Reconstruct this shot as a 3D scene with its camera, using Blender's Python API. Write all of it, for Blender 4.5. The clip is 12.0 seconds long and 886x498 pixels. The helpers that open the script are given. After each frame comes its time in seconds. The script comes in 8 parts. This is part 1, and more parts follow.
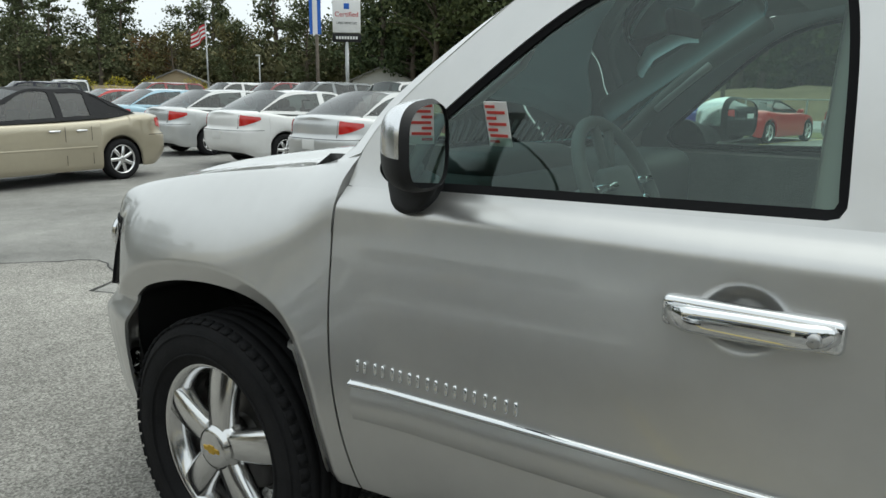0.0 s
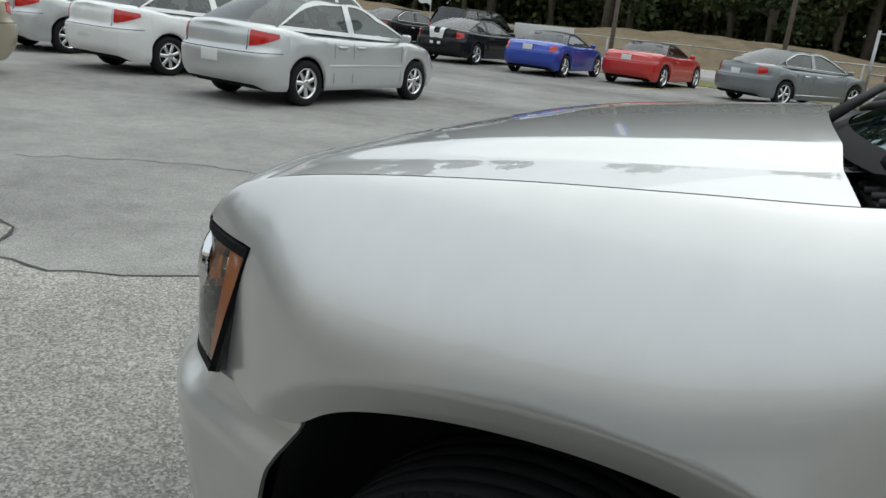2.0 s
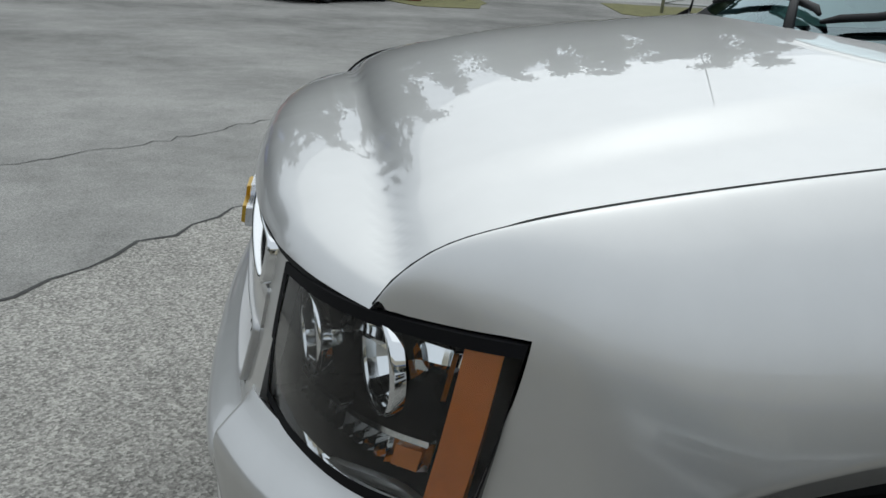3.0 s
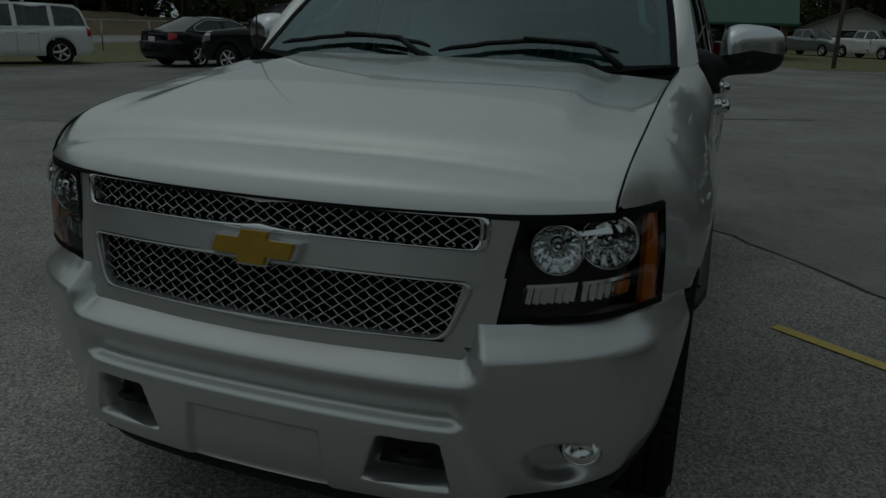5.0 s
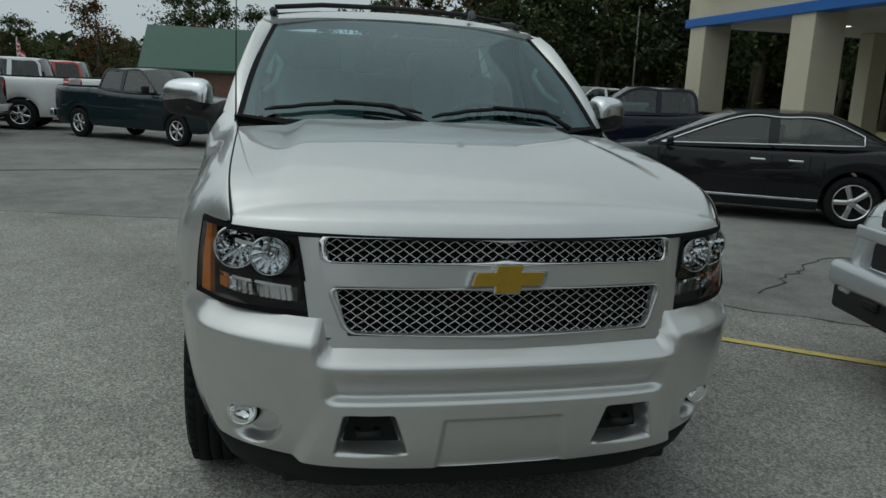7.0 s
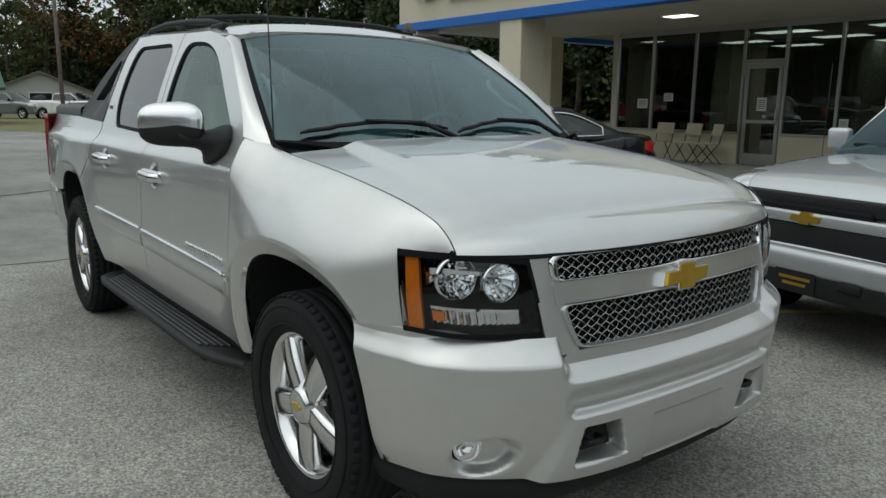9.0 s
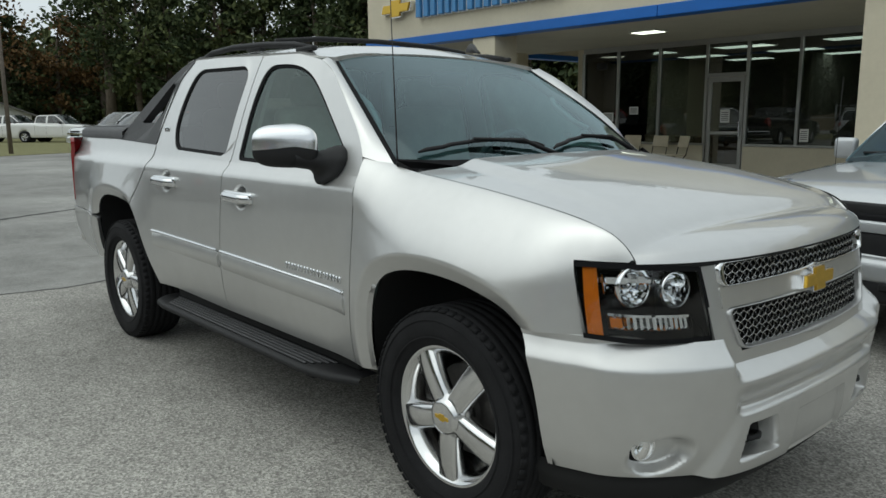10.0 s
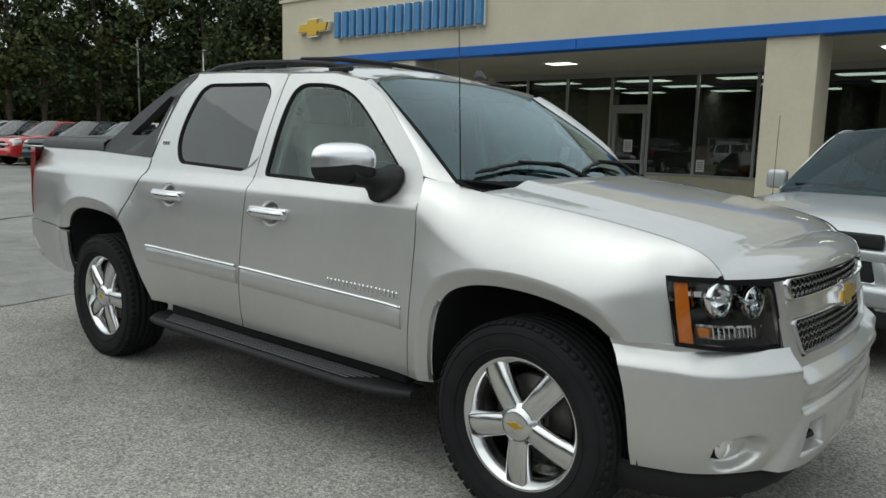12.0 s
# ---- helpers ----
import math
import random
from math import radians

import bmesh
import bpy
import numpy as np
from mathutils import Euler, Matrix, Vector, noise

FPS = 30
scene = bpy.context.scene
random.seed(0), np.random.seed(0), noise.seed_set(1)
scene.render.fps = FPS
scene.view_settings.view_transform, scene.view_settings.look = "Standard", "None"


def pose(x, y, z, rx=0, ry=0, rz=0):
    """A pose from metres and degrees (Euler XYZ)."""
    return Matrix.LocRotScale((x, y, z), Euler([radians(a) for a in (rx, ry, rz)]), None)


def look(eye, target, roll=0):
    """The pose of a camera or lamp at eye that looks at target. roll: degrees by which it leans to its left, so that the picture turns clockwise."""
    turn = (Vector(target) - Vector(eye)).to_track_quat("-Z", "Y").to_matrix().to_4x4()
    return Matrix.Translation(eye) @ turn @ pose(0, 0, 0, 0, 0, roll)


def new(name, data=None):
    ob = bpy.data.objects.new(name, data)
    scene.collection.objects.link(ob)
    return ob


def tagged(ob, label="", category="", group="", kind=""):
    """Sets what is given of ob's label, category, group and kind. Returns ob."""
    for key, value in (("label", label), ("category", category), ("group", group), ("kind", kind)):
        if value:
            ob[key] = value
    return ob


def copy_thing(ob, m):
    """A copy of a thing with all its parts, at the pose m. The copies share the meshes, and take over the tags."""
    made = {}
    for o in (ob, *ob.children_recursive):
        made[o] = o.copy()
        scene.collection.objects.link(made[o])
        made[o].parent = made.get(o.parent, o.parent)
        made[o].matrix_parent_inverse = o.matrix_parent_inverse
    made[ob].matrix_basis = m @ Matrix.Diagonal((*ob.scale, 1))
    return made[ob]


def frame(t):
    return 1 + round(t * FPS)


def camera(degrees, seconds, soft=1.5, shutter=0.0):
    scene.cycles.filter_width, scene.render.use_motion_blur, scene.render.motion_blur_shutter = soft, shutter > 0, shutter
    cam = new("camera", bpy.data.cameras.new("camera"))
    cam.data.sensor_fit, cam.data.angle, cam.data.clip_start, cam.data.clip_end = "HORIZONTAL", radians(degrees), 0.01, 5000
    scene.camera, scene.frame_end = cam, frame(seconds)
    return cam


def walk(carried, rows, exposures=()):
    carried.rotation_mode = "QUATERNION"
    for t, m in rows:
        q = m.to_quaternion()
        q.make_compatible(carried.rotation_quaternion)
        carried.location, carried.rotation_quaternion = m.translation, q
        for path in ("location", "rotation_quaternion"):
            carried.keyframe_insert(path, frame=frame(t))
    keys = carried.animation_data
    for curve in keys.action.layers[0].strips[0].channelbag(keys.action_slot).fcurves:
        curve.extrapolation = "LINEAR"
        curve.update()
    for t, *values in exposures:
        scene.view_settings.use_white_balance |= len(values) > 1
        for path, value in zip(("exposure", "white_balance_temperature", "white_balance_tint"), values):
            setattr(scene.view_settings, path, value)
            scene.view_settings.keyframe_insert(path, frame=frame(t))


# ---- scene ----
cam = camera(60.39, 12.0)
PATH = [
    (0.0, -1.832, 2.257, 1.475, -143.29, -11.76, -0.42),
    (0.5, -1.472, 2.116, 1.460, -145.59, -12.26, -2.38),
    (1.0, -1.121, 2.026, 1.472, -145.30, -11.85, -4.68),
    (1.5, -0.658, 1.932, 1.464, -152.03, -16.25, -4.25),
    (2.0, -0.231, 1.799, 1.434, -153.61, -17.13, -5.81),
    (2.5, 0.237, 1.674, 1.406, -164.09, -19.35, -5.32),
    (3.0, 0.742, 1.564, 1.419, -188.28, -21.05, -3.50),
    (3.5, 1.110, 1.469, 1.421, -206.53, -17.37, -2.92),
    (3.7, 1.323, 1.462, 1.406, -216.58, -19.83, -3.57),
    (5.3, 2.477, 0.753, 1.442, -252.70, -15.42, -1.72),
    (5.5, 2.564, 0.584, 1.452, -254.66, -15.29, -2.47),
    (6.0, 2.811, 0.169, 1.443, -266.77, -15.74, -2.55),
    (6.5, 2.894, -0.259, 1.441, -273.65, -15.80, -0.13),
    (7.0, 2.956, -0.672, 1.453, -282.33, -11.78, -2.52),
    (7.2, 2.957, -0.849, 1.469, -285.25, -11.89, -2.00),
    (8.8, 2.421, -1.984, 1.458, -305.69, -10.86, 0.24),
    (9.0, 2.332, -2.082, 1.468, -307.06, -10.99, -0.42),
    (9.5, 2.152, -2.398, 1.475, -311.31, -10.10, 0.69),
    (10.0, 1.976, -2.678, 1.479, -311.29, -9.82, 0.46),
    (10.5, 1.828, -2.891, 1.480, -315.12, -8.93, -1.32),
    (11.0, 1.724, -3.158, 1.472, -318.35, -8.68, -0.42),
    (11.5, 1.660, -3.272, 1.463, -318.99, -9.07, -1.77),
    (12.0, 1.564, -3.277, 1.477, -319.80, -8.16, -1.44),
]
EXPOSURE = [(0.0, 0.61, 6620, 0), (1.0, 0.60, 6620, 1), (2.0, 0.45, 6480, 3), (3.0, 0.16, 6320, 4), (3.7, -0.10, 5850, 4), (4.6, -1.15, 6050, -3), (5.3, -2.50, 6200, -7),
            (5.5, -2.30, 6200, -6), (6.0, -1.58, 6220, -5), (6.5, -0.92, 6260, -3), (7.0, -0.44, 6320, -3), (7.2, -0.34, 6330, -4), (8.8, 0.04, 6480, 0), (10.0, 0.18, 6500, 0), (12.0, 0.24, 6560, 1)]
walk(cam, [(t, pose(x, y, z, 90 + pitch, roll, yaw)) for t, x, y, z, yaw, pitch, roll in PATH],
     [(t, e, k, g) for t, e, k, g in EXPOSURE])

# ---------------------------------------------------------------- world and light
world = bpy.data.worlds.new("overcast_sky")
scene.world = world
world.use_nodes = True
wn, wl = world.node_tree.nodes, world.node_tree.links
wn.clear()
sky = wn.new("ShaderNodeTexSky")
sky.sky_type = 'NISHITA'
sky.sun_disc = False
sky.sun_elevation = radians(63)
sky.sun_rotation = radians(200)
sky.air_density, sky.dust_density, sky.ozone_density = 1.0, 6.0, 1.0
grey = wn.new("ShaderNodeHueSaturation")
grey.inputs["Saturation"].default_value = 0.12
cloud = wn.new("ShaderNodeMix")
cloud.data_type = 'RGBA'
cloud.inputs["Factor"].default_value = 0.72
cloud.inputs[7].default_value = (9.25, 9.75, 10.75, 1)
bg = wn.new("ShaderNodeBackground")
bg.inputs["Strength"].default_value = 0.085
wo = wn.new("ShaderNodeOutputWorld")
wl.new(sky.outputs["Color"], grey.inputs["Color"])
wl.new(grey.outputs["Color"], cloud.inputs[6])
wl.new(cloud.outputs[2], bg.inputs["Color"])
wl.new(bg.outputs["Background"], wo.inputs["Surface"])

sun_data = bpy.data.lights.new("sun", 'SUN')
sun_data.energy = 0.55
sun_data.angle = radians(100)
sun_data.color = (1.0, 0.97, 0.93)
sun = new("sun", sun_data)
sun.matrix_world = look((-6, -16, 34), (0, 0, 0))

# ---------------------------------------------------------------- materials
def bsdf_of(m):
    return m.node_tree.nodes["Principled BSDF"]


def mat(name, color, rough=0.5, metal=0.0, vary=0.0, scale=8.0, bump=0.0, bump_scale=60.0, coat=0.0, spec=0.5, rough_vary=0.0, fine=0.0):
    """A procedural surface: base colour varied at two scales, roughness and fine relief."""
    m = bpy.data.materials.new(name)
    m.use_nodes = True
    n, l, b = m.node_tree.nodes, m.node_tree.links, bsdf_of(m)
    b.inputs["Base Color"].default_value = (*color, 1)
    b.inputs["Roughness"].default_value = rough
    b.inputs["Metallic"].default_value = metal
    b.inputs["Coat Weight"].default_value = coat
    b.inputs["Coat Roughness"].default_value = 0.04
    b.inputs["Specular IOR Level"].default_value = spec
    if vary or bump or rough_vary:
        tc = n.new("ShaderNodeTexCoord")
        big = n.new("ShaderNodeTexNoise")
        big.inputs["Scale"].default_value = scale
        big.inputs["Detail"].default_value = 8
        big.inputs["Roughness"].default_value = 0.65
        l.new(tc.outputs["Object"], big.inputs["Vector"])
        if vary:
            small = n.new("ShaderNodeTexNoise")
            small.inputs["Scale"].default_value = scale * 14
            small.inputs["Detail"].default_value = 4
            l.new(tc.outputs["Object"], small.inputs["Vector"])
            add = n.new("ShaderNodeMath")
            add.operation = 'MULTIPLY_ADD'
            l.new(small.outputs["Fac"], add.inputs[0])
            add.inputs[1].default_value = 0.35 + fine
            l.new(big.outputs["Fac"], add.inputs[2])
            ramp = n.new("ShaderNodeValToRGB")
            lo = [max(0, c * (1 - vary)) for c in color]
            hi = [min(1, c * (1 + vary)) for c in color]
            ramp.color_ramp.elements[0].position = 0.45
            ramp.color_ramp.elements[0].color = (*lo, 1)
            ramp.color_ramp.elements[1].position = 0.90
            ramp.color_ramp.elements[1].color = (*hi, 1)
            l.new(add.outputs[0], ramp.inputs["Fac"])
            l.new(ramp.outputs["Color"], b.inputs["Base Color"])
        if rough_vary:
            mr = n.new("ShaderNodeMapRange")
            mr.inputs["To Min"].default_value = max(0, rough - rough_vary)
            mr.inputs["To Max"].default_value = min(1, rough + rough_vary)
            l.new(big.outputs["Fac"], mr.inputs["Value"])
            l.new(mr.outputs["Result"], b.inputs["Roughness"])
        if bump:
            bn = n.new("ShaderNodeTexNoise")
            bn.inputs["Scale"].default_value = bump_scale
            bn.inputs["Detail"].default_value = 5
            l.new(tc.outputs["Object"], bn.inputs["Vector"])
            bp = n.new("ShaderNodeBump")
            bp.inputs["Strength"].default_value = bump
            bp.inputs["Distance"].default_value = 0.01
            l.new(bn.outputs["Fac"], bp.inputs["Height"])
            l.new(bp.outputs["Normal"], b.inputs["Normal"])
    return m


def paint(name, color, metal=0.0, rough=0.3):
    """Car paint: a metallic or solid base with flake, under a clear coat, a little dusty."""
    m = mat(name, color, rough, metal, vary=0.05, scale=1.3, coat=1.0, rough_vary=0.05)
    n, l, b = m.node_tree.nodes, m.node_tree.links, bsdf_of(m)
    b.inputs["Coat Roughness"].default_value = 0.012
    if metal:
        tc = n.new("ShaderNodeTexCoord")
        v = n.new("ShaderNodeTexVoronoi")
        v.inputs["Scale"].default_value = 900
        l.new(tc.outputs["Object"], v.inputs["Vector"])
        bp = n.new("ShaderNodeBump")
        bp.inputs["Strength"].default_value = 0.03
        bp.inputs["Distance"].default_value = 0.001
        l.new(v.outputs["Distance"], bp.inputs["Height"])
        l.new(bp.outputs["Normal"], b.inputs["Normal"])
    return m


def glass(name, tint, gloss=1.0, sheen=(1.0, 1.0, 1.0)):
    """Thin tinted glazing: light goes straight through, dimmed by the tint, with a Fresnel reflection."""
    m = bpy.data.materials.new(name)
    m.use_nodes = True
    n, l = m.node_tree.nodes, m.node_tree.links
    n.clear()
    tr = n.new("ShaderNodeBsdfTransparent")
    tr.inputs["Color"].default_value = (*tint, 1)
    gl = n.new("ShaderNodeBsdfGlossy")
    gl.inputs["Roughness"].default_value = 0.01
    gl.inputs["Color"].default_value = (*sheen, 1)
    fr = n.new("ShaderNodeFresnel")
    fr.inputs["IOR"].default_value = 1.0 + 0.72 * gloss
    mx = n.new("ShaderNodeMixShader")
    out = n.new("ShaderNodeOutputMaterial")
    l.new(fr.outputs["Fac"], mx.inputs["Fac"])
    l.new(tr.outputs["BSDF"], mx.inputs[1])
    l.new(gl.outputs["BSDF"], mx.inputs[2])
    l.new(mx.outputs["Shader"], out.inputs["Surface"])
    return m


def lamp_mat(name, color, strength):
    m = mat(name, color, 0.4)
    b = bsdf_of(m)
    b.inputs["Emission Color"].default_value = (*color, 1)
    b.inputs["Emission Strength"].default_value = strength
    return m


def ground_mat(name, dark, light, speck, stone, stain=0.25, crack=0.0):
    """Worn paving: stones in the binder, broad stains and patches, fine relief."""
    m = bpy.data.materials.new(name)
    m.use_nodes = True
    n, l, b = m.node_tree.nodes, m.node_tree.links, bsdf_of(m)
    tc = n.new("ShaderNodeTexCoord")
    stones = n.new("ShaderNodeTexVoronoi")
    stones.inputs["Scale"].default_value = stone
    stones.inputs["Randomness"].default_value = 1.0
    grain = n.new("ShaderNodeTexNoise")
    grain.inputs["Scale"].default_value = stone * 0.75
    grain.inputs["Detail"].default_value = 6
    grain.inputs["Roughness"].default_value = 0.75
    broad = n.new("ShaderNodeTexNoise")
    broad.inputs["Scale"].default_value = 0.45
    broad.inputs["Detail"].default_value = 7
    broad.inputs["Roughness"].default_value = 0.6
    patch_n = n.new("ShaderNodeTexNoise")
    patch_n.inputs["Scale"].default_value = 0.09
    patch_n.inputs["Detail"].default_value = 5
    blotch = n.new("ShaderNodeTexNoise")
    blotch.inputs["Scale"].default_value = 3.2
    blotch.inputs["Detail"].default_value = 6
    blotch.inputs["Roughness"].default_value = 0.7
    for t in (stones, grain, broad, patch_n, blotch):
        l.new(tc.outputs["Object"], t.inputs["Vector"])
    cr = n.new("ShaderNodeValToRGB")
    cr.color_ramp.elements[0].position = 0.36
    cr.color_ramp.elements[0].color = (*dark, 1)
    cr.color_ramp.elements[1].position = 0.66
    cr.color_ramp.elements[1].color = (*light, 1)
    l.new(grain.outputs["Fac"], cr.inputs["Fac"])
    # each stone takes its own shade
    sep = n.new("ShaderNodeSeparateColor")
    l.new(stones.outputs["Color"], sep.inputs["Color"])
    mr = n.new("ShaderNodeMapRange")
    mr.inputs["To Min"].default_value = 1.0 - speck
    mr.inputs["To Max"].default_value = 1.0 + speck
    l.new(sep.outputs[0], mr.inputs["Value"])
    m1 = n.new("ShaderNodeVectorMath")
    m1.operation = 'SCALE'
    l.new(cr.outputs["Color"], m1.inputs[0])
    l.new(mr.outputs["Result"], m1.inputs["Scale"])
    addn = n.new("ShaderNodeMath")
    addn.operation = 'ADD'
    l.new(broad.outputs["Fac"], addn.inputs[0])
    l.new(patch_n.outputs["Fac"], addn.inputs[1])
    addb = n.new("ShaderNodeMath")
    addb.operation = 'MULTIPLY_ADD'
    l.new(blotch.outputs["Fac"], addb.inputs[0])
    addb.inputs[1].default_value = 0.6
    l.new(addn.outputs[0], addb.inputs[2])
    mr2 = n.new("ShaderNodeMapRange")
    mr2.inputs["From Min"].default_value = 1.0
    mr2.inputs["From Max"].default_value = 1.6
    mr2.inputs["To Min"].default_value = 1.0 - stain
    mr2.inputs["To Max"].default_value = 1.0 + stain
    l.new(addb.outputs[0], mr2.inputs["Value"])
    m2 = n.new("ShaderNodeVectorMath")
    m2.operation = 'SCALE'
    l.new(m1.outputs[0], m2.inputs[0])
    l.new(mr2.outputs["Result"], m2.inputs["Scale"])
    l.new(m2.outputs[0], b.inputs["Base Color"])
    b.inputs["Roughness"].default_value = 0.85
    b.inputs["Specular IOR Level"].default_value = 0.3
    bp = n.new("ShaderNodeBump")
    bp.inputs["Strength"].default_value = 0.4
    bp.inputs["Distance"].default_value = 0.006
    l.new(stones.outputs["Distance"], bp.inputs["Height"])
    l.new(bp.outputs["Normal"], b.inputs["Normal"])
    return m


SILVER = paint("silver_paint", (0.625, 0.622, 0.612), metal=0.84, rough=0.37)
CHROME = mat("chrome", (0.78, 0.79, 0.80), 0.07, 1.0)
CAP_CHROME = mat("satin_chrome", (0.80, 0.81, 0.83), 0.24, 1.0)
POLISHED = mat("polished_alloy", (0.72, 0.72, 0.72), 0.16, 1.0, rough_vary=0.05)
SATIN = mat("satin_silver", (0.5, 0.5, 0.5), 0.35, 0.8)
RUBBER = mat("tyre_rubber", (0.014, 0.014, 0.015), 0.85, vary=0.3, scale=9, bump=0.15, bump_scale=90, spec=0.2)
BLACK = mat("black_plastic", (0.013, 0.013, 0.014), 0.6, vary=0.2, scale=6, bump=0.08, bump_scale=300, spec=0.35)
TRIM = mat("black_rubber_trim", (0.008, 0.008, 0.009), 0.7, spec=0.12)
CLADDING = mat("dark_grey_cladding", (0.055, 0.055, 0.058), 0.6, vary=0.15, scale=9, bump=0.1, bump_scale=350)
DARK = mat("dark_underside", (0.008, 0.008, 0.008), 0.9)
GOLD = mat("gold_emblem", (0.62, 0.40, 0.06), 0.28, 0.75, vary=0.1, scale=30)
AMBER = mat("amber_lens", (0.75, 0.22, 0.018), 0.15, coat=0.8, vary=0.1, scale=40)
DARK_RED = mat("dark_red_lens", (0.22, 0.01, 0.012), 0.12, coat=0.8)
RED_LENS = mat("red_lens", (0.5, 0.015, 0.012), 0.12, coat=0.8)
LEATHER = mat("grey_leather", (0.50, 0.49, 0.46), 0.5, vary=0.1, scale=7, bump=0.15, bump_scale=120)
DASH_DARK = mat("charcoal_dash", (0.065, 0.07, 0.068), 0.55, vary=0.1, scale=6, bump=0.1, bump_scale=250)
DASH = mat("dark_grey_dash", (0.19, 0.195, 0.19), 0.6, vary=0.1, scale=6, bump=0.1, bump_scale=250)
LINER = mat("light_headliner", (0.62, 0.61, 0.58), 0.8)
G_FRONT = glass("green_tinted_glass", (0.74, 0.90, 0.83), 0.95, (0.86, 0.97, 0.93))
G_SHIELD = glass("windshield_glass", (0.40, 0.64, 0.68), 1.2, (0.78, 0.95, 1.0))
G_DARK = glass("privacy_glass", (0.16, 0.175, 0.17), 1.35)
G_CAR = glass("car_window_glass", (0.30, 0.36, 0.35))
G_NEAR = glass("dark_teal_glass", (0.22, 0.36, 0.40), 0.6, (0.8, 0.95, 1.0))
G_LENS = glass("clear_lens", (0.94, 0.95, 0.95), 0.7)
WHITE = mat("white_paint", (0.75, 0.75, 0.74), 0.5, vary=0.06, scale=3)

# ---------------------------------------------------------------- building tools
def part(name, bm, material, parent, label="", smooth=True):
    """Links a bmesh as one mesh object under a thing or a part."""
    me = bpy.data.meshes.new(name)
    bm.to_mesh(me)
    bm.free()
    return part_mesh(name, me, material, parent, label, smooth)


def part_mesh(name, me, material, parent, label="", smooth=True):
    if material is not None and not me.materials:
        me.materials.append(material)
    if smooth:
        me.polygons.foreach_set("use_smooth", [True] * len(me.polygons))
    ob = new(name, me)
    ob.parent = parent
    if label:
        tagged(ob, label=label)
    return ob


def group_at(name, m, label, category, group="", kind=""):
    e = new(name)
    e.empty_display_size = 0.1
    e.matrix_basis = m
    return tagged(e, label, category, group, kind)


def pydata(verts, faces):
    me = bpy.data.meshes.new("m")
    me.from_pydata([tuple(map(float, v)) for v in verts], [], [tuple(int(i) for i in f) for f in faces])
    me.update()
    return me


def curve(pts, n, smooth=True):
    """n points, evenly spaced along a line through pts (Catmull-Rom where smooth)."""
    p = np.array(pts, float)
    if smooth and len(p) > 2:
        q = np.vstack([2 * p[0] - p[1], p, 2 * p[-1] - p[-2]])
        out = []
        for i in range(1, len(q) - 2):
            for t in np.linspace(0, 1, 12, endpoint=False):
                a, b, c, d = q[i - 1], q[i], q[i + 1], q[i + 2]
                out.append(0.5 * (2 * b + (c - a) * t + (2 * a - 5 * b + 4 * c - d) * t ** 2 + (3 * b - a - 3 * c + d) * t ** 3))
        out.append(p[-1])
        p = np.array(out)
    s = np.r_[0, np.cumsum(np.linalg.norm(np.diff(p, axis=0), axis=1))]
    u = np.linspace(0, s[-1], n)
    return np.stack([np.interp(u, s, p[:, k]) for k in range(p.shape[1])], 1)


def coons(bottom, top, left, right):
    """A sheet of points between four border lines: bottom and top run left to right, left and right run upwards."""
    nu, nv = len(bottom), len(left)
    u = np.linspace(0, 1, nu)[None, :, None]
    v = np.linspace(0, 1, nv)[:, None, None]
    b, t = bottom[None], top[None]
    l, r = left[:, None], right[:, None]
    return ((1 - v) * b + v * t + (1 - u) * l + u * r
            - ((1 - u) * (1 - v) * bottom[0] + u * (1 - v) * bottom[-1] + (1 - u) * v * top[0] + u * v * top[-1]))


def normals(g):
    du = np.gradient(g, axis=1)
    dv = np.gradient(g, axis=0)
    n = np.cross(du, dv)
    return n / np.maximum(np.linalg.norm(n, axis=2, keepdims=True), 1e-9)


def sheet(g, hem=0.012, out=None, hole=None):
    """A mesh from a sheet of points g[v, u], with its rim turned back by hem, away from the side that out points to."""
    nv, nu = g.shape[:2]
    n = normals(g)
    flip = False
    if out is not None:
        c = n[nv // 2, nu // 2] @ np.array(out, float)
        if c < 0:
            n, flip = -n, True
    verts = [p for row in g for p in row]
    faces = []
    for j in range(nv - 1):
        for i in range(nu - 1):
            if hole is not None and hole[j, i]:
                continue
            f = [j * nu + i, j * nu + i + 1, (j + 1) * nu + i + 1, (j + 1) * nu + i]
            faces.append(f[::-1] if flip else f)
    if hem:
        rim = [(0, i) for i in range(nu)] + [(j, nu - 1) for j in range(1, nv)] + [(nv - 1, i) for i in range(nu - 2, -1, -1)] + [(j, 0) for j in range(nv - 2, 0, -1)]
        base = len(verts)
        for j, i in rim:
            verts.append(g[j, i])
            verts.append(g[j, i] - n[j, i] * hem)
        k = len(rim)
        for a in range(k):
            b = (a + 1) % k
            f = [base + 2 * a, base + 2 * a + 1, base + 2 * b + 1, base + 2 * b]
            faces.append(f[::-1] if flip else f)
    return pydata(verts, faces)


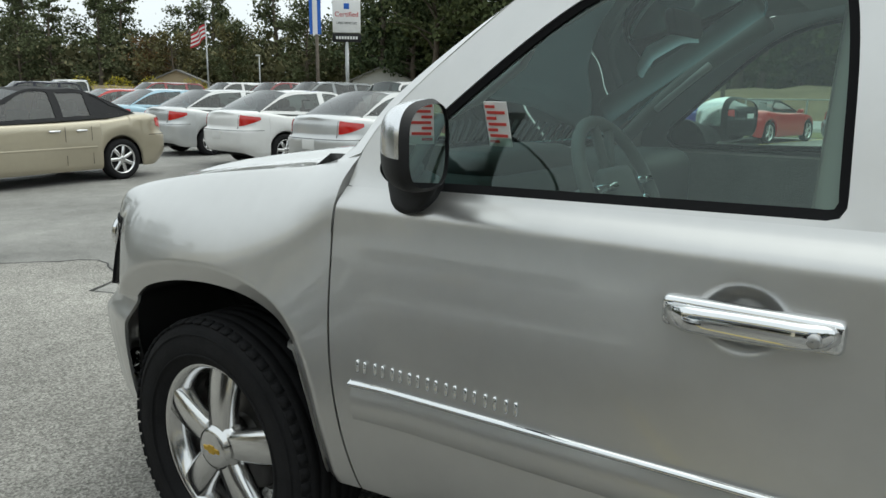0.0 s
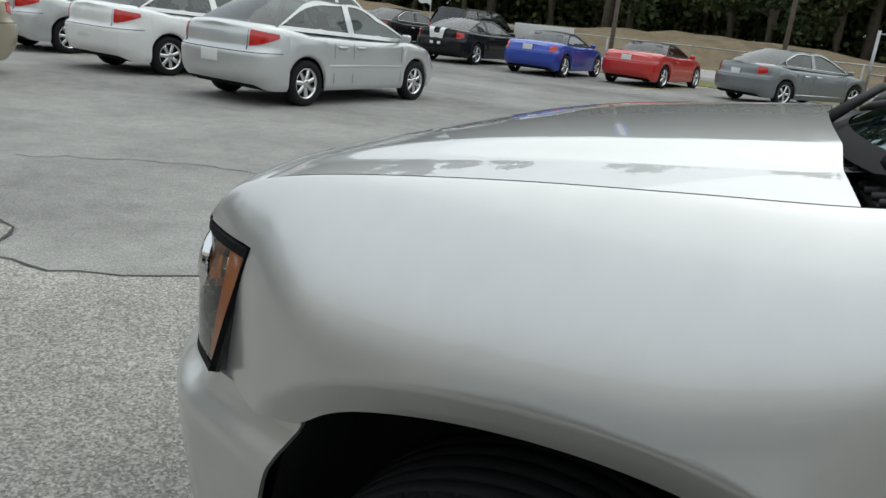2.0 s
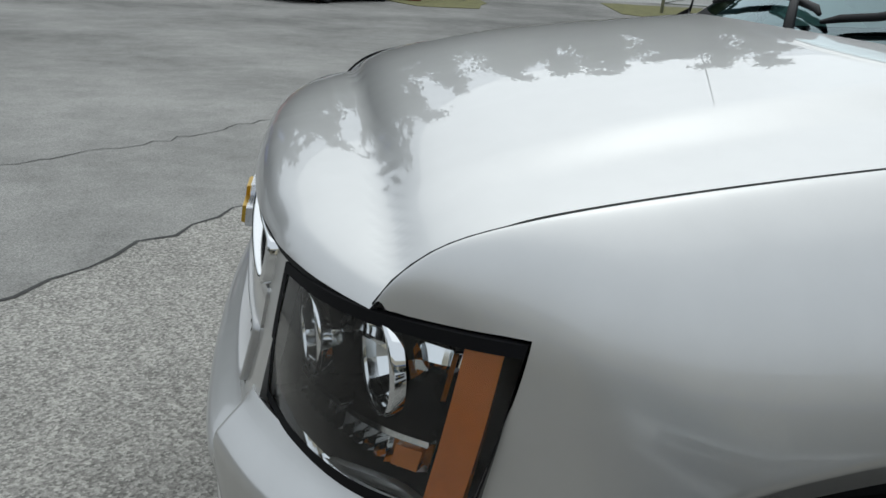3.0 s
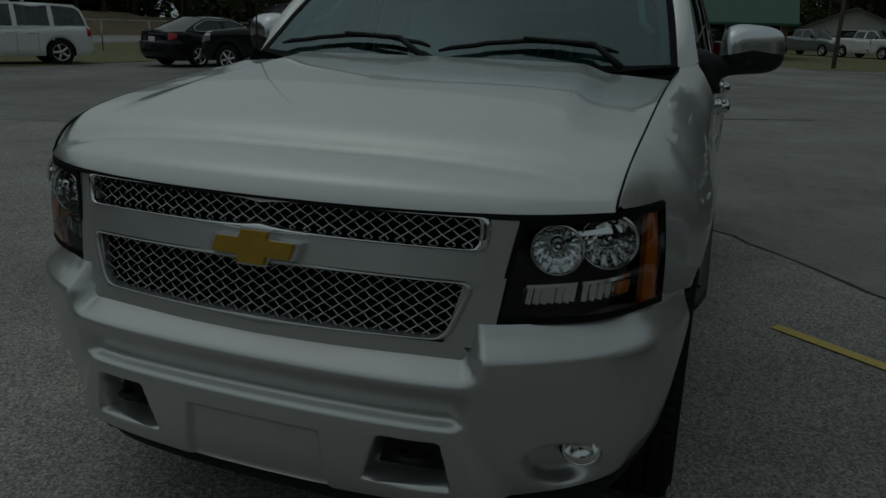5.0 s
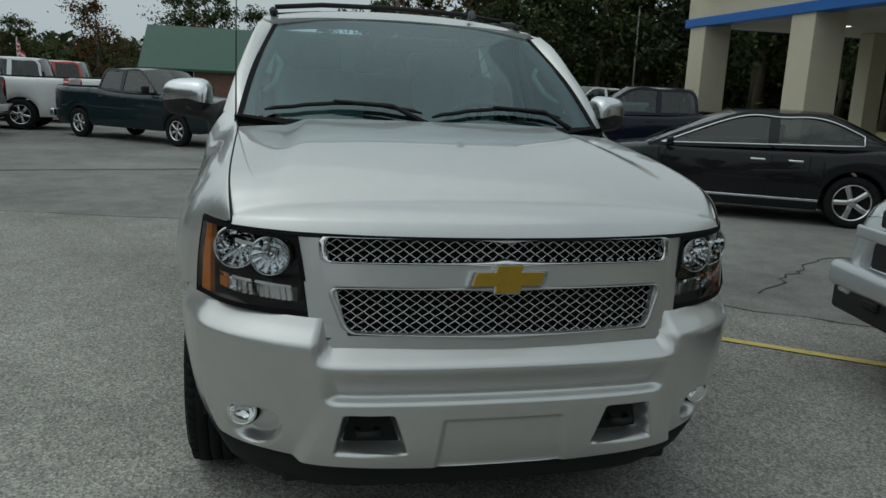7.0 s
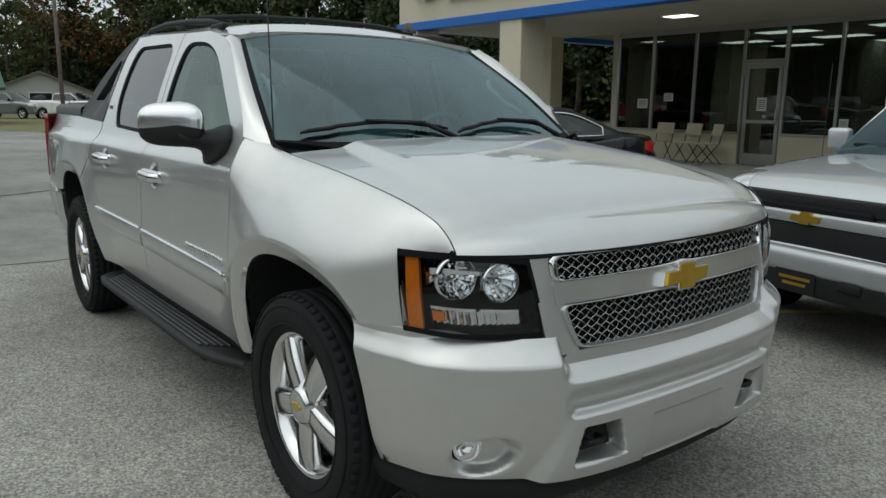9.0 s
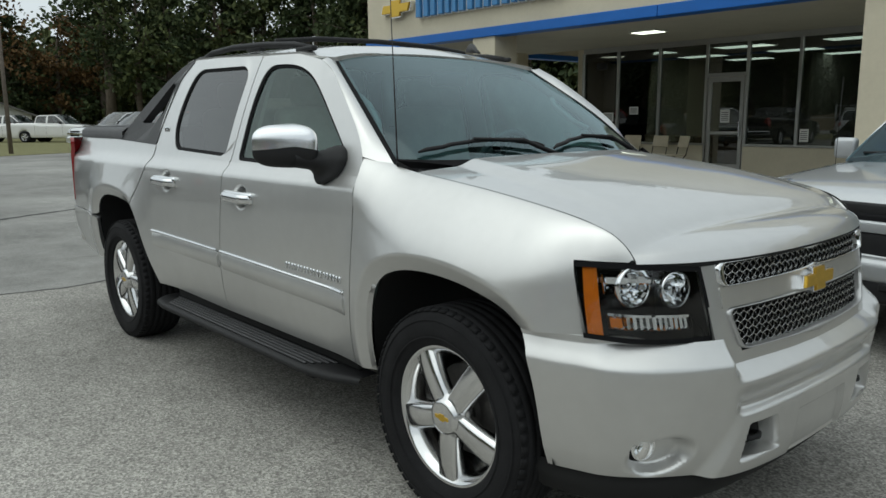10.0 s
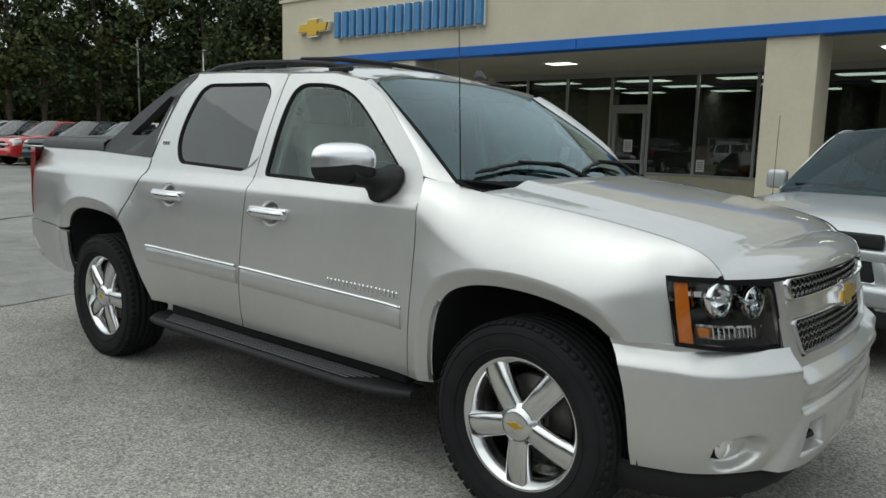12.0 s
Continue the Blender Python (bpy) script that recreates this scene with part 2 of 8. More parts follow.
def ring(outer, inner, hem=0.01, out=(0, 1, 0), inner_hem=0.02):
    """A band between two closed lines of as many points each, its two rims turned back."""
    k = len(outer)
    o, i = np.array(outer), np.array(inner)
    mid = [o * (1 - t) + i * t for t in (0, 0.5, 1)]
    d = -np.array(out, float)
    rows = [o + d * hem, o, *mid, i, i + d * inner_hem]
    verts = [p for r in rows for p in r]
    faces = []
    for a, b in ((0, 1), (2, 3), (3, 4), (5, 6)):
        for j in range(k):
            jj = (j + 1) % k
            faces.append([a * k + j, a * k + jj, b * k + jj, b * k + j])
    me = pydata(verts, faces)
    bm = bmesh.new()
    bm.from_mesh(me)
    nrm = sum((f.normal * f.calc_area() for f in bm.faces if 2 * k <= f.verts[0].index < 5 * k and f.verts[2].index >= 2 * k), Vector())
    if nrm.dot(Vector(out)) < 0:
        bmesh.ops.reverse_faces(bm, faces=bm.faces)
    bm.to_mesh(me)
    bm.free()
    return me


def mirrored(me):
    """The same mesh on the other side (y to -y)."""
    m2 = me.copy()
    m2.transform(Matrix.Scale(-1, 4, (0, 1, 0)))
    m2.flip_normals()
    return m2


def face_out(me, out):
    """Turns a whole pane so that it faces along out."""
    total = Vector()
    for p in me.polygons:
        total += p.normal * p.area
    if total.dot(Vector(out)) < 0:
        me.flip_normals()
    return me


def box_bm(size, at=(0, 0, 0), bevel=0.0, rot=None, bm=None, seg=2):
    bm = bm or bmesh.new()
    r = bmesh.ops.create_cube(bm, size=1)
    vs = r["verts"]
    bmesh.ops.scale(bm, vec=size, verts=vs)
    if bevel:
        es = list({e for v in vs for e in v.link_edges})
        rb = bmesh.ops.bevel(bm, geom=es, offset=min(bevel, 0.45 * min(size)), segments=seg, profile=0.5, affect='EDGES')
        vs = list({v for f in rb["faces"] for v in f.verts} | {v for v in vs if v.is_valid})
    m = Matrix.Translation(at) @ (rot.to_4x4() if rot else Matrix())
    bmesh.ops.transform(bm, matrix=m, verts=vs)
    return bm


def tube(points, radius, sides=8, bm=None, cap=True):
    """A round bar along points; radius is one number or one for each point."""
    bm = bm or bmesh.new()
    pts = [Vector(p) for p in points]
    rr = radius if hasattr(radius, "__len__") else [radius] * len(pts)
    rings = []
    up = Vector((0, 0, 1))
    for i, p in enumerate(pts):
        t = (pts[min(i + 1, len(pts) - 1)] - pts[max(i - 1, 0)]).normalized()
        a = t.cross(up)
        if a.length < 1e-3:
            a = t.cross(Vector((1, 0, 0)))
        a.normalize()
        b = t.cross(a)
        rings.append([bm.verts.new(p + (a * math.cos(q) + b * math.sin(q)) * rr[i]) for q in [2 * math.pi * k / sides for k in range(sides)]])
    for r0, r1 in zip(rings, rings[1:]):
        for k in range(sides):
            bm.faces.new((r0[k], r0[(k + 1) % sides], r1[(k + 1) % sides], r1[k]))
    if cap:
        bm.faces.new(rings[0][::-1])
        bm.faces.new(rings[-1])
    bmesh.ops.recalc_face_normals(bm, faces=bm.faces)
    return bm


def lathe(profile, seg=48, axis='Y', bm=None):
    """A solid of revolution round the y axis from (radius, y) pairs."""
    bm = bm or bmesh.new()
    rows = []
    for r, y in profile:
        rows.append([bm.verts.new((r * math.cos(2 * math.pi * k / seg), y, r * math.sin(2 * math.pi * k / seg))) for k in range(seg)])
    for a, b in zip(rows, rows[1:]):
        for k in range(seg):
            bm.faces.new((a[k], a[(k + 1) % seg], b[(k + 1) % seg], b[k]))
    return bm


def prism(outline, y0, y1, bm=None):
    """A plate cut to an outline of (x, z), from y0 to y1."""
    bm = bm or bmesh.new()
    a = [bm.verts.new((x, y0, z)) for x, z in outline]
    b = [bm.verts.new((x, y1, z)) for x, z in outline]
    k = len(outline)
    bm.faces.new(a)
    bm.faces.new(b[::-1])
    for i in range(k):
        bm.faces.new((a[i], b[i], b[(i + 1) % k], a[(i + 1) % k]))
    bmesh.ops.recalc_face_normals(bm, faces=bm.faces)
    return bm


def smoothstep(a, b, x):
    t = np.clip((np.asarray(x, float) - a) / (b - a), 0, 1)
    return t * t * (3 - 2 * t)


def table(xs, ys):
    """A smooth function through a few pairs."""
    p = curve(np.stack([xs, ys], 1), 400)
    order = np.argsort(p[:, 0])
    px, py = p[order, 0], p[order, 1]
    return lambda x: np.interp(x, px, py)


def both(name, me, material, parent, label="", smooth=True):
    """One part on either side."""
    a = part_mesh(name, me, material, parent, label, smooth)
    b = part_mesh(name, mirrored(me), material, parent, label, smooth)
    return a, b

# ---------------------------------------------------------------- ground
ASPHALT = ground_mat("worn_asphalt", (0.196, 0.193, 0.181), (0.293, 0.286, 0.27), 0.26, 150, 0.42)
AGGREGATE = ground_mat("exposed_aggregate", (0.172, 0.165, 0.15), (0.41, 0.395, 0.362), 0.42, 110, 0.34)
GRASS = mat("dry_grass", (0.12, 0.115, 0.045), 0.9, vary=0.5, scale=2.5, bump=0.5, bump_scale=40, fine=0.3)
ROADM = ground_mat("pale_road", (0.34, 0.335, 0.32), (0.44, 0.435, 0.42), 0.15, 40, 0.12)


def slab(name, poly, z, material, label, category, thick=0.0, holes=None):
    """A flat piece of ground with a given outline, its rim turned down."""
    bm = bmesh.new()
    top = [bm.verts.new((x, y, z)) for x, y in poly]
    bm.faces.new(top)
    if thick:
        low = [bm.verts.new((x, y, z - thick)) for x, y in poly]
        k = len(poly)
        for i in range(k):
            bm.faces.new((top[i], low[i], low[(i + 1) % k], top[(i + 1) % k]))
    bmesh.ops.triangulate(bm, faces=[f for f in bm.faces if len(f.verts) > 4])
    bmesh.ops.recalc_face_normals(bm, faces=bm.faces)
    me = bpy.data.meshes.new(name)
    bm.to_mesh(me)
    bm.free()
    if me.polygons[0].normal.z < 0 and not thick:
        me.flip_normals()
    me.materials.append(material)
    return tagged(new(name, me), label, category, kind="structure")


def ragged(pts, amp, step=0.25, seed=1):
    """A line through pts with a broken, uneven edge."""
    rnd = random.Random(seed)
    out = []
    for (x0, y0), (x1, y1) in zip(pts, pts[1:]):
        n = max(1, int(math.hypot(x1 - x0, y1 - y0) / step))
        for i in range(n):
            t = i / n
            out.append((x0 + (x1 - x0) * t + rnd.uniform(-amp, amp), y0 + (y1 - y0) * t + rnd.uniform(-amp, amp)))
    out.append(pts[-1])
    return out


slab("ground", [(-900, -900), (900, -900), (900, 900), (-900, 900)], 0.0, ASPHALT, "grey worn asphalt of a car lot", "ground")
south = ragged([(14, 5.2), (9, 2.0), (5.2, -0.25), (4.45, -1.15), (3.75, -0.95), (3.5, -0.55), (3.05, -0.62), (2.75, -0.78), (2.0, -1.5), (1.42, -2.42), (0.48, -3.54), (-0.05, -4.1), (-3, -7.2), (-5.2, -9.4)], 0.035, 0.16, 3)
west = ragged([(-5.2, -9.4), (-6.4, -6.0), (-5.4, -2.0), (-5.24, -0.89), (-5.33, -0.25), (-3.6, 1.0), (-1.95, 2.31), (-1.7, 2.66), (1.0, 6.4), (4.2, 9.8)], 0.03, 0.2, 5)
slab("pavement", south + west[1:] + [(14, 9.8)], 0.006, AGGREGATE, "paving with pale exposed aggregate and ragged rim", "pavement", 0.02)

TAR = mat("tar_joint", (0.045, 0.044, 0.042), 0.85, vary=0.3, scale=20)


def strip_line(name, pts, width, material, label, category, z=0.010, seed=2, amp=0.02, kind="structure"):
    line = ragged(pts, amp, 0.12, seed)
    rnd = random.Random(seed)
    vs, fs = [], []
    for i, (x, y) in enumerate(line):
        x2, y2 = line[min(i + 1, len(line) - 1)]
        x1, y1 = line[max(i - 1, 0)]
        d = math.hypot(x2 - x1, y2 - y1) or 1
        nx, ny = -(y2 - y1) / d, (x2 - x1) / d
        w = width * rnd.uniform(0.55, 1.3) / 2 if amp else width / 2
        vs += [(x + nx * w, y + ny * w, z), (x - nx * w, y - ny * w, z)]
        if i:
            fs.append([2 * i - 2, 2 * i - 1, 2 * i + 1, 2 * i])
    me = pydata(vs, fs)
    if me.polygons[0].normal.z < 0:
        me.flip_normals()
    me.materials.append(material)
    return tagged(new(name, me), label, category, kind=kind)


strip_line("paving_crack", south[10:], 0.022, TAR, "dark joint along the paving's rim", "crack", 0.0085)
strip_line("paving_crack", west, 0.03, TAR, "dark joint along the paving's rim", "crack", 0.0085, 7)
strip_line("paving_crack", [(5.5, -2.2), (4.4, -3.1), (3.0, -3.3), (1.8, -4.4), (0.6, -6.0)], 0.012, TAR, "thin crack in the asphalt", "crack", 0.004, 9, 0.05)
strip_line("paving_crack", [(-9.3, -9.5), (-9.5, -4.6), (-10.2, -1.8), (-12.5, 2.5)], 0.10, TAR, "tarred joint across the lot", "crack", 0.004, 13, 0.03)
strip_line("paving_crack", [(-2.2, 3.1), (-3.4, 4.6), (-3.1, 6.0), (-4.0, 8.0)], 0.02, TAR, "thin crack in the asphalt", "crack", 0.004, 15, 0.05)
YELLOW = mat("worn_yellow_line", (0.42, 0.33, 0.10), 0.85, vary=0.5, scale=9, fine=0.5)
strip_line("parking_line", [(-1.62, 1.36), (-0.1, 3.41)], 0.075, YELLOW, "worn yellow painted bay line", "road marking", 0.0125, 4, 0.0)
strip_line("parking_line", [(4.4, -19.6), (3.2, -25.6)], 0.10, YELLOW, "worn yellow painted bay line", "road marking", 0.004, 4, 0.0)
# verges and the road outside the fence
slab("verge", ragged([(60, -26.2), (9, -26.4), (3.0, -25.6), (-1.0, -24.4), (-1.9, -21.6), (-3.9, -21.9), (-4.6, -25.0), (-5.0, -29.5), (60, -30)], 0.12, 0.8, 21), 0.02, GRASS, "strip of dry grass by the fence", "verge", 0.05)
slab("verge", ragged([(-9.0, -23.2), (-10.7, -18.9), (-14.5, -17.4), (-40, -16.5), (-60, -22), (-60, -31), (-10.5, -30)], 0.12, 0.8, 22), 0.02, GRASS, "island of dry grass by the gate", "verge", 0.05)
slab("road", [(200, -33), (200, -43), (-200, -43), (-200, -33)], 0.008, ROADM, "pale two-lane road outside the lot", "road", 0.02)
slab("verge", [(200, -52.2), (200, -120), (-200, -120), (-200, -52.2)], 0.015, GRASS, "grass below the far trees", "verge")
BANK = mat("dry_brown_bank", (0.15, 0.115, 0.07), 0.95, vary=0.45, scale=0.8, bump=0.6, bump_scale=6, fine=0.3)
bank_rnd = random.Random(41)
bank = np.array([[(x, y + bank_rnd.uniform(-0.2, 0.2), z * (1 + 0.18 * math.sin(x * 0.23) + bank_rnd.uniform(-0.08, 0.08))) for x in np.arange(-90, 91, 1.5)] for y, z in ((-43.2, 0.0), (-44.0, 0.35), (-45.5, 0.95), (-47.5, 1.45), (-50.0, 1.6), (-52.5, 0.0))])
bank_me = sheet(bank, 0, (0, 0.4, 1))
bank_me.materials.append(BANK)
tagged(new("bank", bank_me), "brown bank of dry grass beyond the road", "bank", kind="structure")
slab("verge", ragged([(-34.6, 4.2), (-36.0, 9.0), (-31, 16), (-31, 80), (-140, 80), (-140, -10), (-48, 0.5)], 0.15, 0.8, 23), 0.015, GRASS, "dry grass beside the lot", "verge", 0.05)

# ---------------------------------------------------------------- the silver crew-cab truck (front towards +x)
truck = group_at("pickup_truck", Matrix(), "silver crew-cab pickup truck with chrome mesh grille on grey paving", "pickup truck")

ARCH_F = curve([(-0.455, 0.46), (-0.445, 0.58), (-0.41, 0.76), (-0.35, 0.865), (-0.24, 0.915), (-0.09, 0.932), (0.08, 0.922), (0.22, 0.893), (0.31, 0.86), (0.375, 0.812)], 40)
ARCH_F_LOW = curve([(0.375, 0.812), (0.415, 0.735), (0.445, 0.6), (0.465, 0.36)], 16)
ARCH_R = curve([(-3.735, 0.52), (-3.745, 0.75), (-3.705, 0.89), (-3.6, 0.955), (-3.47, 0.975), (-3.24, 0.968), (-3.05, 0.93), (-2.93, 0.82), (-2.82, 0.62), (-2.745, 0.48)], 44)
half_w = table([-4.7, -4.45, -4.2, -3.8, -3.2, -2.0, -0.6, 0.0, 0.22, 0.36, 0.45, 0.515, 0.58, 0.64, 0.69], [0.86, 0.91, 0.935, 0.95, 0.958, 0.962, 0.962, 0.96, 0.954, 0.944, 0.922, 0.892, 0.86, 0.825, 0.796])
in_z = table([0.2, 0.32, 0.45, 0.55, 0.65, 0.78, 0.95, 1.08, 1.17, 1.203, 1.225, 1.25, 1.30, 1.5, 1.7, 1.84], [-0.13, -0.095, -0.055, -0.03, -0.012, 0.0, 0.004, 0.0, -0.007, -0.013, -0.030, -0.052, -0.072, -0.132, -0.205, -0.27])
seam_z = table([-0.62, -0.57, -0.45, -0.314, -0.1, 0.1, 0.3, 0.45, 0.55, 0.61, 0.65, 0.675, 0.69], [1.36, 1.343, 1.304, 1.273, 1.249, 1.226, 1.198, 1.172, 1.148, 1.126, 1.098, 1.070, 1.045])
seam_y = table([-0.62, -0.57, -0.45, -0.314, 0.0, 0.4, 0.6, 0.69], [0.853, 0.849, 0.832, 0.815, 0.812, 0.81, 0.803, 0.794])


def near_arch(x, z):
    """Distance to the nearer wheel-arch line."""
    p = np.stack([np.ravel(x), np.ravel(z)], 1)
    best = np.full(len(p), 9.0)
    for c in (np.vstack([ARCH_F, ARCH_F_LOW[1:]]), ARCH_R):
        a, v = c[:-1], np.diff(c, axis=0)
        w = p[:, None] - a[None]
        t = np.clip((w * v).sum(2) / (v * v).sum(1), 0, 1)
        best = np.minimum(best, np.linalg.norm(w - t[..., None] * v, axis=2).min(1))
    return best.reshape(np.shape(x))


def flare(x, z):
    """How far the body stands out beside a wheel arch: a lip, a crease, and a soft swelling above it."""
    d = near_arch(x, z)
    f = np.where(d < 0.060, 0.001 + 0.035 * d / 0.060, 0.036 * np.clip(1 - (d - 0.060) / 0.26, 0, 1) ** 1.8)
    return f * smoothstep(0.36, 0.5, z)


def side_y(x, z):
    """Half width of the body side."""
    return half_w(x) + in_z(z) + flare(x, z)


def on_side(g):
    """(x, z) points laid on the body side."""
    return np.stack([g[..., 0], side_y(g[..., 0], g[..., 1]), g[..., 1]], -1)


def on_door(g, xh, zh):
    """Points on a door skin, with the scooped hollow behind its handle."""
    p = on_side(g)
    r = np.sqrt(((g[..., 0] - xh) / 0.078) ** 2 + ((g[..., 1] - zh) / 0.064) ** 2)
    p[..., 1] -= 0.030 * smoothstep(1.0, 0.45, r)
    return p


def shoulder_drop(x):
    """How far the rounded top of the wing reaches below the bonnet seam."""
    return np.interp(x, [-0.6, -0.15, 0.3, 0.55, 0.69], [0.18, 0.27, 0.26, 0.18, 0.065])


def on_fender(g):
    """(x, q) points on the front wing: q is the height on the side and runs on over the rounded shoulder to the bonnet seam."""
    x, q = g[..., 0], g[..., 1]
    zs, ys = seam_z(x), seam_y(x)
    z1 = zs - shoulder_drop(x)
    w = np.clip((q - z1) / (zs + 0.08 - z1), 0, 1) * (math.pi / 2)
    rise = np.sin(w) ** 1.1
    lean = 0.40 * np.cos(w) ** 1.12 + 0.60 * (1 - rise ** 2.2)
    z = np.where(q <= z1, q, z1 + (zs - z1) * rise)
    y = np.where(q <= z1, side_y(x, q), ys + (half_w(x) + in_z(np.minimum(z1, 1.1)) + flare(x, z) - ys) * lean)
    return np.stack([x, y, z], -1)


SEAM_F = [(-0.585, 0.46), (-0.56, 0.6), (-0.54, 0.76), (-0.53, 0.92), (-0.53, 1.1), (-0.537, 1.246)]
SEAM_M = [(-1.805, 0.46), (-1.795, 0.55), (-1.765, 0.77), (-1.735, 0.95), (-1.712, 1.15), (-1.705, 1.2622)]
GAP = 0.003

# front wings
qtop = lambda x: seam_z(x) + 0.08
bottom = np.vstack([curve([(-0.583, 0.46), (-0.455, 0.46)], 6)[:-1], ARCH_F[:-1], curve([(0.375, 0.815), (0.46, 0.820), (0.575, 0.816)], 10)])
bottom = curve(bottom, 120, smooth=False)
topx = np.linspace(-0.598, 0.686, 120)
top = np.stack([topx, qtop(topx)], 1)
left = curve([*[(x + GAP, z) for x, z in SEAM_F], (-0.543, 1.29), (-0.562, 1.36), (-0.598, qtop(-0.598))], 60)
def q_of(x, z):
    zs = float(seam_z(x))
    z1 = zs - float(shoulder_drop(x))
    return z if z <= z1 else z1 + math.asin(min(1, ((z - z1) / (zs - z1)) ** (1 / 1.1))) / (math.pi / 2) * (zs + 0.08 - z1)


tip = [(x, q_of(x, 1.049)) for x in np.linspace(0.525, 0.672, 8)]
right = np.vstack([curve([(0.578, 0.816), (0.553, 0.93), (0.525, 1.049)], 30, smooth=False)[:-1], curve([*tip, (0.686, qtop(0.686))], 31, smooth=False)])
left[0], right[0] = bottom[0], bottom[-1]
left[-1], right[-1] = top[0], top[-1]
fender = sheet(on_fender(coons(bottom, top, left, right)), 0.02, (0, 1, 0.3))
both("front_wing", fender, SILVER, truck)

# front doors, lower skin
belt_f = [(-0.545, 1.246), (-0.9, 1.250), (-1.3, 1.256), (-1.70, 1.262)]
left = curve([(x - GAP, z) for x, z in SEAM_F], 110)
right = curve([(x + GAP, z) for x, z in SEAM_M], 110)
g = coons(curve([right[0], left[0]], 170, False), curve([right[-1], left[-1]], 170, False), right, left)
front_doors = both("front_door", sheet(on_door(g, -1.50, 1.10), 0.02, (0, 1, 0)), SILVER, truck)

# rear doors, lower skin: the rear border follows the wheel arch
left = curve([(x - GAP, z) for x, z in SEAM_M], 110)
right = curve([(-2.745, 0.475), (-2.82, 0.62), (-2.93, 0.82), (-2.965, 0.95), (-2.86, 1.1), (-2.765, 1.22), (-2.745, 1.31)], 110)
right[:, 0] += 0.003
top = curve([right[-1], (-2.3, 1.292), (-2.0, 1.272), left[-1]], 140)
g = coons(curve([right[0], left[0]], 140, False), top, right, left)
rear_doors = both("rear_door", sheet(on_door(g, -2.44, 1.128), 0.02, (0, 1, 0)), SILVER, truck)

# bed sides
arch_back = curve(ARCH_R[:36], 40)
bottom = np.vstack([curve([(-4.42, 0.83), (-3.86, 0.815)], 10)[:-1], curve([(-3.86, 0.815), (-3.744, 0.80)], 4)[:-1], curve([p for p in ARCH_R if p[1] > 0.79 or p[0] > -3.2][:30], 30)])
i_end = np.argmin(np.abs(ARCH_R[:, 0] + 2.965) + np.abs(ARCH_R[:, 1] - 0.86))
arch_up = ARCH_R[(ARCH_R[:, 1] > 0.80) | (ARCH_R[:, 0] > -3.3)]
arch_up = arch_up[arch_up[:, 0] < -2.935]
bottom = curve(np.vstack([[(-4.42, 0.83), (-3.86, 0.815)], arch_up]), 60, False)
right = curve([bottom[-1], (-2.972, 0.95), (-2.868, 1.1), (-2.773, 1.22), (-2.752, 1.33)], 30)
right[1:, 0] -= 0.004
left = curve([bottom[0], (-4.44, 1.0), (-4.43, 1.2), (-4.36, 1.365)], 30)
top = curve([left[-1], (-3.6, 1.352), right[-1]], 60)
both("bed_side", sheet(on_side(coons(bottom, top, left, right)), 0.02, (0, 1, 0)), SILVER, truck)

# quarter piece between the arch and the rear bumper
g = coons(curve([(-4.30, 0.56), (-4.05, 0.5), (-3.74, 0.5)], 20), curve([(-4.42, 0.822), (-3.86, 0.808), (-3.748, 0.79)], 20),
          curve([(-4.30, 0.56), (-4.40, 0.69), (-4.42, 0.822)], 14), curve([(-3.74, 0.5), (-3.752, 0.64), (-3.748, 0.79)], 14))
both("rear_bumper_end", sheet(on_side(g) + np.array([0, 0.012, 0]), 0.03, (0, 1, 0)), SILVER, truck)


def closed(pts, n):
    p = np.array(pts, float)
    q = curve(np.vstack([p, p[:1]]), n + 1, smooth=False)[:-1]
    return q


def rounded(pts, r, per=6):
    """A closed outline with its corners rounded by about r."""
    p = [np.array(a, float) for a in pts]
    out = []
    for i, c in enumerate(p):
        a, b = p[i - 1], p[(i + 1) % len(p)]
        ri = r[i] if hasattr(r, "__len__") else r
        ra = min(ri, 0.48 * np.linalg.norm(a - c))
        rb = min(ri, 0.48 * np.linalg.norm(b - c))
        s, e = c + (a - c) / np.linalg.norm(a - c) * ra, c + (b - c) / np.linalg.norm(b - c) * rb
        for t in np.linspace(0, 1, per):
            out.append((1 - t) ** 2 * s + 2 * t * (1 - t) * c + t * t * e)
    return np.array(out)


def align(outer, inner):
    """Turns the outer closed line so that it starts beside the inner one."""
    k = np.argmin(np.linalg.norm(outer - inner[0], axis=1))
    return np.roll(outer, -k, axis=0)


N_RING = 128
WIN_F = closed(rounded([(-1.632, 1.272), (-1.608, 1.60), (-1.555, 1.745), (-1.29, 1.738), (-1.12, 1.688), (-0.98, 1.595), (-0.75, 1.40), (-0.655, 1.31), (-0.685, 1.252)], (0.03, 0.14, 0.09, 0.14, 0.14, 0.14, 0.12, 0.05, 0.03)), N_RING)
WIN_R = closed(rounded([(-2.445, 1.305), (-2.52, 1.42), (-2.485, 1.62), (-2.405, 1.765), (-1.80, 1.755), (-1.74, 1.70), (-1.765, 1.45), (-1.785, 1.285)], (0.05, 0.13, 0.13, 0.09, 0.06, 0.06, 0.12, 0.04)), N_RING)
UP_F = [(-1.701, 1.262), (-1.676, 1.5), (-1.65, 1.795), (-1.3, 1.785), (-1.06, 1.742), (-0.93, 1.68), (-0.72, 1.508), (-0.615, 1.408), (-0.568, 1.338), (-0.547, 1.28), (-0.542, 1.2457), (-1.1, 1.2534)]
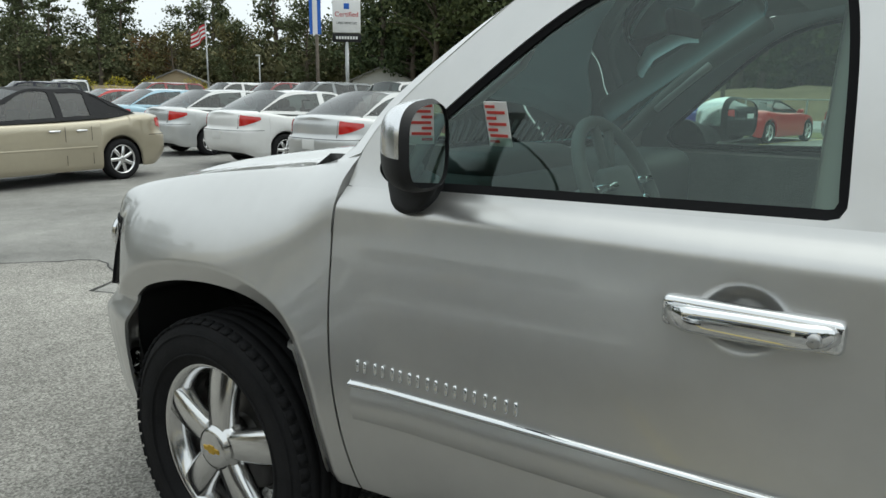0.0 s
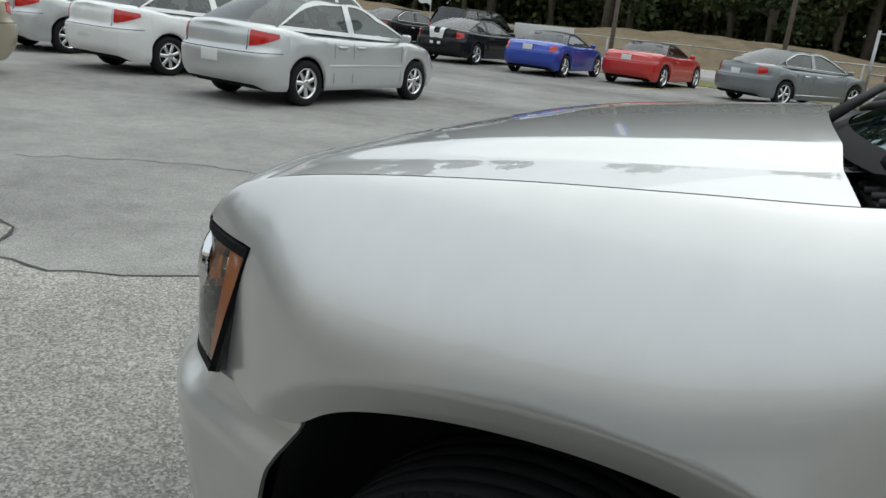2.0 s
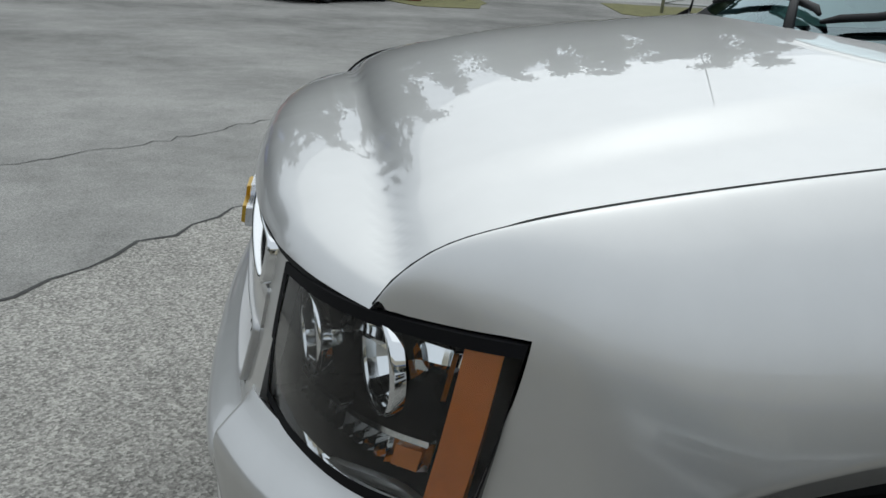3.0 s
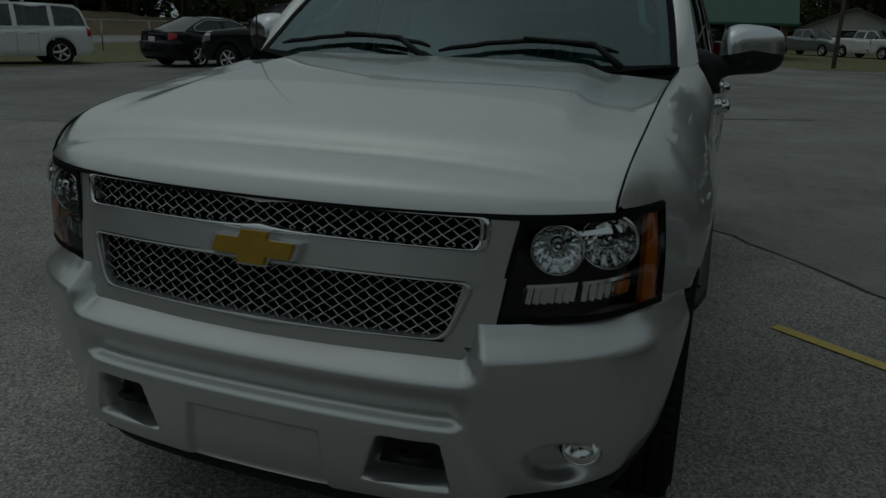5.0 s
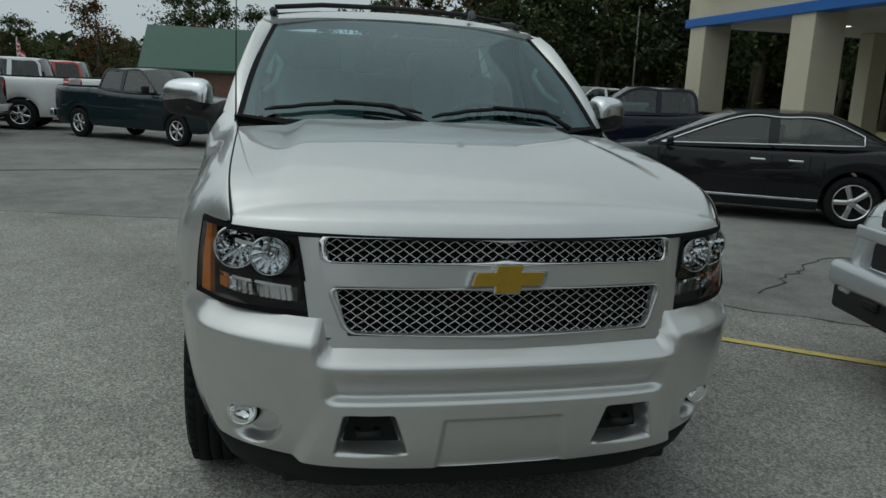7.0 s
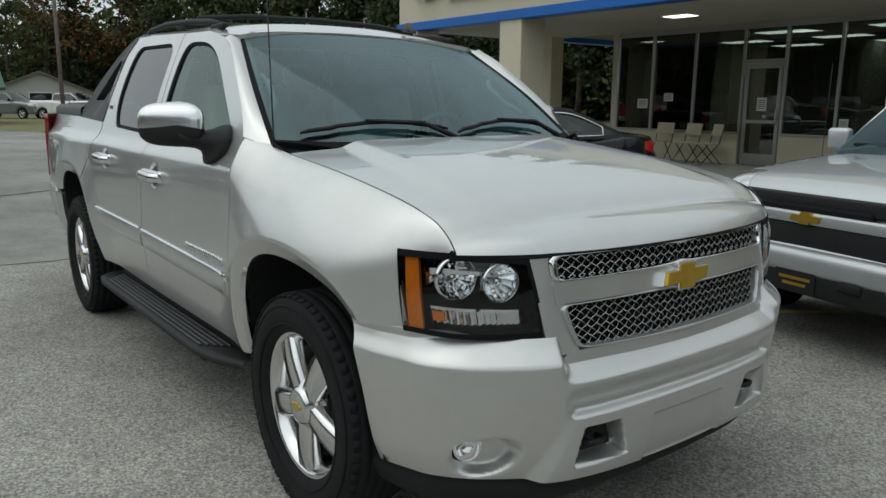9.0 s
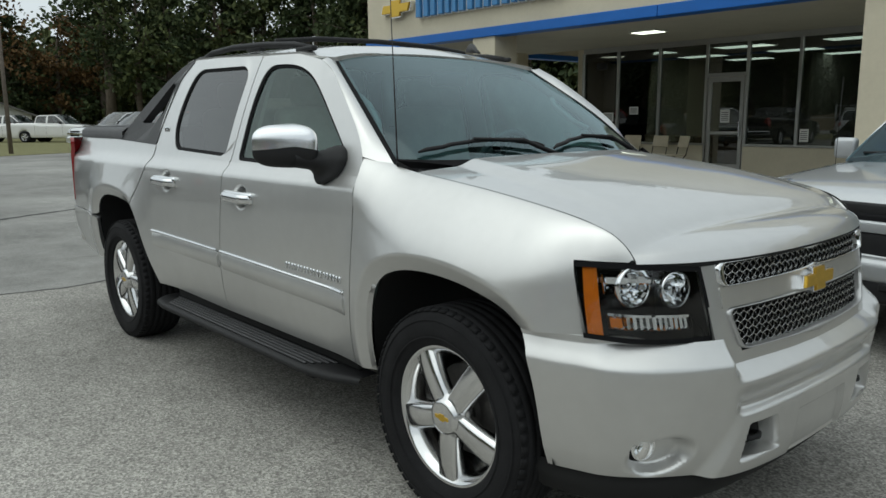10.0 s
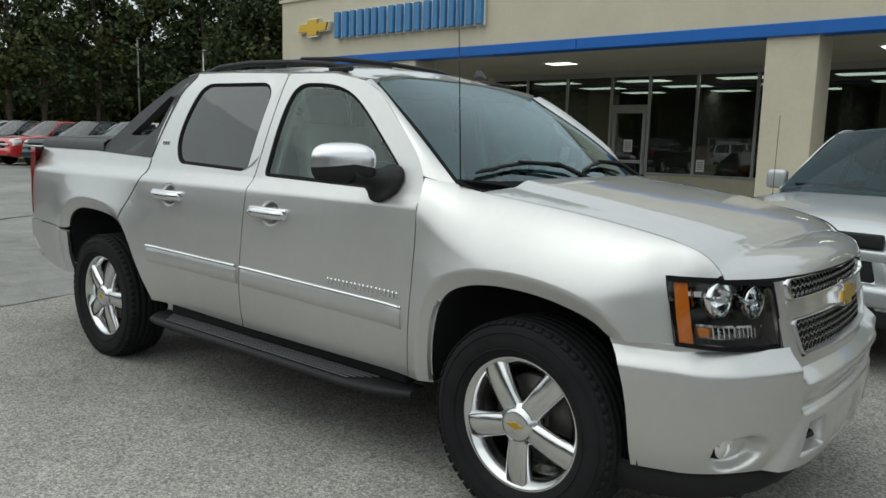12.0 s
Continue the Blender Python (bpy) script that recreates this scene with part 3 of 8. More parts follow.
UP_R = [(-2.748, 1.3105), (-2.735, 1.46), (-2.65, 1.72), (-2.54, 1.825), (-2.2, 1.82), (-1.657, 1.797), (-1.683, 1.5), (-1.708, 1.2622), (-2.0, 1.2715), (-2.3, 1.2915)]


def window_set(outline, win, doors, glassm):
    outer = align(closed(curve(np.vstack([outline, outline[:1]]), 400, False)[:-1], N_RING), win)
    band = ring(on_side(outer), on_side(win), 0.015, (0, 1, 0.3), 0.02)
    c = win.mean(0)
    tan = sum(np.roll(win, -q, axis=0) - np.roll(win, q, axis=0) for q in (1, 2, 3))
    nor = np.stack([-tan[:, 1], tan[:, 0]], -1) / np.linalg.norm(tan, axis=1, keepdims=True)
    nor *= np.sign(np.sum(nor * (c - win)))
    inn = win + nor * 0.017
    o3, i3 = on_side(win) - np.array([0, 0.004, 0]), on_side(inn) - np.array([0, 0.010, 0])
    rub = ring(o3, i3, 0.02, (0, 1, 0.3), 0.012)
    # glazing: fan of rings towards the middle
    verts, faces = [], []
    steps = (1.0, 0.75, 0.5, 0.25)
    for s in steps:
        verts += list(on_side(c + (inn - c) * s * 1.01) - np.array([0, 0.014, 0]))
    k = len(inn)
    for a in range(len(steps) - 1):
        for j in range(k):
            faces.append([a * k + j, a * k + (j + 1) % k, (a + 1) * k + (j + 1) % k, (a + 1) * k + j])
    verts.append(on_side(c[None])[0] - np.array([0, 0.014, 0]))
    for j in range(k):
        faces.append([3 * k + j, 3 * k + (j + 1) % k, 4 * k])
    pane = face_out(pydata(verts, faces), (0, 1, 0))
    for d, m in zip(doors, (lambda q: q, mirrored)):
        part_mesh("window_surround", m(band), SILVER, d)
        part_mesh("window_seal", m(rub), TRIM, d, "black rubber window seal")
        w = part_mesh("window_pane", m(pane), glassm, d, "tinted window pane")
        w.visible_shadow = False


window_set(UP_F, WIN_F, front_doors, G_FRONT)
window_set(UP_R, WIN_R, rear_doors, G_DARK)

# door handles: chrome bar, recess cup and lock
def handle_set(xf, xr, z, doors, lock):
    xm = (xf + xr) / 2
    y0 = float(side_y(np.array(xm), np.array(z)))
    bm = bmesh.new()
    n = 15
    sec = []
    for t in np.linspace(0, 1, n):
        x = xr + (xf - xr) * t
        swell = math.sin(math.pi * min(1, max(0, t))) ** 0.35
        hgt = 0.017 + 0.008 * swell
        yo = 0.006 + 0.036 * min(1, 6 * t, 6 * (1 - t))
        sec.append([bm.verts.new((x, y0 + yo + 0.012 * math.cos(q), z + (0.5 - t) * 0.006 + hgt * math.sin(q))) for q in [2 * math.pi * k / 10 for k in range(10)]])
    for a, b in zip(sec, sec[1:]):
        for k in range(10):
            bm.faces.new((a[k], a[(k + 1) % 10], b[(k + 1) % 10], b[k]))
    bm.faces.new(sec[0][::-1])
    bm.faces.new(sec[-1])
    bmesh.ops.recalc_face_normals(bm, faces=bm.faces)
    bar = bpy.data.meshes.new("bar")
    bm.to_mesh(bar)
    bm.free()
    plate = box_bm((abs(xf - xr) + 0.012, 0.030, 0.058), (xm, y0 + 0.004, z), 0.024, seg=4)
    pm = bpy.data.meshes.new("plate")
    plate.to_mesh(pm)
    plate.free()
    for d, m in zip(doors, (lambda q: q, mirrored)):
        h = part_mesh("door_handle", m(bar), CHROME, d, "chrome pull handle")
        part_mesh("handle_base", m(pm), CHROME, d, "chrome handle base")
        if lock:
            lk = lathe([(0.001, 0.016), (0.010, 0.016), (0.012, 0.012), (0.012, 0)], 20)
            bmesh.ops.translate(lk, vec=(xr + 0.035, y0 + 0.033, z), verts=lk.verts)
            lm = bpy.data.meshes.new("lock")
            lk.to_mesh(lm)
            lk.free()
            part_mesh("door_lock", m(lm), SATIN, d)


handle_set(-1.37, -1.655, 1.097, front_doors, True)
handle_set(-2.30, -2.60, 1.125, rear_doors, False)

# body mouldings with bright strip, and the raised name on the front door as plain bars
def moulding(x0, x1, doors, z0, z1):
    for zlo, zhi, lift, m, nm, lb in ((-0.055, 0.032, 0.011, SILVER, "door_moulding", "body-colour door moulding"), (0.034, 0.050, 0.016, CHROME, "bright_strip", "thin bright strip")):
        us = np.linspace(0, 1, 24)
        g = np.array([[(x0 + (x1 - x0) * u, z0 + (z1 - z0) * u + zlo + (zhi - zlo) * v) for u in us] for v in np.linspace(0, 1, 5)])
        s = on_side(g)
        s[..., 1] += lift - 0.009 * np.abs(np.linspace(-1, 1, 5))[:, None] ** 3
        me = sheet(s, 0.02, (0, 1, 0))
        for d, mm in zip(doors, (lambda q: q, mirrored)):
            part_mesh(nm, mm(me), m, d, lb)


moulding(-1.745, -0.60, front_doors, 0.755, 0.728)
moulding(-2.68, -1.79, rear_doors, 0.768, 0.756)
for d, s in zip(front_doors, (1, -1)):
    for i in range(9):
        x = -0.615 - 0.0525 * i
        z = 0.818 + 0.004 * i / 9
        y = float(side_y(np.array(x), np.array(z)))
        for k in (0.006, 0.030):
            part("name_bar", box_bm((0.010, 0.008, 0.032), (x - k, s * (y + 0.002), z), 0.003, seg=1), CHROME, d)
for d, s in zip(rear_doors, (1, -1)):
    for i in range(3):
        x, z = -2.60 - 0.026 * i, 1.42
        part("name_bar", box_bm((0.02, 0.006, 0.03), (x, s * (float(side_y(np.array(x), np.array(z))) + 0.002), z), 0.003), CHROME, d)

# ---- bonnet
hood_front = table([0.0, 0.2, 0.4, 0.54, 0.60, 0.68, 0.74, 0.79], [0.868, 0.862, 0.842, 0.812, 0.795, 0.76, 0.725, 0.69])
NU, NV = 121, 72
g = np.zeros((NV, NU, 3))
for j in range(NV):
    v = 1 - (1 - j / (NV - 1)) ** 1.0
    for i in range(NU):
        w = -1 + 2 * i / (NU - 1)
        yy = w * 0.808
        ay = abs(yy)
        x_back = -0.30 + 0.045 * (1 - (ay / 0.8) ** 2)
        y_f = w * 0.79
        x_front = float(hood_front(abs(y_f)))
        x = x_back + (x_front - x_back) * v
        ye = float(seam_y(min(x, 0.69))) - 0.006
        y = w * (ye if x < 0.69 else 0.79)
        ay = abs(y)
        e = ay / 0.81
        # top line: seam height at the rim, crowned and domed towards the middle
        zr = float(seam_z(x if x < 0.66 else 0.66))
        crown = 0.030 * (1 - e ** 3.0) * (1 - 0.2 * v)
        yr = 0.57 + 0.11 * v
        dome = (0.024 - 0.008 * v) * (1 - float(smoothstep(yr - 0.045, yr + 0.055, ay))) * (1 - 0.85 * float(smoothstep(0.45, 0.92, v)))
        z = zr + crown + dome
        # nose rolls down to the grille
        nose = max(0.0, (x - (x_front - 0.20)) / 0.20)
        z_end = 1.045 - 0.006 * (1 - e ** 2)
        z = z + (z_end - z) * (1 - math.sqrt(max(0, 1 - nose ** 2.6)))
        g[j, i] = (x, y, z)
lip = [(float(hood_front(abs(y))) - 0.010, y, 1.034) for y in np.linspace(-0.79, 0.79, 60)]
part("bonnet_seal", tube(lip, 0.008, 6), DARK, truck, "dark shut line under the bonnet")
for s in (1, -1):
    seam = [(x, s * (float(seam_y(x)) - 0.003), float(seam_z(x)) - 0.0035) for x in np.linspace(-0.30, 0.685, 50)]
    part("bonnet_seal", tube(seam, 0.0035, 6), DARK, truck, "dark shut line beside the bonnet")
hood = part_mesh("bonnet", sheet(g, 0.025, (0, 0, 1)), SILVER, truck, "silver domed bonnet")

# ---- roof and windscreen
def roof_z(x, y):
    edge = np.interp(x, [-2.7, -2.51, -2.2, -1.6, -1.3, -1.06], [1.80, 1.828, 1.822, 1.80, 1.79, 1.745])
    mid = np.interp(x, [-2.7, -2.5, -2.0, -1.6, -1.35, -1.16], [1.86, 1.875, 1.882, 1.872, 1.85, 1.795])
    e = np.clip(np.abs(y) / 0.72, 0, 1)
    return edge + (mid - edge) * (1 - e ** 2.6)


def roof_edge_y(x):
    z = np.interp(x, [-2.7, -2.51, -2.2, -1.6, -1.3, -1.06], [1.80, 1.825, 1.82, 1.797, 1.786, 1.743])
    return half_w(x) + in_z(z)


g = np.zeros((34, 41, 3))
for j, v in enumerate(np.linspace(0, 1, 34)):
    for i, w in enumerate(np.linspace(-1, 1, 41)):
        xf = -1.06 - 0.115 * (1 - w ** 2)
        x = -2.62 + (xf + 2.62) * v
        ye = float(roof_edge_y(x)) - 0.003
        if v > 0.9:
            ye = ye + (0.672 - ye) * (v - 0.9) / 0.1
        y = w * ye
        g[j, i] = (x, y, float(roof_z(x, y)) + 0.003)
part_mesh("roof", sheet(g, 0.02, (0, 0, 1)), SILVER, truck)

# windscreen: base along the cowl, top along the roof
base = curve([(-0.43, -0.828, 1.292), (-0.34, -0.6, 1.278), (-0.275, -0.3, 1.274), (-0.255, 0, 1.273), (-0.275, 0.3, 1.274), (-0.34, 0.6, 1.278), (-0.43, 0.828, 1.292)], 41)
topl = curve([(-1.062, -0.668, 1.735), (-1.125, -0.45, 1.775), (-1.17, 0, 1.792), (-1.125, 0.45, 1.775), (-1.062, 0.668, 1.735)], 41)
lf = curve([base[0], (-0.72, -0.765, 1.515), topl[0]], 22)
rt = curve([base[-1], (-0.72, 0.765, 1.515), topl[-1]], 22)
shield = coons(base, topl, lf, rt)
shield[..., 2] += 0.012 * (np.sin(np.linspace(0, math.pi, 22))[:, None] * np.sin(np.linspace(0, math.pi, 41))[None])
ws = part_mesh("windscreen", sheet(shield, 0.006, (1, 0, 1)), G_SHIELD, truck, "green-tinted curved windscreen")
ws.visible_shadow = False
# black border printed round the glass
nn = normals(shield)
cols = np.r_[0.0, 0.6, np.arange(1, 40), 39.4, 40.0]
fine_shield = np.stack([np.stack([np.interp(cols, np.arange(41), row[:, k]) for k in range(3)], -1) for row in shield + nn * 0.003])
hole = np.zeros((21, len(cols) - 1), bool)
hole[1:, 1:-1] = True
part_mesh("windscreen_border", sheet(fine_shield, 0, (1, 0, 1), hole), TRIM, ws, "black ceramic border of the glass")
# windscreen pillars
for s in (1, -1):
    a = curve([(-0.415, 0.829, 1.286), (-0.72, 0.768, 1.517), (-1.06, 0.672, 1.738)], 20)
    b = np.array([(x, float(side_y(np.array(x), np.array(z))) + 0.001, z) for x, z in curve([(-0.560, 1.325), (-0.612, 1.402), (-0.72, 1.508), (-0.93, 1.68), (-1.06, 1.742)], 20)])
    mid = (a + b) / 2 + np.array([0.012, 0.012, 0.012]) * smoothstep(0, 0.3, np.linspace(0, 1, 20))[:, None]
    g = np.stack([a, mid, b])
    g[..., 1] *= s
    part_mesh("windscreen_pillar", sheet(g, 0.012, (0.4, s, 0.3)), SILVER, truck)
# cowl below the glass
g = coons(curve([(-0.330, -0.800, 1.246), (-0.268, 0, 1.256), (-0.330, 0.800, 1.246)], 41), base + np.array([0.012, 0, -0.006]), np.linspace((-0.330, -0.800, 1.246), base[0] + np.array([0.012, 0, -0.006]), 6), np.linspace((-0.330, 0.800, 1.246), base[-1] + np.array([0.012, 0, -0.006]), 6))
part_mesh("cowl_panel", sheet(g, 0.03, (0, 0, 1)), BLACK, truck, "ribbed black cowl below the windscreen")
for y in np.arange(-0.74, 0.75, 0.045):
    xr_ = -0.275 - 0.075 * (abs(y) / 0.8) ** 2
    part("cowl_rib", tube([(xr_ + 0.005, y, 1.262), (xr_ - 0.05, y + math.copysign(0.006, y), 1.272), (xr_ - 0.085, y + math.copysign(0.012, y), 1.280)], 0.006, 5), CLADDING, truck)
# wipers
for y0, y1 in ((-0.70, -0.02), (0.02, 0.66)):
    w = group_at("wiper", Matrix(), "", "")
    for k in ("label", "category"):
        if k in w:
            del w[k]
    w.parent = truck
    pts = []
    for t in np.linspace(0, 1, 12):
        y = y0 + (y1 - y0) * t
        x = -0.40 + 0.09 * abs(t - 0.35) - 0.03
        i = int(np.clip((y / 0.828 + 1) / 2 * 40, 0, 40))
        row = 1.6 + 1.6 * math.sin(math.pi * min(1, t * 0.9))
        j0 = int(row)
        f = row - j0
        p = shield[j0, i] * (1 - f) + shield[j0 + 1, i] * f
        pts.append(p + nn[j0, i] * (0.022 if nn[j0, i][2] > 0 else -0.022))
    part("wiper_blade", tube(pts, [0.005] + [0.0095] * 10 + [0.005], 6), BLACK, w, "black rubber wiper blade")
    part("wiper_arm", tube([Vector(pts[5]) + Vector((0.005, 0, 0.010)), Vector(pts[9]) + Vector((0.02, 0, 0.008)), Vector(pts[-1]) + Vector((0.08, 0.02, -0.045))], [0.007, 0.010, 0.013], 6), BLACK, w)

# ---- front end
front_x = table([0.0, 0.2, 0.4, 0.53, 0.6, 0.68, 0.76, 0.80], [0.872, 0.866, 0.849, 0.828, 0.806, 0.775, 0.725, 0.69])


def on_front(g, lift=0.0):
    """(y, z) points laid on the upright nose."""
    y, z = g[..., 0], g[..., 1]
    return np.stack([front_x(np.abs(y)) - 0.17 * (z - 0.9) + lift, y, z], -1)


def front_patch(name, outline4, nu, nv, material, parent, lift=0.0, hem=0.02, label=""):
    bl, br, tr, tl = outline4
    g = coons(np.linspace(bl, br, nu), np.linspace(tl, tr, nu), np.linspace(bl, tl, nv), np.linspace(br, tr, nv))
    return part_mesh(name, sheet(on_front(g, lift), hem, (1, 0, 0)), material, parent, label)


grille = group_at("grille", Matrix(), "", "")
for k in ("label", "category"):
    if k in grille:
        del grille[k]
grille.parent = truck
tagged(grille, label="chrome-framed two-tier mesh grille")
front_patch("centre_bar", ((-0.535, 0.892), (0.535, 0.892), (0.54, 0.957), (-0.54, 0.957)), 40, 6, SILVER, grille, 0.004)
for s in (1, -1):
    front_patch("grille_cheek", ((s * 0.462, 0.745), (s * 0.566, 0.745), (s * 0.603, 1.036), (s * 0.535, 1.036)), 5, 18, SILVER, grille, 0.0)
front_patch("lower_lip", ((-0.56, 0.700), (0.56, 0.700), (0.50, 0.752), (-0.50, 0.752)), 50, 6, SILVER, grille, 0.0)


def on_front_ring(pts, width, depth, lift, name, material, label):
    """A moulding of square section along a closed line on the nose."""
    p = np.array(pts)
    c = p.mean(0)
    rad = (p - c) / np.linalg.norm(p - c, axis=1, keepdims=True)
    rows = [on_front(p + rad * a, b) for a, b in ((width / 2, lift - depth), (width / 2, lift), (width * 0.3, lift + 0.004), (-width * 0.3, lift + 0.004), (-width / 2, lift), (-width / 2, lift - depth))]
    k = len(p)
    verts = [q for r in rows for q in r]
    faces = [[a * k + j, a * k + (j + 1) % k, (a + 1) * k + (j + 1) % k, (a + 1) * k + j] for a in range(5) for j in range(k)]
    me = pydata(verts, faces)
    bm = bmesh.new()
    bm.from_mesh(me)
    bmesh.ops.recalc_face_normals(bm, faces=bm.faces)
    bm.to_mesh(me)
    bm.free()
    return part_mesh(name, me, material, grille, label)


UPPER = closed(rounded([(-0.533, 0.962), (0.533, 0.962), (0.536, 1.032), (-0.536, 1.032)], 0.018), 160)
LOWER = closed(rounded([(-0.468, 0.760), (0.0, 0.748), (0.468, 0.760), (0.518, 0.888), (-0.518, 0.888)], 0.03), 160)
on_front_ring(UPPER, 0.022, 0.03, 0.010, "upper_frame", CHROME, "bright chrome grille surround")
on_front_ring(LOWER, 0.016, 0.03, 0.006, "lower_frame", SATIN, "bright chrome grille surround")


def inside(poly, y, z):
    x0, y0 = poly[:, 0], poly[:, 1]
    x1, y1 = np.roll(x0, -1), np.roll(y0, -1)
    c = ((y0 > z) != (y1 > z)) & (y < (x1 - x0) * (z - y0) / (y1 - y0 + 1e-12) + x0)
    return bool(c.sum() % 2)


def mesh_insert(poly, name):
    """Diagonal lattice of woven flat wires inside an outline."""
    verts, faces = [], []
    dx, dz = 0.0190, 0.0128
    slope = dz / dx
    zmid = (poly[:, 1].min() + poly[:, 1].max()) / 2
    for sgn in (1, -1):
        for k in range(-46, 47):
            y0 = k * dx * 2
            run = []
            for t in np.arange(-0.16, 0.161, 0.0055):
                y, z = y0 + t, zmid + sgn * slope * t
                if inside(poly, y, z):
                    run.append((y, z, t))
                elif run:
                    break
            if len(run) < 3:
                continue
            base = len(verts)
            for y, z, t in run:
                wave = 0.0022 * math.cos(math.pi * t / dx) * sgn
                for wd, lift in ((-0.0021, -0.009), (-0.0012, 0.0), (0.0012, 0.0), (0.0021, -0.009)):
                    q = np.array([[y - sgn * slope * wd, z + wd]])
                    verts.append(on_front(q, -0.014 + wave + lift)[0])
            for a in range(len(run) - 1):
                for b in range(3):
                    i = base + 4 * a + b
                    faces.append([i, i + 1, i + 5, i + 4])
    me = pydata(verts, faces)
    bm = bmesh.new()
    bm.from_mesh(me)
    for f in bm.faces:
        if f.normal.x < -0.2:
            f.normal_flip()
    bm.to_mesh(me)
    bm.free()
    return part_mesh(name, me, WIRE, grille, "woven diamond mesh insert")


WIRE = mat("mesh_wire", (0.55, 0.55, 0.54), 0.25, 1.0)
mesh_insert(UPPER, "upper_mesh")
mesh_insert(LOWER, "lower_mesh")
front_patch("grille_backing", ((-0.55, 0.74), (0.55, 0.74), (0.55, 1.04), (-0.55, 1.04)), 30, 6, DARK, grille, -0.06, 0.04)
# emblem: a gold cross-shaped bar with slanted ends in a chrome rim
EMB = [(-0.135, -0.024), (-0.045, -0.024), (-0.050, -0.048), (0.040, -0.048), (0.045, -0.024), (0.118, -0.024), (0.135, 0.024), (0.045, 0.024), (0.050, 0.048), (-0.040, 0.048), (-0.045, 0.024), (-0.118, 0.024)]


def emblem_mesh(scale, y0, y1, m):
    bm = prism([(a * scale, b * scale) for a, b in EMB], y0, y1)
    bmesh.ops.bevel(bm, geom=bm.edges[:], offset=0.0025 * scale, segments=2, affect='EDGES')
    bmesh.ops.transform(bm, matrix=m, verts=bm.verts)
    return bm


em = Matrix.Translation((0.87, 0, 0.918)) @ Matrix.Rotation(radians(90), 4, 'Z') @ Matrix.Rotation(radians(-8), 4, 'X')
emblem = part("emblem", emblem_mesh(0.82, -0.030, 0.01, em), GOLD, grille, "gold bar-shaped emblem", smooth=False)
part("emblem_rim", emblem_mesh(0.93, -0.022, 0.012, em), CAP_CHROME, emblem, "chrome rim", smooth=False)

# headlamps
REFLECT = mat("vapour_coated_reflector", (0.93, 0.94, 0.95), 0.06, 1.0)
LAMP_BLACK = mat("lamp_black", (0.015, 0.015, 0.016), 0.25)
for s in (1, -1):
    lampg = group_at("headlamp", Matrix(), "", "")
    for k in ("label", "category"):
        if k in lampg:
            del lampg[k]
    lampg.parent = truck
    tagged(lampg, label="clear headlamp with twin reflectors and amber strip")
    tb = curve([(0.820, 0.560, 0.797), (0.778, 0.68, 0.800), (0.702, 0.80, 0.806), (0.585, 0.898, 0.820)], 30)
    tt = curve([(0.785, 0.603, 1.026), (0.742, 0.71, 1.038), (0.683, 0.79, 1.044), (0.60, 0.848, 1.046), (0.528, 0.878, 1.044)], 30)
    ll = curve([tb[0], (0.806, 0.58, 0.91), tt[0]], 16)
    rr = curve([tb[-1], (0.556, 0.893, 0.93), tt[-1]], 16)
    g = coons(tb, tt, ll, rr)
    n3 = normals(g)
    if n3[8, 15] @ np.array([1, 0.5, 0]) < 0:
        n3 = -n3
    bulge = np.sin(np.linspace(0, math.pi, 16))[:, None, None] * np.sin(np.linspace(0, math.pi, 30))[None, :, None]
    lens = g + n3 * (0.004 + 0.008 * bulge)
    S3 = np.array([1, s, 1])

    def lay(u, v, d):
        """A point of the lamp, u from the grille outwards, v upwards, d behind the lens."""
        fi, fj = u * 29, v * 15
        i, j = int(min(fi, 28)), int(min(fj, 14))
        a, b = fi - i, fj - j
        p = (g[j, i] * (1 - a) + g[j, i + 1] * a) * (1 - b) + (g[j + 1, i] * (1 - a) + g[j + 1, i + 1] * a) * b
        return (p - n3[j, i] * d) * S3

    lens_ob = part_mesh("lens", sheet(lens * S3, 0.02, (1, 0.5 * s, 0)), G_LENS, lampg, "clear polycarbonate lens")
    lens_ob.visible_shadow = False
    part_mesh("lamp_housing", sheet((g - n3 * 0.15) * S3, -0.145, (1, 0.5 * s, 0)), LAMP_BLACK, lampg, "black lamp housing")
    hole = np.zeros((15, 29), bool)
    hole[1:-1, :] = True
    hole[1:-1, 0] = False
    part_mesh("lamp_border", sheet((g + n3 * 0.006) * S3, 0.02, (1, 0.5 * s, 0), hole), TRIM, lampg)
    # two faceted bowls facing forward
    for (u, v, r, dp) in ((0.25, 0.69, 0.056, 0.006), (0.565, 0.71, 0.062, 0.016)):
        c = Vector(lay(u, v, dp))
        aim = Vector((0.98, 0.2 * s, 0)).normalized()
        turn = Matrix.Translation(c) @ aim.to_track_quat('Y', 'Z').to_matrix().to_4x4()
        bm = lathe([(r * 0.96, -0.002), (r * 0.90, -0.014), (r * 0.76, -0.032), (r * 0.55, -0.050), (r * 0.34, -0.060), (0.012, -0.064)], 14)
        bmesh.ops.transform(bm, matrix=turn, verts=bm.verts)
        rf = part("reflector", bm, REFLECT, lampg, "round faceted chrome reflector bowl", smooth=False)
        bm = lathe([(r * 0.95, -0.010), (r * 0.96, 0.001), (r * 1.03, 0.003), (r * 1.07, -0.004), (r * 1.05, -0.016)], 40)
        bmesh.ops.transform(bm, matrix=turn, verts=bm.verts)
        part("reflector_rim", bm, CHROME, rf)
        bm = lathe([(0.001, -0.018), (0.009, -0.020), (0.013, -0.028), (0.013, -0.060)], 16)
        bmesh.ops.transform(bm, matrix=turn, verts=bm.verts)
        part("bulb_shield", bm, CHROME, rf)
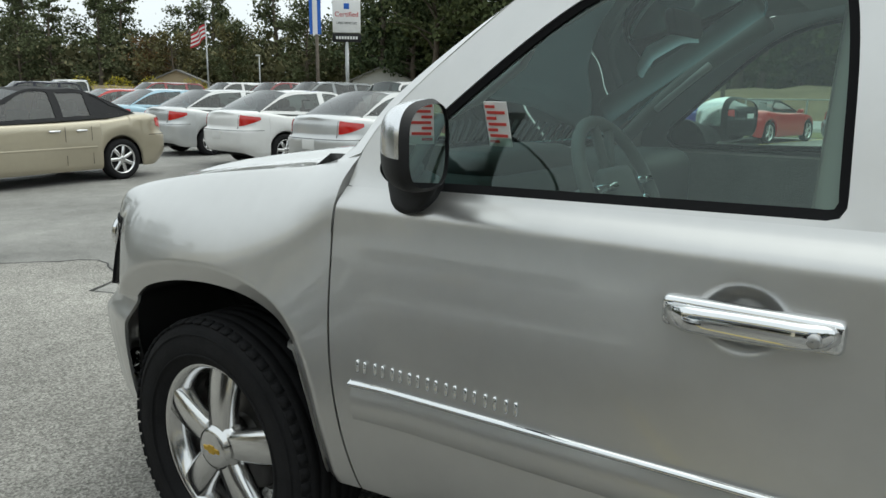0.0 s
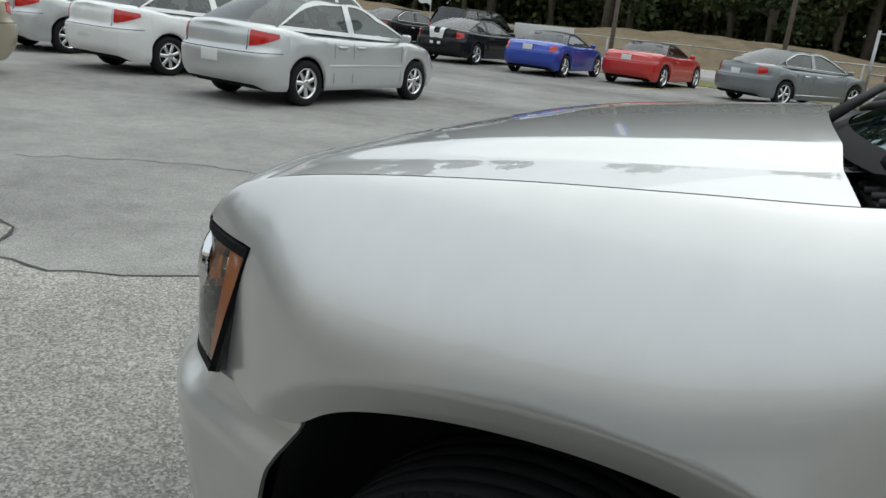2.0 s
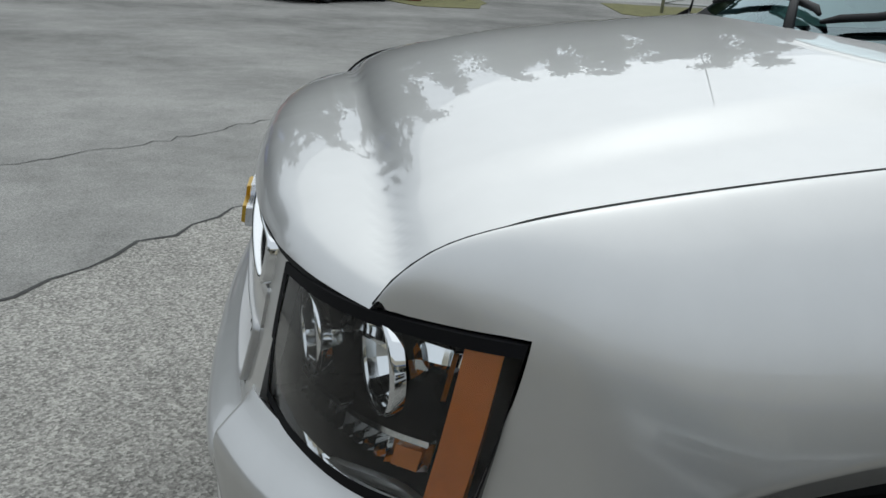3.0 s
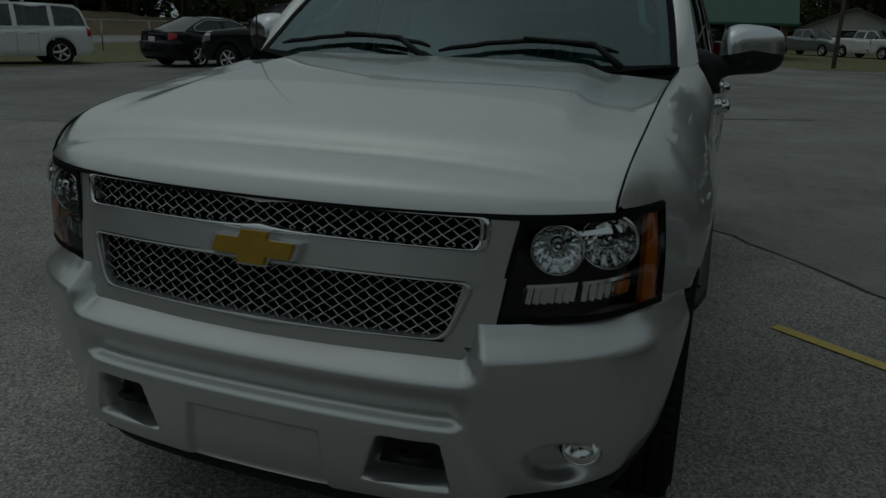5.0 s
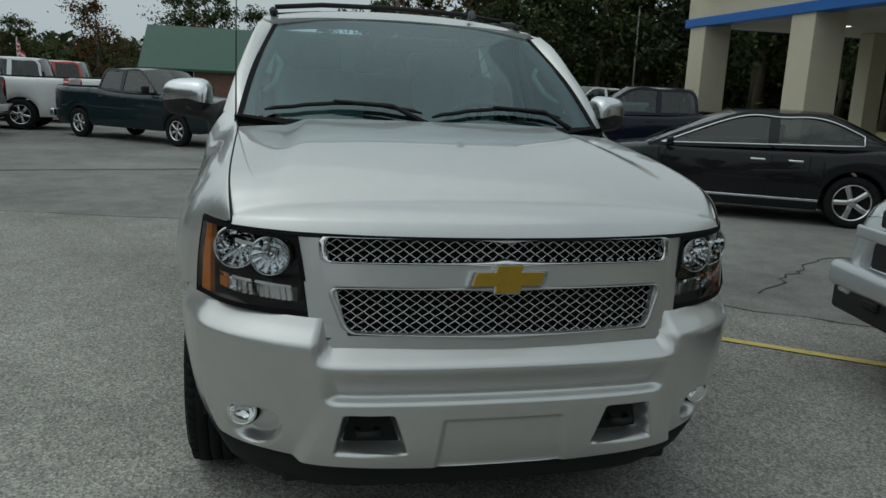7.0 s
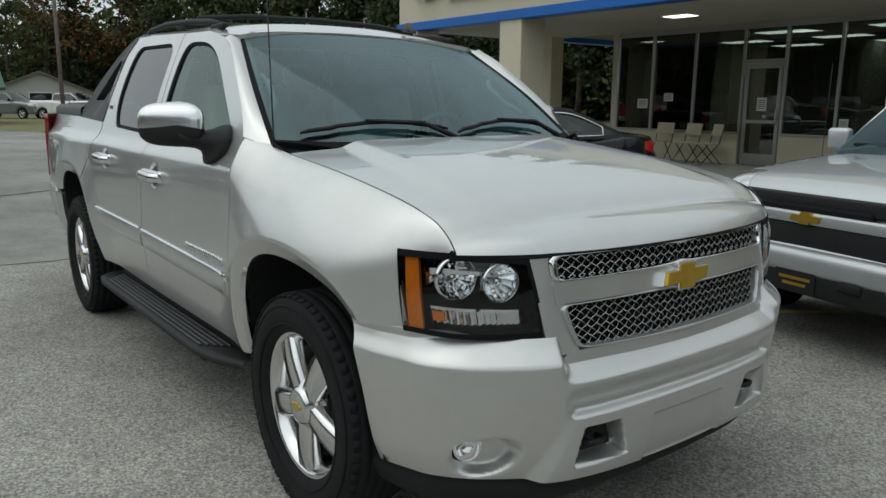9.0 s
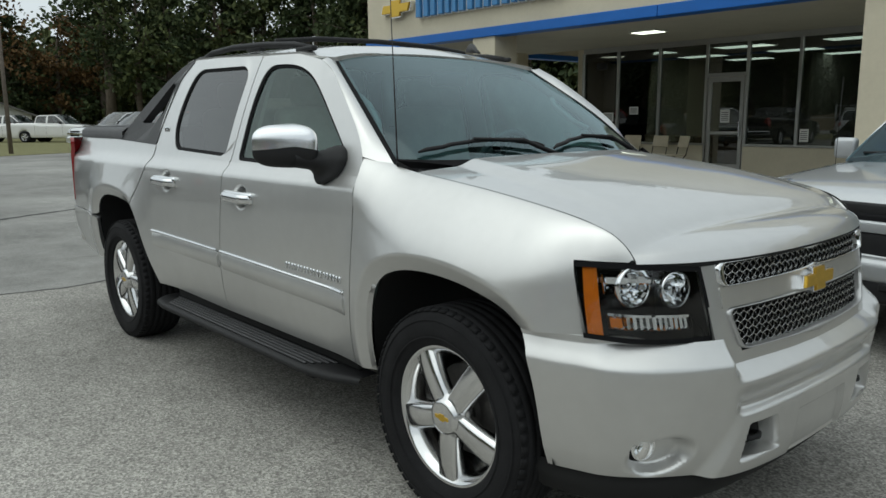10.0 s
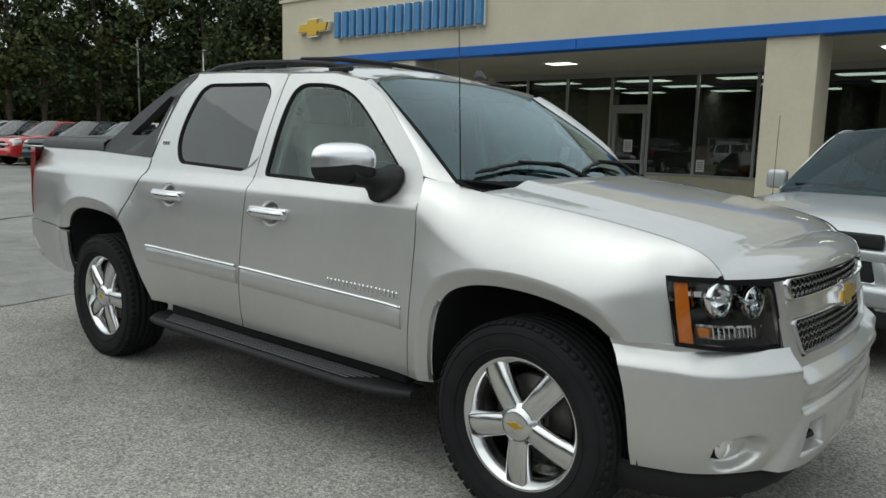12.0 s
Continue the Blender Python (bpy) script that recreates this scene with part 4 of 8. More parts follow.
    # bright bridge between the bowls, reaching to the outer end
    pts = [lay(u, 0.78, 0.050) for u in np.linspace(0.30, 0.84, 8)]
    part("reflector_bridge", tube(pts, [0.016, 0.014, 0.012, 0.015, 0.022, 0.024, 0.022, 0.018], 7), REFLECT, lampg, smooth=False)
    # lower strip lamps
    for u0, u1 in ((0.14, 0.43), (0.46, 0.80)):
        gg = np.array([[lay(u, v, 0.035) for u in np.linspace(u0, u1, 14)] for v in np.linspace(0.14, 0.31, 5)])
        ridge = 0.006 * np.cos(np.arange(14) * math.pi)[None, :, None]
        me = sheet(gg + ridge * np.array([1, 0.3 * s, 0]), 0.03, (1, 0.3 * s, 0))
        lo = part_mesh("lower_reflector", me, REFLECT, lampg, "ribbed chrome lower reflector", smooth=False)
        gg = np.array([[lay(u, v, 0.026) for u in np.linspace(u0, u1, 10)] for v in np.linspace(0.31, 0.345, 2)])
        part_mesh("strip_cap", sheet(gg, 0.02, (1, 0.3 * s, 0)), REFLECT, lo)
    gg = np.array([[lay(u, v, 0.022) for u in np.linspace(0.70, 0.79, 5)] for v in np.linspace(0.17, 0.29, 3)])
    part_mesh("turn_signal", sheet(gg, 0.01, (1, 0.3 * s, 0)), AMBER, lampg, "amber turn signal")
    gg = np.array([[lay(u, v, 0.075 - 0.055 * k) for k, u in zip(np.linspace(0, 1, 8), np.linspace(0.70, 0.80, 8))] for v in np.linspace(0.58, 0.86, 7)])
    part_mesh("outer_reflector", sheet(gg, 0.006, (0.7, 0.7 * s, 0)), REFLECT, lampg, "bright chrome panel beside the side marker")
    gg = np.array([[lay(min(0.985, u + 0.02 * (1 - v)), v, 0.004) for u in np.linspace(0.835 , 0.945, 6)] for v in np.linspace(0.05, 0.93, 14)])
    part_mesh("side_marker", sheet(gg, 0.015, (0.5, s, 0)), AMBER, lampg, "tall amber side marker")

# ---- front bumper: plan line from the middle to the wheel arch, with a profile swept round it
PLAN = curve([(0.955, 0.0), (0.951, 0.2), (0.938, 0.4), (0.916, 0.53), (0.886, 0.61), (0.830, 0.71), (0.752, 0.81), (0.655, 0.889), (0.565, 0.926), (0.475, 0.955), (0.36, 0.976)], 400)
plan_s = np.r_[0, np.cumsum(np.linalg.norm(np.diff(PLAN, axis=0), axis=1))]
y_to_s = lambda y: np.interp(y, PLAN[:, 1], plan_s)


def plan_at(sv):
    p = np.stack([np.interp(sv, plan_s, PLAN[:, 0]), np.interp(sv, plan_s, PLAN[:, 1])], -1)
    d = np.stack([np.interp(sv + 0.004, plan_s, PLAN[:, 0]) - np.interp(sv - 0.004, plan_s, PLAN[:, 0]), np.interp(sv + 0.004, plan_s, PLAN[:, 1]) - np.interp(sv - 0.004, plan_s, PLAN[:, 1])], -1)
    d /= np.linalg.norm(d, axis=-1, keepdims=True)
    return p, np.stack([d[..., 1], -d[..., 0]], -1)


prof_c = table([0.30, 0.335, 0.40, 0.48, 0.545, 0.562, 0.578, 0.60, 0.65, 0.672, 0.685, 0.715, 0.752], [-0.10, -0.045, -0.022, -0.014, -0.012, -0.018, -0.040, -0.034, -0.006, 0.0, -0.012, -0.055, -0.095])
prof_o = table([0.30, 0.345, 0.42, 0.50, 0.58, 0.66, 0.718, 0.735, 0.748, 0.775, 0.80], [-0.14, -0.080, -0.045, -0.026, -0.014, -0.004, 0.0, -0.003, -0.014, -0.042, -0.062])
FOG_S, FOG_Z = float(y_to_s(0.735)), 0.455
FOG_AIM = np.array([0.9766, 0.2149, 0.0])
FOG_AT = np.array([0.704, 0.762, 0.474])


def bumper_offset(sv, z):
    y = np.interp(sv, plan_s, PLAN[:, 1])
    edge = 0.52 + 0.025 * smoothstep(0.56, 0.69, z)
    k = smoothstep(edge + 0.03, edge - 0.03, y - 0.55 * np.clip(0.56 - z, 0, 0.25))
    d = prof_c(z) * k + prof_o(z) * (1 - k)
    d = d * np.where(z > 0.70, 1 - 0.5 * smoothstep(0.86, 0.925, y), 1)
    # towing-eye pockets, plate recess, fog-lamp scoop
    lean = 0.35 * (z - 0.46)
    tow = smoothstep(0.305 + lean, 0.322 + lean, y) * smoothstep(0.497 - lean * 0.7, 0.480 - lean * 0.7, y) * smoothstep(0.398, 0.412, z) * smoothstep(0.528, 0.514, z)
    d = d - 0.075 * tow
    pl = smoothstep(0.212, 0.190, y + 0.12 * (z - 0.33)) * smoothstep(0.512, 0.500, z) * smoothstep(0.340, 0.352, z)
    d = d - 0.015 * pl
    a, b = (sv - FOG_S) / 0.115, (z - FOG_Z + 0.012) / 0.075
    scoop = smoothstep(1.0, 0.55, np.sqrt((a + 0.35 * b - 0.25) ** 2 + b ** 2))
    d = d - 0.058 * scoop * smoothstep(0.30, 0.36, z)
    return d


def bumper_top(sv):
    y = np.interp(sv, plan_s, PLAN[:, 1])
    return 0.752 + 0.048 * smoothstep(0.52, 0.56, y) + 0.021 * smoothstep(0.74, 0.86, y)


def bumper_low(sv):
    y = np.interp(sv, plan_s, PLAN[:, 1])
    return 0.346 + 0.020 * smoothstep(0.12, 0.75, y)


su = np.unique(np.r_[np.linspace(0, plan_s[-1], 110), np.linspace(y_to_s(0.28), y_to_s(0.34), 16), np.linspace(y_to_s(0.45), y_to_s(0.52), 16), y_to_s(0.31), y_to_s(0.485), np.linspace(y_to_s(0.50), y_to_s(0.58), 14), np.linspace(FOG_S - 0.15, FOG_S + 0.13, 26), np.linspace(y_to_s(0.17), y_to_s(0.22), 10)])
vz = np.unique(np.r_[np.linspace(0, 1, 60), np.linspace(0.12, 0.26, 14), np.linspace(0.40, 0.62, 26), np.linspace(0.86, 1.0, 12)])
g = np.zeros((len(vz), len(su), 3))
hole = np.zeros((len(vz) - 1, len(su) - 1), bool)
for i, sv in enumerate(su):
    z = bumper_low(sv) + (bumper_top(sv) - bumper_low(sv)) * vz
    x_end = np.interp(z, ARCH_F_LOW[::-1, 1], ARCH_F_LOW[::-1, 0]) - 0.002
    s_end = np.interp(-x_end, -PLAN[:, 0], plan_s)
    s_in = y_to_s(0.86)
    s_here = np.where(sv > s_in, s_in + (sv - s_in) * (s_end - s_in) / (plan_s[-1] - s_in), sv)
    p, n2 = plan_at(s_here)
    d = bumper_offset(s_here, z)
    g[:, i] = np.stack([p[:, 0] + n2[:, 0] * d, p[:, 1] + n2[:, 1] * d, z], -1)
for j in range(len(vz) - 1):
    for i in range(len(su) - 1):
        off = g[j:j + 2, i:i + 2].mean((0, 1)) - FOG_AT
        hole[j, i] = np.linalg.norm(off - FOG_AIM * (off @ FOG_AIM)) < 0.038 and off[2] < 0.028
half = sheet(g, 0.010, (1, 0.2, 0), hole)
bumper = group_at("front_bumper", Matrix(), "", "")
for k in ("label", "category"):
    if k in bumper:
        del bumper[k]
bumper.parent = truck
tagged(bumper, label="body-colour moulded front bumper")
skin_b = bmesh.new()
skin_b.from_mesh(half)
skin_b.from_mesh(mirrored(half))
bmesh.ops.remove_doubles(skin_b, verts=[v for v in skin_b.verts if abs(v.co.y) < 1e-4], dist=1e-4)
bad = [f for f in skin_b.faces if all(abs(v.co.y) < 1e-3 for v in f.verts)]
bmesh.ops.delete(skin_b, geom=bad, context='FACES')
part("bumper_skin", skin_b, SILVER, bumper)
for s in (1, -1):
    # dark back and hook of the towing-eye pocket
    g2 = []
    for z in np.linspace(0.418, 0.508, 6):
        lean = 0.35 * (z - 0.46)
        row = []
        for yy in np.linspace(0.326 + lean, 0.476 - 0.7 * lean, 8):
            p, n2 = plan_at(np.array(float(y_to_s(yy))))
            d = float(bumper_offset(np.array(float(y_to_s(yy))), np.array(z))) + 0.012
            row.append((p[0] + n2[0] * d, s * (p[1] + n2[1] * d), z))
        g2.append(row)
    tn = part_mesh("tow_opening", sheet(np.array(g2), 0.01, (1, 0, 0)), DARK, bumper, "dark towing-eye opening")
    part("tow_hook", tube([(0.84, s * 0.37, 0.455), (0.895, s * 0.372, 0.46), (0.905, s * 0.40, 0.462), (0.895, s * 0.43, 0.46), (0.84, s * 0.432, 0.455)], 0.010, 8), BLACK, tn)
    # fog lamp
    aim = Vector((1, 0.22 * s, 0)).normalized()
    c = Vector((0.704, s * 0.762, 0.474)) + aim * 0.012
    m = Matrix.Translation(c) @ aim.to_track_quat('Y', 'Z').to_matrix().to_4x4() @ Matrix.Scale(0.84, 4)
    bm = lathe([(0.054, -0.03), (0.054, 0.008), (0.050, 0.014), (0.046, 0.008), (0.034, -0.010), (0.014, -0.020), (0.001, -0.022)], 32)
    bmesh.ops.transform(bm, matrix=m, verts=bm.verts)
    fg = part("fog_lamp", bm, REFLECT, bumper, "round clear fog lamp")
    bm = lathe([(0.047, 0.010), (0.034, 0.016), (0.017, 0.019), (0.001, 0.020)], 32)
    bmesh.ops.transform(bm, matrix=m, verts=bm.verts)
    part("fog_lens", bm, G_LENS, fg).visible_shadow = False
    bm = lathe([(0.055, -0.030), (0.066, -0.034), (0.064, -0.024), (0.059, -0.003), (0.055, 0.002)], 32)
    bmesh.ops.transform(bm, matrix=m, verts=bm.verts)
    part("fog_bezel", bm, TRIM, fg, "black bezel round the fog lamp")
# dark lower valance
g = []
for z, d in ((0.235, -0.15), (0.27, -0.11), (0.34, -0.075), (0.37, -0.09)):
    row = []
    for sv in np.linspace(0, plan_s[-1], 40):
        p, n2 = plan_at(np.array(sv))
        row.append((p[0] + n2[0] * d, p[1] + n2[1] * d, z))
    g.append(row)
val = sheet(np.array(g), 0.02, (1, 0.2, 0))
both("lower_valance", val, DARK, bumper, "black lower air dam")

# ---- wheels
def tyre_mesh(r_out, r_rim, width, lugs=60):
    h = width / 2
    prof = [(r_rim, -h * 0.80), (r_rim + 0.015, -h * 0.92), (r_rim + 0.05, -h), (r_out - 0.055, -h * 0.99), (r_out - 0.02, -h * 0.90), (r_out - 0.006, -h * 0.78)]
    tread = []
    for k in range(5):
        a = -h * 0.74 + k * h * 1.48 / 5
        b = a + h * 1.48 / 5
        tread += [(r_out - 0.009, a), (r_out, a + 0.004), (r_out, b - 0.004), (r_out - 0.009, b)]
    prof = prof + tread + [(r, -y) for r, y in prof[::-1]]
    bm = lathe(prof, 72)
    # shoulder lugs
    for s in (1, -1):
        for k in range(lugs):
            a = 2 * math.pi * k / lugs
            rot = Matrix.Rotation(-a, 3, 'Y')
            box_bm((0.006, h * 0.24, r_out * 2 * math.pi / lugs * 0.74), rot @ Vector((r_out - 0.0085, s * h * 0.80, 0)), 0, rot @ Matrix.Rotation(s * radians(14), 3, 'Z'), bm)
        # raised ring on the sidewall
    for s in (1, -1):
        for rr in (r_rim + 0.035, r_out - 0.045):
            lathe([(rr - 0.004, s * h * 0.985), (rr, s * (h * 0.985 + 0.0035)), (rr + 0.004, s * h * 0.985)], 72, bm=bm)
    bmesh.ops.recalc_face_normals(bm, faces=bm.faces)
    me = bpy.data.meshes.new("tyre")
    bm.to_mesh(me)
    bm.free()
    return me


def spoke_bm(r0, r1, w0, w1, face0, face1, ang, bm, depth=0.05):
    """One flat-faced tapered spoke along a radius, bevelled at its rims."""
    ca, sa = math.cos(ang), math.sin(ang)
    rows = []
    for t in np.linspace(0, 1, 7):
        r = r0 + (r1 - r0) * t
        w = w0 + (w1 - w0) * t ** 1.2
        y = face0 + (face1 - face0) * t + 0.006 * math.sin(math.pi * t)
        sec = [(-w * 0.5, y - depth), (-w * 0.5, y - 0.016), (-w * 0.34, y), (w * 0.34, y), (w * 0.5, y - 0.016), (w * 0.5, y - depth)]
        rows.append([bm.verts.new((r * ca - o * sa, yy, r * sa + o * ca)) for o, yy in sec])
    for a, b in zip(rows, rows[1:]):
        for k in range(5):
            bm.faces.new((a[k], a[k + 1], b[k + 1], b[k]))


TYRE = tyre_mesh(0.405, 0.262, 0.272)


def truck_wheel(x, s, ang):
    w = group_at("wheel", Matrix(), "", "")
    for k in ("label", "category"):
        if k in w:
            del w[k]
    w.parent = truck
    tagged(w, label="polished five-spoke alloy wheel with black tyre")
    m = Matrix.Translation((x, s * 0.835, 0.405)) @ (Matrix() if s > 0 else Matrix.Rotation(math.pi, 4, 'Z'))
    w.matrix_basis = m
    part_mesh("tyre", TYRE, RUBBER, w, "black rubber tyre")
    bm = lathe([(0.256, -0.10), (0.226, -0.09), (0.222, 0.06), (0.240, 0.088), (0.250, 0.100), (0.262, 0.108), (0.270, 0.104), (0.268, 0.092), (0.258, 0.085)], 64)
    bmesh.ops.recalc_face_normals(bm, faces=bm.faces)
    rim = part("rim", bm, POLISHED, w, "polished alloy rim")
    for k in range(5):
        bm = bmesh.new()
        a = ang + k * 2 * math.pi / 5
        spoke_bm(0.055, 0.248, 0.092, 0.112, 0.108, 0.098, a if s > 0 else math.pi - a, bm)
        bmesh.ops.recalc_face_normals(bm, faces=bm.faces)
        part("spoke", bm, POLISHED, rim)
    bm = lathe([(0.095, 0.04), (0.092, 0.085), (0.080, 0.104), (0.066, 0.110), (0.064, 0.120), (0.05, 0.125), (0.001, 0.126)], 40)
    bmesh.ops.recalc_face_normals(bm, faces=bm.faces)
    cap = part("centre_cap", bm, POLISHED, rim, "smooth centre cap")
    part("cap_emblem", emblem_mesh(0.27, 0.124, 0.129, Matrix()), GOLD, w, "small gold emblem", smooth=False)
    bm = lathe([(0.001, 0.0), (0.17, 0.0), (0.175, -0.01), (0.175, -0.03), (0.08, -0.035), (0.07, 0.03), (0.001, 0.035)], 40)
    bmesh.ops.recalc_face_normals(bm, faces=bm.faces)
    part("brake_disc", bm, mat("cast_iron", (0.12, 0.115, 0.11), 0.5, 0.7, vary=0.2, scale=20), w)
    return w


truck_wheel(0.0, 1, radians(94))
truck_wheel(0.0, -1, radians(-92))
truck_wheel(-3.302, 1, radians(50))
truck_wheel(-3.302, -1, radians(-2))

# dark wheel-arch liners
for xc, line in ((0.0, np.vstack([ARCH_F, ARCH_F_LOW])), (-3.302, ARCH_R)):
    pts = np.array(line)
    g = np.array([[(x, y, z) for x, z in pts] for y in (0.945, 0.90, 0.62, 0.58)])
    c = np.array([xc, 0, 0.405])
    for r, k in ((0, 1.0), (1, 1.02), (2, 1.02), (3, 0.4)):
        g[r, :, 0] = c[0] + (g[r, :, 0] - c[0]) * k
        g[r, :, 2] = c[2] + (g[r, :, 2] - c[2]) * k
    g[0, :, 1] = side_y(pts[:, 0], pts[:, 1]) - 0.012
    both("arch_liner", sheet(g, 0, (0, 0, -1)), DARK, truck)
# underbody and inner shell
bm = box_bm((4.7, 1.10, 0.16), (-1.65, 0, 0.40), 0.03)
box_bm((1.95, 1.74, 0.10), (-1.62, 0, 0.44), 0.02, bm=bm)
box_bm((0.62, 1.62, 0.2), (-4.02, 0, 0.62), 0.02, bm=bm)
box_bm((0.22, 1.2, 0.30), (0.62, 0, 0.55), 0.02, bm=bm)
# extra black block, added only to deepen the shade under the front bumper
box_bm((0.55, 1.30, 0.10), (0.48, 0, 0.29), 0.02, bm=bm)
part("chassis", bm, DARK, truck)
part("exhaust_pipe", tube([(-3.9, -0.5, 0.36), (-2.6, -0.5, 0.34)], 0.035, 8), DARK, truck)
bm = box_bm((0.75, 1.16, 0.04), (0.2, 0, 0.98), 0)
part("engine_bay", bm, DARK, truck)

# ---- running boards
g = []
outl = [(-2.70, 0.91), (-2.64, 0.99), (-2.5, 1.015), (-0.9, 1.015), (-0.72, 0.985), (-0.58, 0.92)]
yl = curve(outl, 60, False)
for z, inn in ((0.352, 0.02), (0.360, 0.0), (0.380, 0.0), (0.390, 0.012), (0.391, 0.04)):
    g.append([(x, y - inn, z) for x, y in yl])
g.append([(x, 0.82, 0.393) for x, y in yl])
board = sheet(np.array(g), 0, (0, 0.3, 1))
boards = both("running_board", board, BLACK, truck, "black ribbed running board")
for d, s in zip(boards, (1, -1)):
    for k in range(5):
        y = 0.88 + 0.025 * k
        part("step_rib", box_bm((1.75 - 0.05 * k, 0.014, 0.008), (-1.68, s * y, 0.397), 0.003), CLADDING, d)
    for x in (-2.4, -1.6, -0.85):
        part("bracket", box_bm((0.06, 0.30, 0.03), (x, s * 0.85, 0.36), 0.008), DARK, d)

# ---- door mirrors
MIRROR_SILVER = mat("mirror_silvering", (0.80, 0.82, 0.83), 0.01, 1.0)
for s in (1, -1):
    mg = group_at("door_mirror", Matrix(), "", "")
    for k in ("label", "category"):
        if k in mg:
            del mg[k]
    mg.parent = truck
    tagged(mg, label="door mirror with chrome cap and black base")

    NA, NP = 36, 12
    mc = np.array([-0.893, 1.064, 1.366])

    def shell(k, f, back):
        a = 2 * math.pi * k / NA - radians(4)
        ca, sa = math.cos(a), math.sin(a)
        yy = 0.117 * math.copysign(abs(ca) ** 0.62, ca)
        zz = 0.091 * math.copysign(abs(sa) ** 0.62, sa)
        ph = f * math.pi / 2
        r = math.cos(ph) ** 0.55 if f < 1 else 0.0
        xx = (0.108 - 0.055 * yy * r / 0.117) * math.sin(ph)
        if back:
            xx, r = -0.020 * f, 1 - 0.10 * f
        # the housing sweeps back towards its outer end
        return (mc[0] + xx - 0.30 * (yy * r) , s * (mc[1] + yy * r), mc[2] + zz * r * (1 - 0.10 * (yy * r / 0.117)))

    caps, lows = [], []
    for p_ in range(NP):
        for k in range(NA):
            q = [shell(k, p_ / NP, False), shell((k + 1) % NA, p_ / NP, False), shell((k + 1) % NA, (p_ + 1) / NP, False), shell(k, (p_ + 1) / NP, False)]
            (caps if k < 19 else lows).append(q)
    for k in range(NA):
        lows.append([shell(k, 0, True), shell((k + 1) % NA, 0, True), shell((k + 1) % NA, 1, True), shell(k, 1, True)])
    for nm, quads, m_, lb in (("mirror_housing", lows, BLACK, "black lower mirror housing"), ("mirror_cap", caps, CAP_CHROME, "chrome mirror cap")):
        bm = bmesh.new()
        for q in quads:
            vs = []
            for v in q:
                if not any((Vector(v) - w.co).length < 1e-6 for w in vs):
                    vs.append(bm.verts.new(v))
            if len(vs) > 2:
                bm.faces.new(vs)
        bmesh.ops.remove_doubles(bm, verts=bm.verts, dist=1e-5)
        bmesh.ops.recalc_face_normals(bm, faces=bm.faces)
        part(nm, bm, m_, mg, lb)
    bm = bmesh.new()
    bm.faces.new([bm.verts.new(shell(k, 0.75, True)) for k in range(NA)])
    bmesh.ops.recalc_face_normals(bm, faces=bm.faces)
    part("mirror_glass", bm, MIRROR_SILVER, mg, "mirror glass", smooth=False)
    bm = bmesh.new()
    foot = closed(curve([(-0.664, 1.31), (-0.680, 1.345), (-0.715, 1.365), (-0.76, 1.362), (-0.80, 1.33), (-0.822, 1.27), (-0.810, 1.224), (-0.775, 1.205), (-0.728, 1.213), (-0.682, 1.255), (-0.664, 1.31)], 200), 36)
    k = len(foot)
    fc0 = foot.mean(0)
    arm0 = np.array([-0.80, 1.300])
    spin = np.arctan2(foot[:, 1] - fc0[1], foot[:, 0] - fc0[0])
    oval = arm0 + np.stack([0.060 * np.cos(spin), 0.036 * np.sin(spin)], 1)
    y_foot = side_y(foot[:, 0], foot[:, 1])
    y_mid = float(y_foot.mean())
    loops = []
    for t, yo in ((0.0, -0.006), (0.0, 0.012), (0.06, 0.022), (0.25, 0.030), (0.55, 0.038), (0.85, 0.055), (1.0, 0.085), (1.0, 0.16)):
        xz = foot * (1 - t) + oval * t
        yy_ = (y_foot + yo) * (1 - t) + (y_mid + yo) * t
        loops.append([bm.verts.new((x - 0.35 * max(0, yo - 0.05), s * y, z + 0.15 * max(0, yo - 0.05))) for (x, z), y in zip(xz, yy_)])
    for a, b in zip(loops, loops[1:]):
        for i in range(k):
            bm.faces.new((a[i], a[(i + 1) % k], b[(i + 1) % k], b[i]))
    bmesh.ops.recalc_face_normals(bm, faces=bm.faces)
    part("mirror_foot", bm, BLACK, mg, "black mirror foot")

# ---- aerial, roof fin, roof rails
part("aerial", tube([(-0.402, -0.826, 1.285), (-0.41, -0.824, 1.33), (-0.455, -0.815, 2.12)], [0.006, 0.0035, 0.0015], 6), BLACK, truck, "thin whip aerial")
bm = bmesh.new()
fin = [(-1.32, 1.845), (-1.20, 1.828), (-1.23, 1.855), (-1.262, 1.890), (-1.285, 1.890)]
prism(fin, 0.38, 0.41, bm)
bmesh.ops.bevel(bm, geom=bm.edges[:], offset=0.006, segments=2, affect='EDGES')
part("roof_fin", bm, CLADDING, truck, "small dark roof fin aerial")
for s in (1, -1):
    rl = group_at("roof_rail", Matrix(), "", "")
    for k in ("label", "category"):
        if k in rl:
            del rl[k]
    rl.parent = truck
    tagged(rl, label="black roof rail")
    yy = [s * 0.665, s * 0.672, s * 0.675, s * 0.675, s * 0.67, s * 0.66]
    xx2 = [-2.46, -2.34, -2.05, -1.7, -1.42, -1.27]
    zz = [1.832, 1.856, 1.868, 1.858, 1.838, 1.812]
    part("rail_bar", tube(list(zip(xx2, yy, zz)), 0.016, 10), BLACK, rl)
    for x, z in ((-2.44, 1.832), (-1.82, 1.845), (-1.31, 1.811)):
        part("rail_foot", box_bm((0.16, 0.034, 0.026), (x, s * 0.668, z), 0.011), BLACK, rl)
